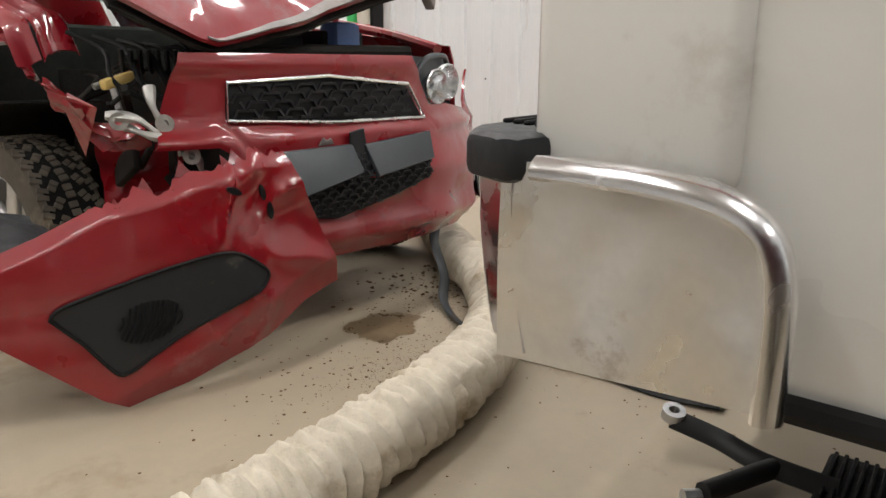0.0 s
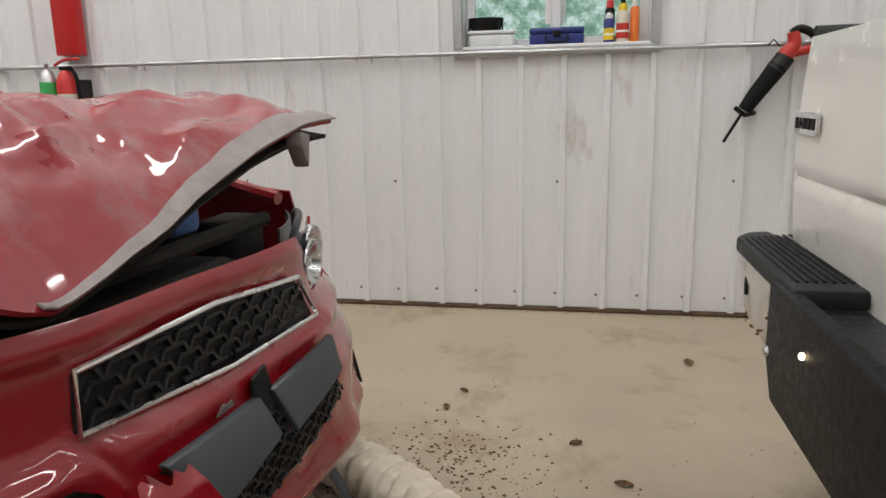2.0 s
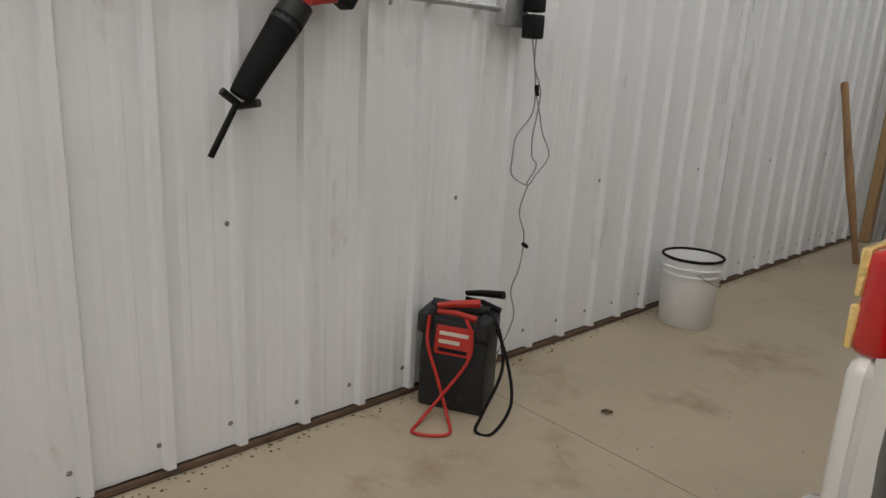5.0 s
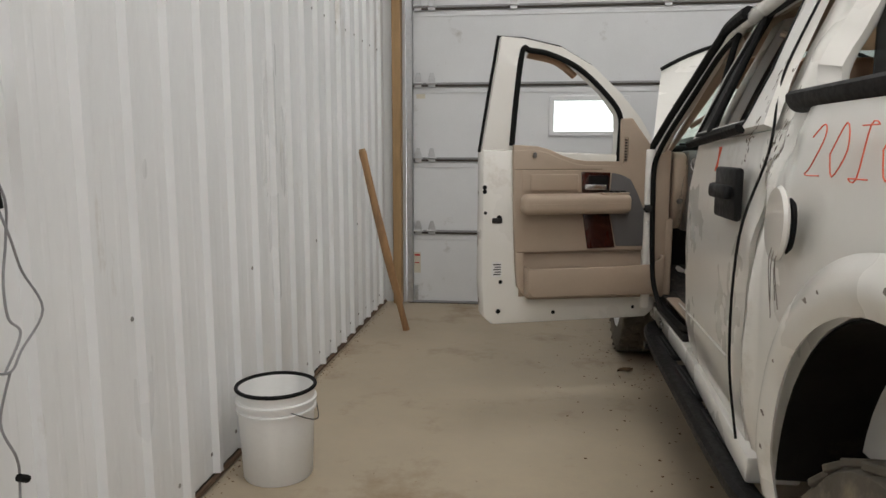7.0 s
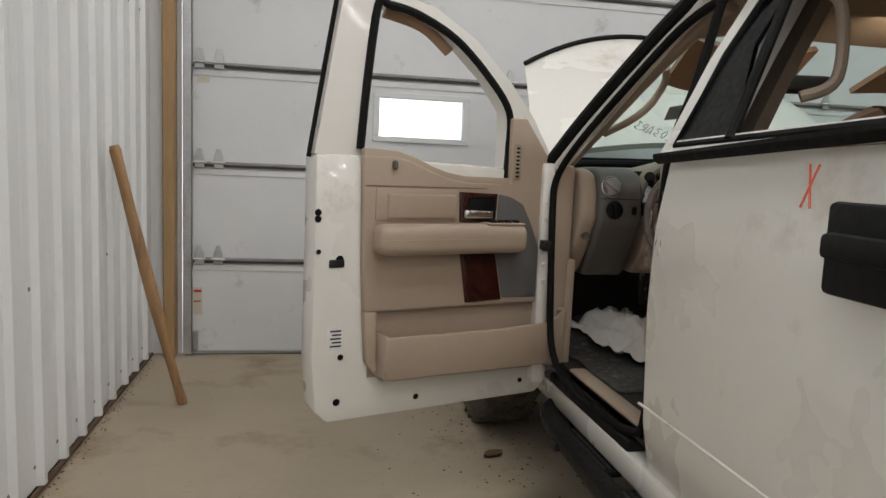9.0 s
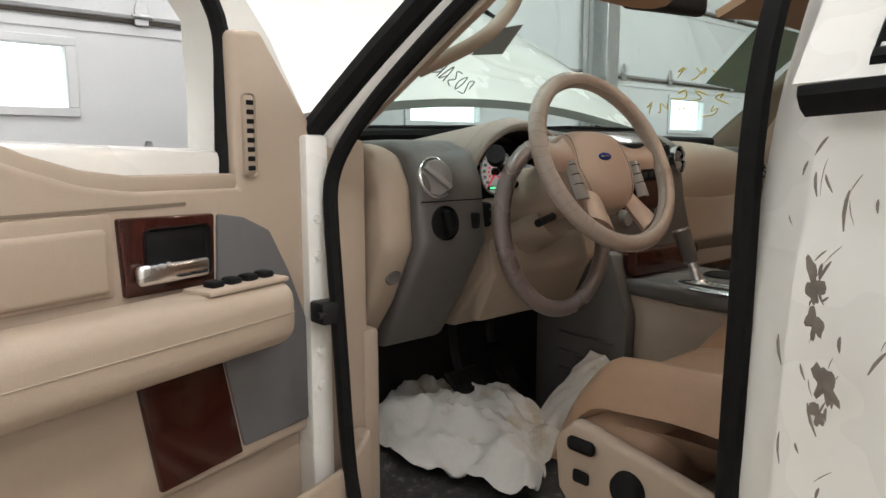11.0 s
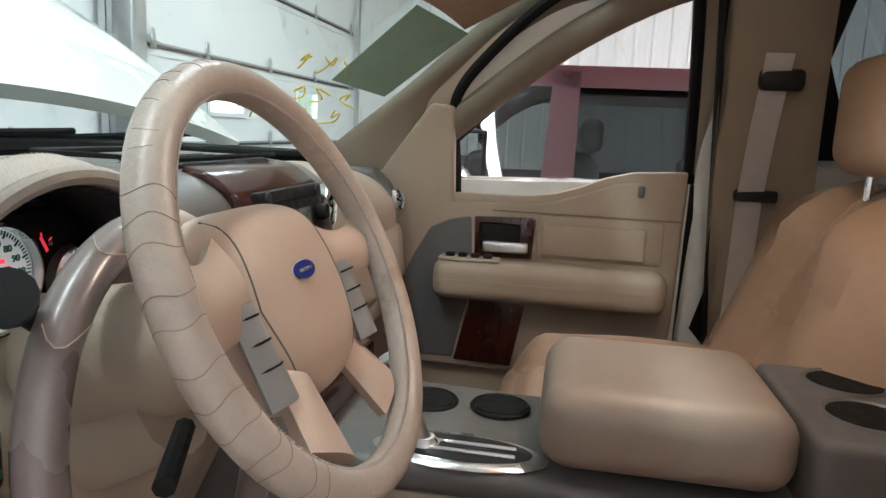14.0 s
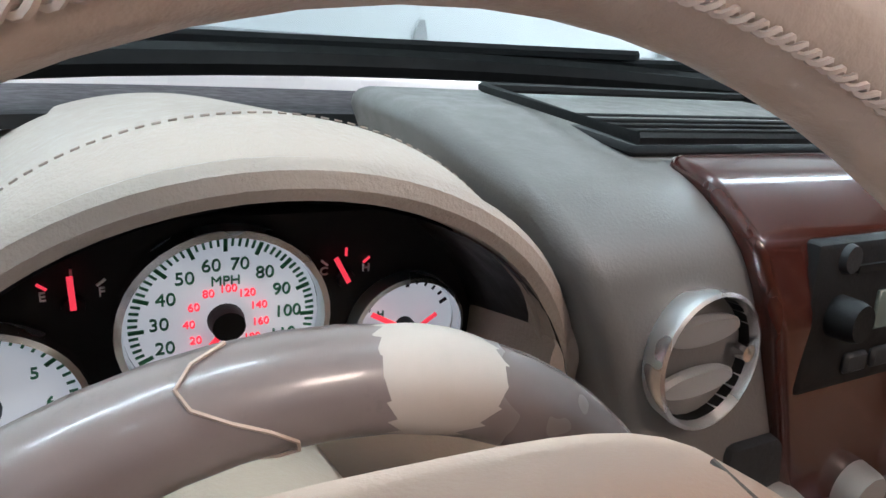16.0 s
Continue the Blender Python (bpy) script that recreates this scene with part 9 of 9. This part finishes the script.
# bucket
BX, BY = -2.975, 2.135
bk = thing("bucket", (BX, BY, 0), "white plastic pail with a black gasket rim", "bucket")
part("pail", lathe([(0, 0.0), (0.128, 0.0), (0.132, 0.006), (0.143, 0.265), (0.152, 0.267), (0.152, 0.276), (0.144, 0.279), (0.144, 0.30), (0.154, 0.302), (0.154, 0.311), (0.145, 0.314), (0.147, 0.352), (0.143, 0.352), (0.128, 0.012), (0, 0.012)], 48, Matrix.Translation((BX, BY, 0))), M_WHITE_PLASTIC, bk)
part("gasket", tube([(BX + 0.148 * math.cos(a), BY + 0.148 * math.sin(a), 0.355) for a in [2 * math.pi * k / 48 for k in range(48)]], 0.0075, 8, closed=True), M_RUBBER, bk)
part("bail", tube(smooth_path([(BX + 0.10, BY - 0.115, 0.29), (BX + 0.15, BY - 0.06, 0.25), (BX + 0.165, BY, 0.235), (BX + 0.13, BY + 0.09, 0.26)], 5), 0.002, 6), M_BLACK_STEEL, bk)
part("contents", grid(lambda u, v: (BX + 0.13 * math.sqrt(v) * math.cos(2 * math.pi * u), BY + 0.13 * math.sqrt(v) * math.sin(2 * math.pi * u), 0.255 + 0.02 * noise.noise(Vector((math.cos(2 * math.pi * u) * v * 3, math.sin(2 * math.pi * u) * v * 3, 5)))), 30, 8), M_PALE_CLOTH, bk, "pale granular filling")

# wooden stick in the corner
stk = thing("wooden_handle", (-2.9, 4.28, 0), "worn wooden tool handle leaning on the wall", "wooden handle")
part("shaft", tube(smooth_path([(-2.86, 4.33, 0.004), (-2.935, 4.30, 0.33), (-3.03, 4.27, 0.75), (-3.135, 4.24, 1.24)], 8), lambda t: 0.030 - 0.004 * math.sin(t * 9) + 0.004 * t, 12, flat=0.75), M_STICK, stk)
part("split_end", tube([(-3.125, 4.24, 1.20), (-3.138, 4.238, 1.255)], 0.03, 8, flat=0.6), M_WOOD_TRIM, stk)

# red post with extinguisher further back
post = solo("steel_column", box(W + 0.028, W + 0.10, -4.13, -3.97, 1.50, CEIL, 0.008, 2), M_RED_POST, "red painted steel column at the wall", "column", kind="structure")
EX, EY = W + 0.165, -4.03
ext = thing("fire_extinguisher", (EX, EY, 1.0), "red fire extinguisher on its wall bracket", "fire extinguisher")
part("cylinder", lathe([(0, 1.0), (0.05, 1.005), (0.058, 1.03), (0.058, 1.34), (0.038, 1.39), (0.02, 1.41), (0, 1.41)], 24, Matrix.Translation((EX, EY, 0))), M_RED_POST, ext)
part("valve", box(EX - 0.02, EX + 0.02, EY - 0.03, EY + 0.04, 1.41, 1.435, 0.006, 2), M_BLACK_PLASTIC, ext)
part("lever", tube(smooth_path([(EX, EY - 0.07, 1.44), (EX, EY, 1.47), (EX, EY + 0.10, 1.475)], 5), 0.008, 8), M_RED_POST, ext)
part("hose", tube(smooth_path([(EX, EY + 0.03, 1.42), (EX + 0.02, EY + 0.085, 1.36), (EX + 0.01, EY + 0.08, 1.12)], 5), 0.011, 8), M_RUBBER, ext, "black hose")
part("bracket", box(W - 0.01, EX - 0.05, EY - 0.04, EY + 0.04, 1.10, 1.36, 0.004, 1), M_BLACK_STEEL, ext)
part("label", lathe([(0.0586, 1.13), (0.059, 1.135), (0.059, 1.27), (0.0586, 1.275)], 24, Matrix.Translation((EX, EY, 0))), M_CREAM, ext)
bot = thing("gas_bottle", (EX, EY - 0.125, 1.0), "small grey gas bottle with a green label beside the extinguisher", "gas bottle")
part("cylinder", lathe([(0, 1.0), (0.04, 1.005), (0.048, 1.02), (0.048, 1.36), (0.03, 1.405), (0.012, 1.42), (0, 1.42)], 24, Matrix.Translation((EX, EY - 0.125, 0))), M_GALV, bot)
part("label", lathe([(0.0486, 1.08), (0.049, 1.085), (0.049, 1.34), (0.0486, 1.345)], 24, Matrix.Translation((EX, EY - 0.125, 0))), M_GREEN, bot, "green label")
part("valve", lathe([(0, 1.42), (0.012, 1.42), (0.014, 1.45), (0, 1.452)], 14, Matrix.Translation((EX, EY - 0.125, 0))), M_CHROME, bot)
part("strap", box(W - 0.01, EX, EY - 0.135, EY - 0.115, 1.20, 1.225, 0.003, 1), M_BLACK_STEEL, bot)

# wall screws
M_SCREW = mat("screw_head", (0.25, 0.24, 0.23), 0.5, 0.7)
k = 0
scr = bmesh.new()
y = RIB0 - 16 * PITCH
while y < N:
    for z in (0.10, 0.742, 2.0):
        for off in (-0.045,):
            if z != 0.742 or k % 4 == 0:
                lathe([(0, 0.004), (0.006, 0.003), (0.009, 0.0)], 6, aim((W + 0.001, y + off + 0.02 * random.random(), z + 0.008 * random.random()), (1, 0, 0)), bm=scr)
    y += PITCH
    k += 1
tagged(part("screw", scr, M_SCREW, wall_west), kind="stuff")

# ---- floor ----
M_CANVAS = mat("dusty_canvas", (0.63, 0.57, 0.465), 0.9, vary=0.14, scale=6, fine=70, bump=0.5, bump_scale=160, dirt=(0.36, 0.28, 0.17), dirt_amount=0.16, dirt_scale=7)
hp = smooth_path([(-1.75, -2.35, 0.09), (-1.30, -1.86, 0.09), (-1.02, -1.50, 0.09), (-0.72, -1.24, 0.09), (-0.40, -1.11, 0.09), (-0.08, -1.06, 0.09), (0.22, -1.04, 0.09), (0.50, -1.05, 0.09), (0.85, -1.15, 0.09), (1.3, -1.5, 0.09), (1.7, -2.2, 0.09)], 40)


def hose_bm():
    bm = bmesh.new()
    n, sides = len(hp), 40
    rings = []
    for i, p in enumerate(hp):
        d = (hp[min(i + 1, n - 1)] - hp[max(i - 1, 0)]).normalized()
        s = d.cross(Vector((0, 0, 1))).normalized()
        ring = []
        for k in range(sides):
            a = 2 * math.pi * k / sides
            ph = i * 1.05 + 0.6 * a / math.pi + 1.8 * noise.noise(Vector((math.cos(a) * 1.1, math.sin(a) * 1.1, i * 0.07)))
            r = 0.079 + 0.012 * math.sin(ph) + 0.006 * (0.5 - abs(noise.noise(Vector((math.cos(a) * 1.5 + i * 0.05, math.sin(a) * 1.5, i * 0.30)))) * 2) + 0.008 * noise.noise(Vector((math.cos(a) * 2.0, math.sin(a) * 2.0, i * 0.22))) + 0.006 * noise.noise(Vector((math.cos(a) * 4, math.sin(a) * 4, i * 0.5)))
            q = p + s * math.cos(a) * r * 1.04 + Vector((0, 0, 1)) * math.sin(a) * r
            q.z = max(q.z, 0.003)
            ring.append(bm.verts.new(q))
        rings.append(ring)
    for A, B in zip(rings, rings[1:]):
        for k in range(sides):
            bm.faces.new((A[k], A[(k + 1) % sides], B[(k + 1) % sides], B[k]))
    bm.faces.new(rings[0])
    bm.faces.new(rings[-1][::-1])
    return bm


solo("exhaust_hose", hose_bm(), M_CANVAS, "crumpled cream canvas exhaust hose on the floor", "hose", smooth=70)
solo("bumper_strip", tube(smooth_path([(-1.12, -1.80, 0.26), (-1.02, -1.74, 0.20), (-0.98, -1.66, 0.09), (-0.88, -1.58, 0.022), (-0.76, -1.40, 0.012), (-0.74, -1.2, 0.012), (-0.755, -1.0, 0.012)], 8), 0.022, 8, flat=0.3), M_PLATE_GREY, "grey plastic bumper strip curling to the floor", "trim strip")
solo("rubber_strip", grid(lambda u, v: (-0.70 - 0.05 * u + 0.05 * v + 0.012 * math.sin(u * 9), -1.36 + 0.80 * u, 0.006 + 0.012 * abs(math.sin(v * 3.1)) + 0.004 * math.sin(u * 14)), 40, 5, 0.004), M_BLACK_PLASTIC, "flat black weatherstrip lying on the floor", "weatherstrip")
br = thing("towing_bracket", (-0.42, -0.42, 0), "rusty black steel bracket on the floor", "bracket")
part("arm", tube(smooth_path([(-0.46, -0.60, 0.075), (-0.47, -0.50, 0.055), (-0.455, -0.40, 0.04), (-0.46, -0.26, 0.03)], 5), 0.024, 10, flat=0.5), M_BLACK_STEEL, br)
part("cross_bar", tube([(-0.29, -0.47, 0.028), (-0.46, -0.38, 0.035)], 0.022, 10), M_BLACK_STEEL, br)
part("eye", lathe([(0.012, -0.012), (0.026, -0.012), (0.026, 0.012), (0.012, 0.012), (0.012, -0.012)], 18, aim((-0.465, -0.60, 0.085), (0.2, 0.2, 1))), M_GALV, br)
part("bolt", tube([(-0.285, -0.475, 0.02), (-0.26, -0.50, 0.022)], 0.016, 8), M_GALV, br)
part("ribbed_foot", box(-0.62, -0.40, -0.30, -0.12, 0.0, 0.03, 0.01, 2), M_RUBBER, br)
for k in range(9):
    part("foot_rib", box(-0.61, -0.41, -0.29 + 0.019 * k, -0.282 + 0.019 * k, 0.03, 0.038, 0.002, 1), M_RUBBER, br)

# dirt, leaves and crumbs
M_DIRT = mat("dry_dirt_crumbs", (0.13, 0.075, 0.035), 0.95, vary=0.5, scale=60)
random.seed(77)
dirt = bmesh.new()
verts, faces = [], []


def crumb(x, y, s):
    b = len(verts)
    h = s * random.uniform(0.4, 0.9)
    n = random.choice((4, 5))
    a0 = random.random() * 6
    for k in range(n):
        a = a0 + 2 * math.pi * k / n
        q = s * random.uniform(0.6, 1.3)
        verts.append((x + q * math.cos(a), y + q * math.sin(a), 0.0005))
    verts.append((x + s * 0.2 * random.uniform(-1, 1), y + s * 0.2 * random.uniform(-1, 1), h))
    for k in range(n):
        faces.append((b + k, b + (k + 1) % n, b + n))


for cx, cy, sx, sy, n, big in ((-1.45, -1.45, 0.16, 0.14, 260, 0.006), (-1.2, -1.25, 0.14, 0.16, 160, 0.005), (-1.05, -1.72, 0.12, 0.10, 160, 0.006), (-1.12, -1.90, 0.2, 0.1, 90, 0.008), (-0.5, -1.45, 0.3, 0.16, 260, 0.004), (-0.55, -1.0, 0.5, 0.35, 180, 0.003), (-1.7, 0.6, 0.5, 0.7, 150, 0.003), (-1.45, 3.7, 0.25, 0.5, 150, 0.005), (-1.35, 2.6, 0.2, 0.9, 140, 0.006), (-2.3, 2.5, 0.7, 2.0, 120, 0.0025), (-2.2, -1.0, 0.7, 1.2, 140, 0.003), (-1.55, 0.35, 0.08, 0.06, 60, 0.004), (-0.40, -1.38, 0.16, 0.07, 700, 0.0016), (-1.28, -1.42, 0.12, 0.12, 700, 0.0016), (-0.95, -1.62, 0.15, 0.10, 400, 0.002)):
    for _ in range(n):
        crumb(random.gauss(cx, sx), random.gauss(cy, sy), big * random.uniform(0.35, 1.5))
y = -6.0
while y < 5.1:
    crumb(W + 0.03 + 0.05 * random.random() ** 2, y, 0.004 * random.uniform(0.4, 1.8))
    y += 0.02 * random.random() + 0.004
me = bpy.data.meshes.new("dirt")
me.from_pydata(verts, [], faces)
me.materials.append(M_DIRT)
dirt.free()
tagged(new("dirt", me), "brown dirt crumbs scattered on the concrete floor", "dirt", kind="stuff")
part("foot_gap", tube([(W + 0.012, SOUTH + 0.1, 0.012), (W + 0.012, -2, 0.012), (W + 0.012, N - 0.05, 0.012)], 0.012, 6), mat("brown_sill_seal", (0.10, 0.06, 0.035), 0.9, vary=0.5, scale=10), wall_west)
for i, (x, y, r, a) in enumerate(((-1.83, -1.554, 0.014, 0.3), (-2.0, -1.51, 0.012, 1.0), (-1.61, -1.05, 0.013, 2.0), (-1.85, 1.88, 0.02, 0.4), (-2.45, -0.55, 0.022, 0.1), (-1.36, -0.9, 0.016, 1.4), (-2.62, 0.95, 0.012, 0.7), (-1.46, 3.6, 0.03, 0.5))):
    solo("dead_leaf", grid(lambda u, v: (x + (2 * u - 1) * r * math.cos(a) * 1.8 - (2 * v - 1) * r * math.sin(a) * (1 - (2 * u - 1) ** 2), y + (2 * u - 1) * r * math.sin(a) * 1.8 + (2 * v - 1) * r * math.cos(a) * (1 - (2 * u - 1) ** 2), 0.004 + 0.008 * abs(2 * v - 1)), 6, 4, 0.0008), M_DIRT, "small dry brown leaf on the concrete", "leaf", "dead leaves")
part("floor_crack", tube(smooth_path([(-1.84, 1.88, 0.0), (-1.70, 1.83, 0.0005), (-1.55, 1.80, 0.0), (-1.40, 1.79, 0.0)], 5), 0.003, 5, flat=0.4), M_STEEL_DARK, floor)
# door sticker on the garage door
part("door_notice", box(-2.955, -2.90, N - 0.0165, N - 0.0135, 0.25, 0.42), M_CREAM, door_1, "small printed notice")
part("notice_bar", box(-2.95, -2.905, N - 0.018, N - 0.0165, 0.39, 0.405), M_TOOL_RED, door_1)
part("notice_bar", box(-2.95, -2.91, N - 0.018, N - 0.0165, 0.33, 0.338), M_TOOL_RED, door_1)
part("door_notice", box(-2.93, -2.86, N - 0.0165, N - 0.0135, 1.655, 1.69), M_CREAM, door_1)
part("bottom_bracket", box(-2.99, -2.92, N - 0.03, N - 0.014, 0.03, 0.15, 0.004, 1), M_GALV, door_1)


# darker, smoother patch with an irregular outline on the concrete
def stain(cx, cy, rx, ry, seed, m, turn=0.0):
    bm = bmesh.new()
    ring = []
    for k in range(64):
        a = 2 * math.pi * k / 64
        q = 1 + 0.55 * noise.noise(Vector((math.cos(a) * 1.6, math.sin(a) * 1.6, seed))) + 0.18 * noise.noise(Vector((math.cos(a) * 6, math.sin(a) * 6, seed)))
        x, y = rx * q * math.cos(a), ry * q * math.sin(a)
        ring.append(bm.verts.new((cx + x * math.cos(turn) - y * math.sin(turn), cy + x * math.sin(turn) + y * math.cos(turn), 0.0012)))
    bm.faces.new(ring)
    part("stain", bm, m, floor, smooth=None)


M_DARK_CONCRETE = mat("darker_smooth_concrete", (0.19, 0.135, 0.08), 0.28, vary=0.25, scale=9, fine=40)
stain(-0.62, -1.62, 0.14, 0.10, 3.0, M_DARK_CONCRETE, 0.3)
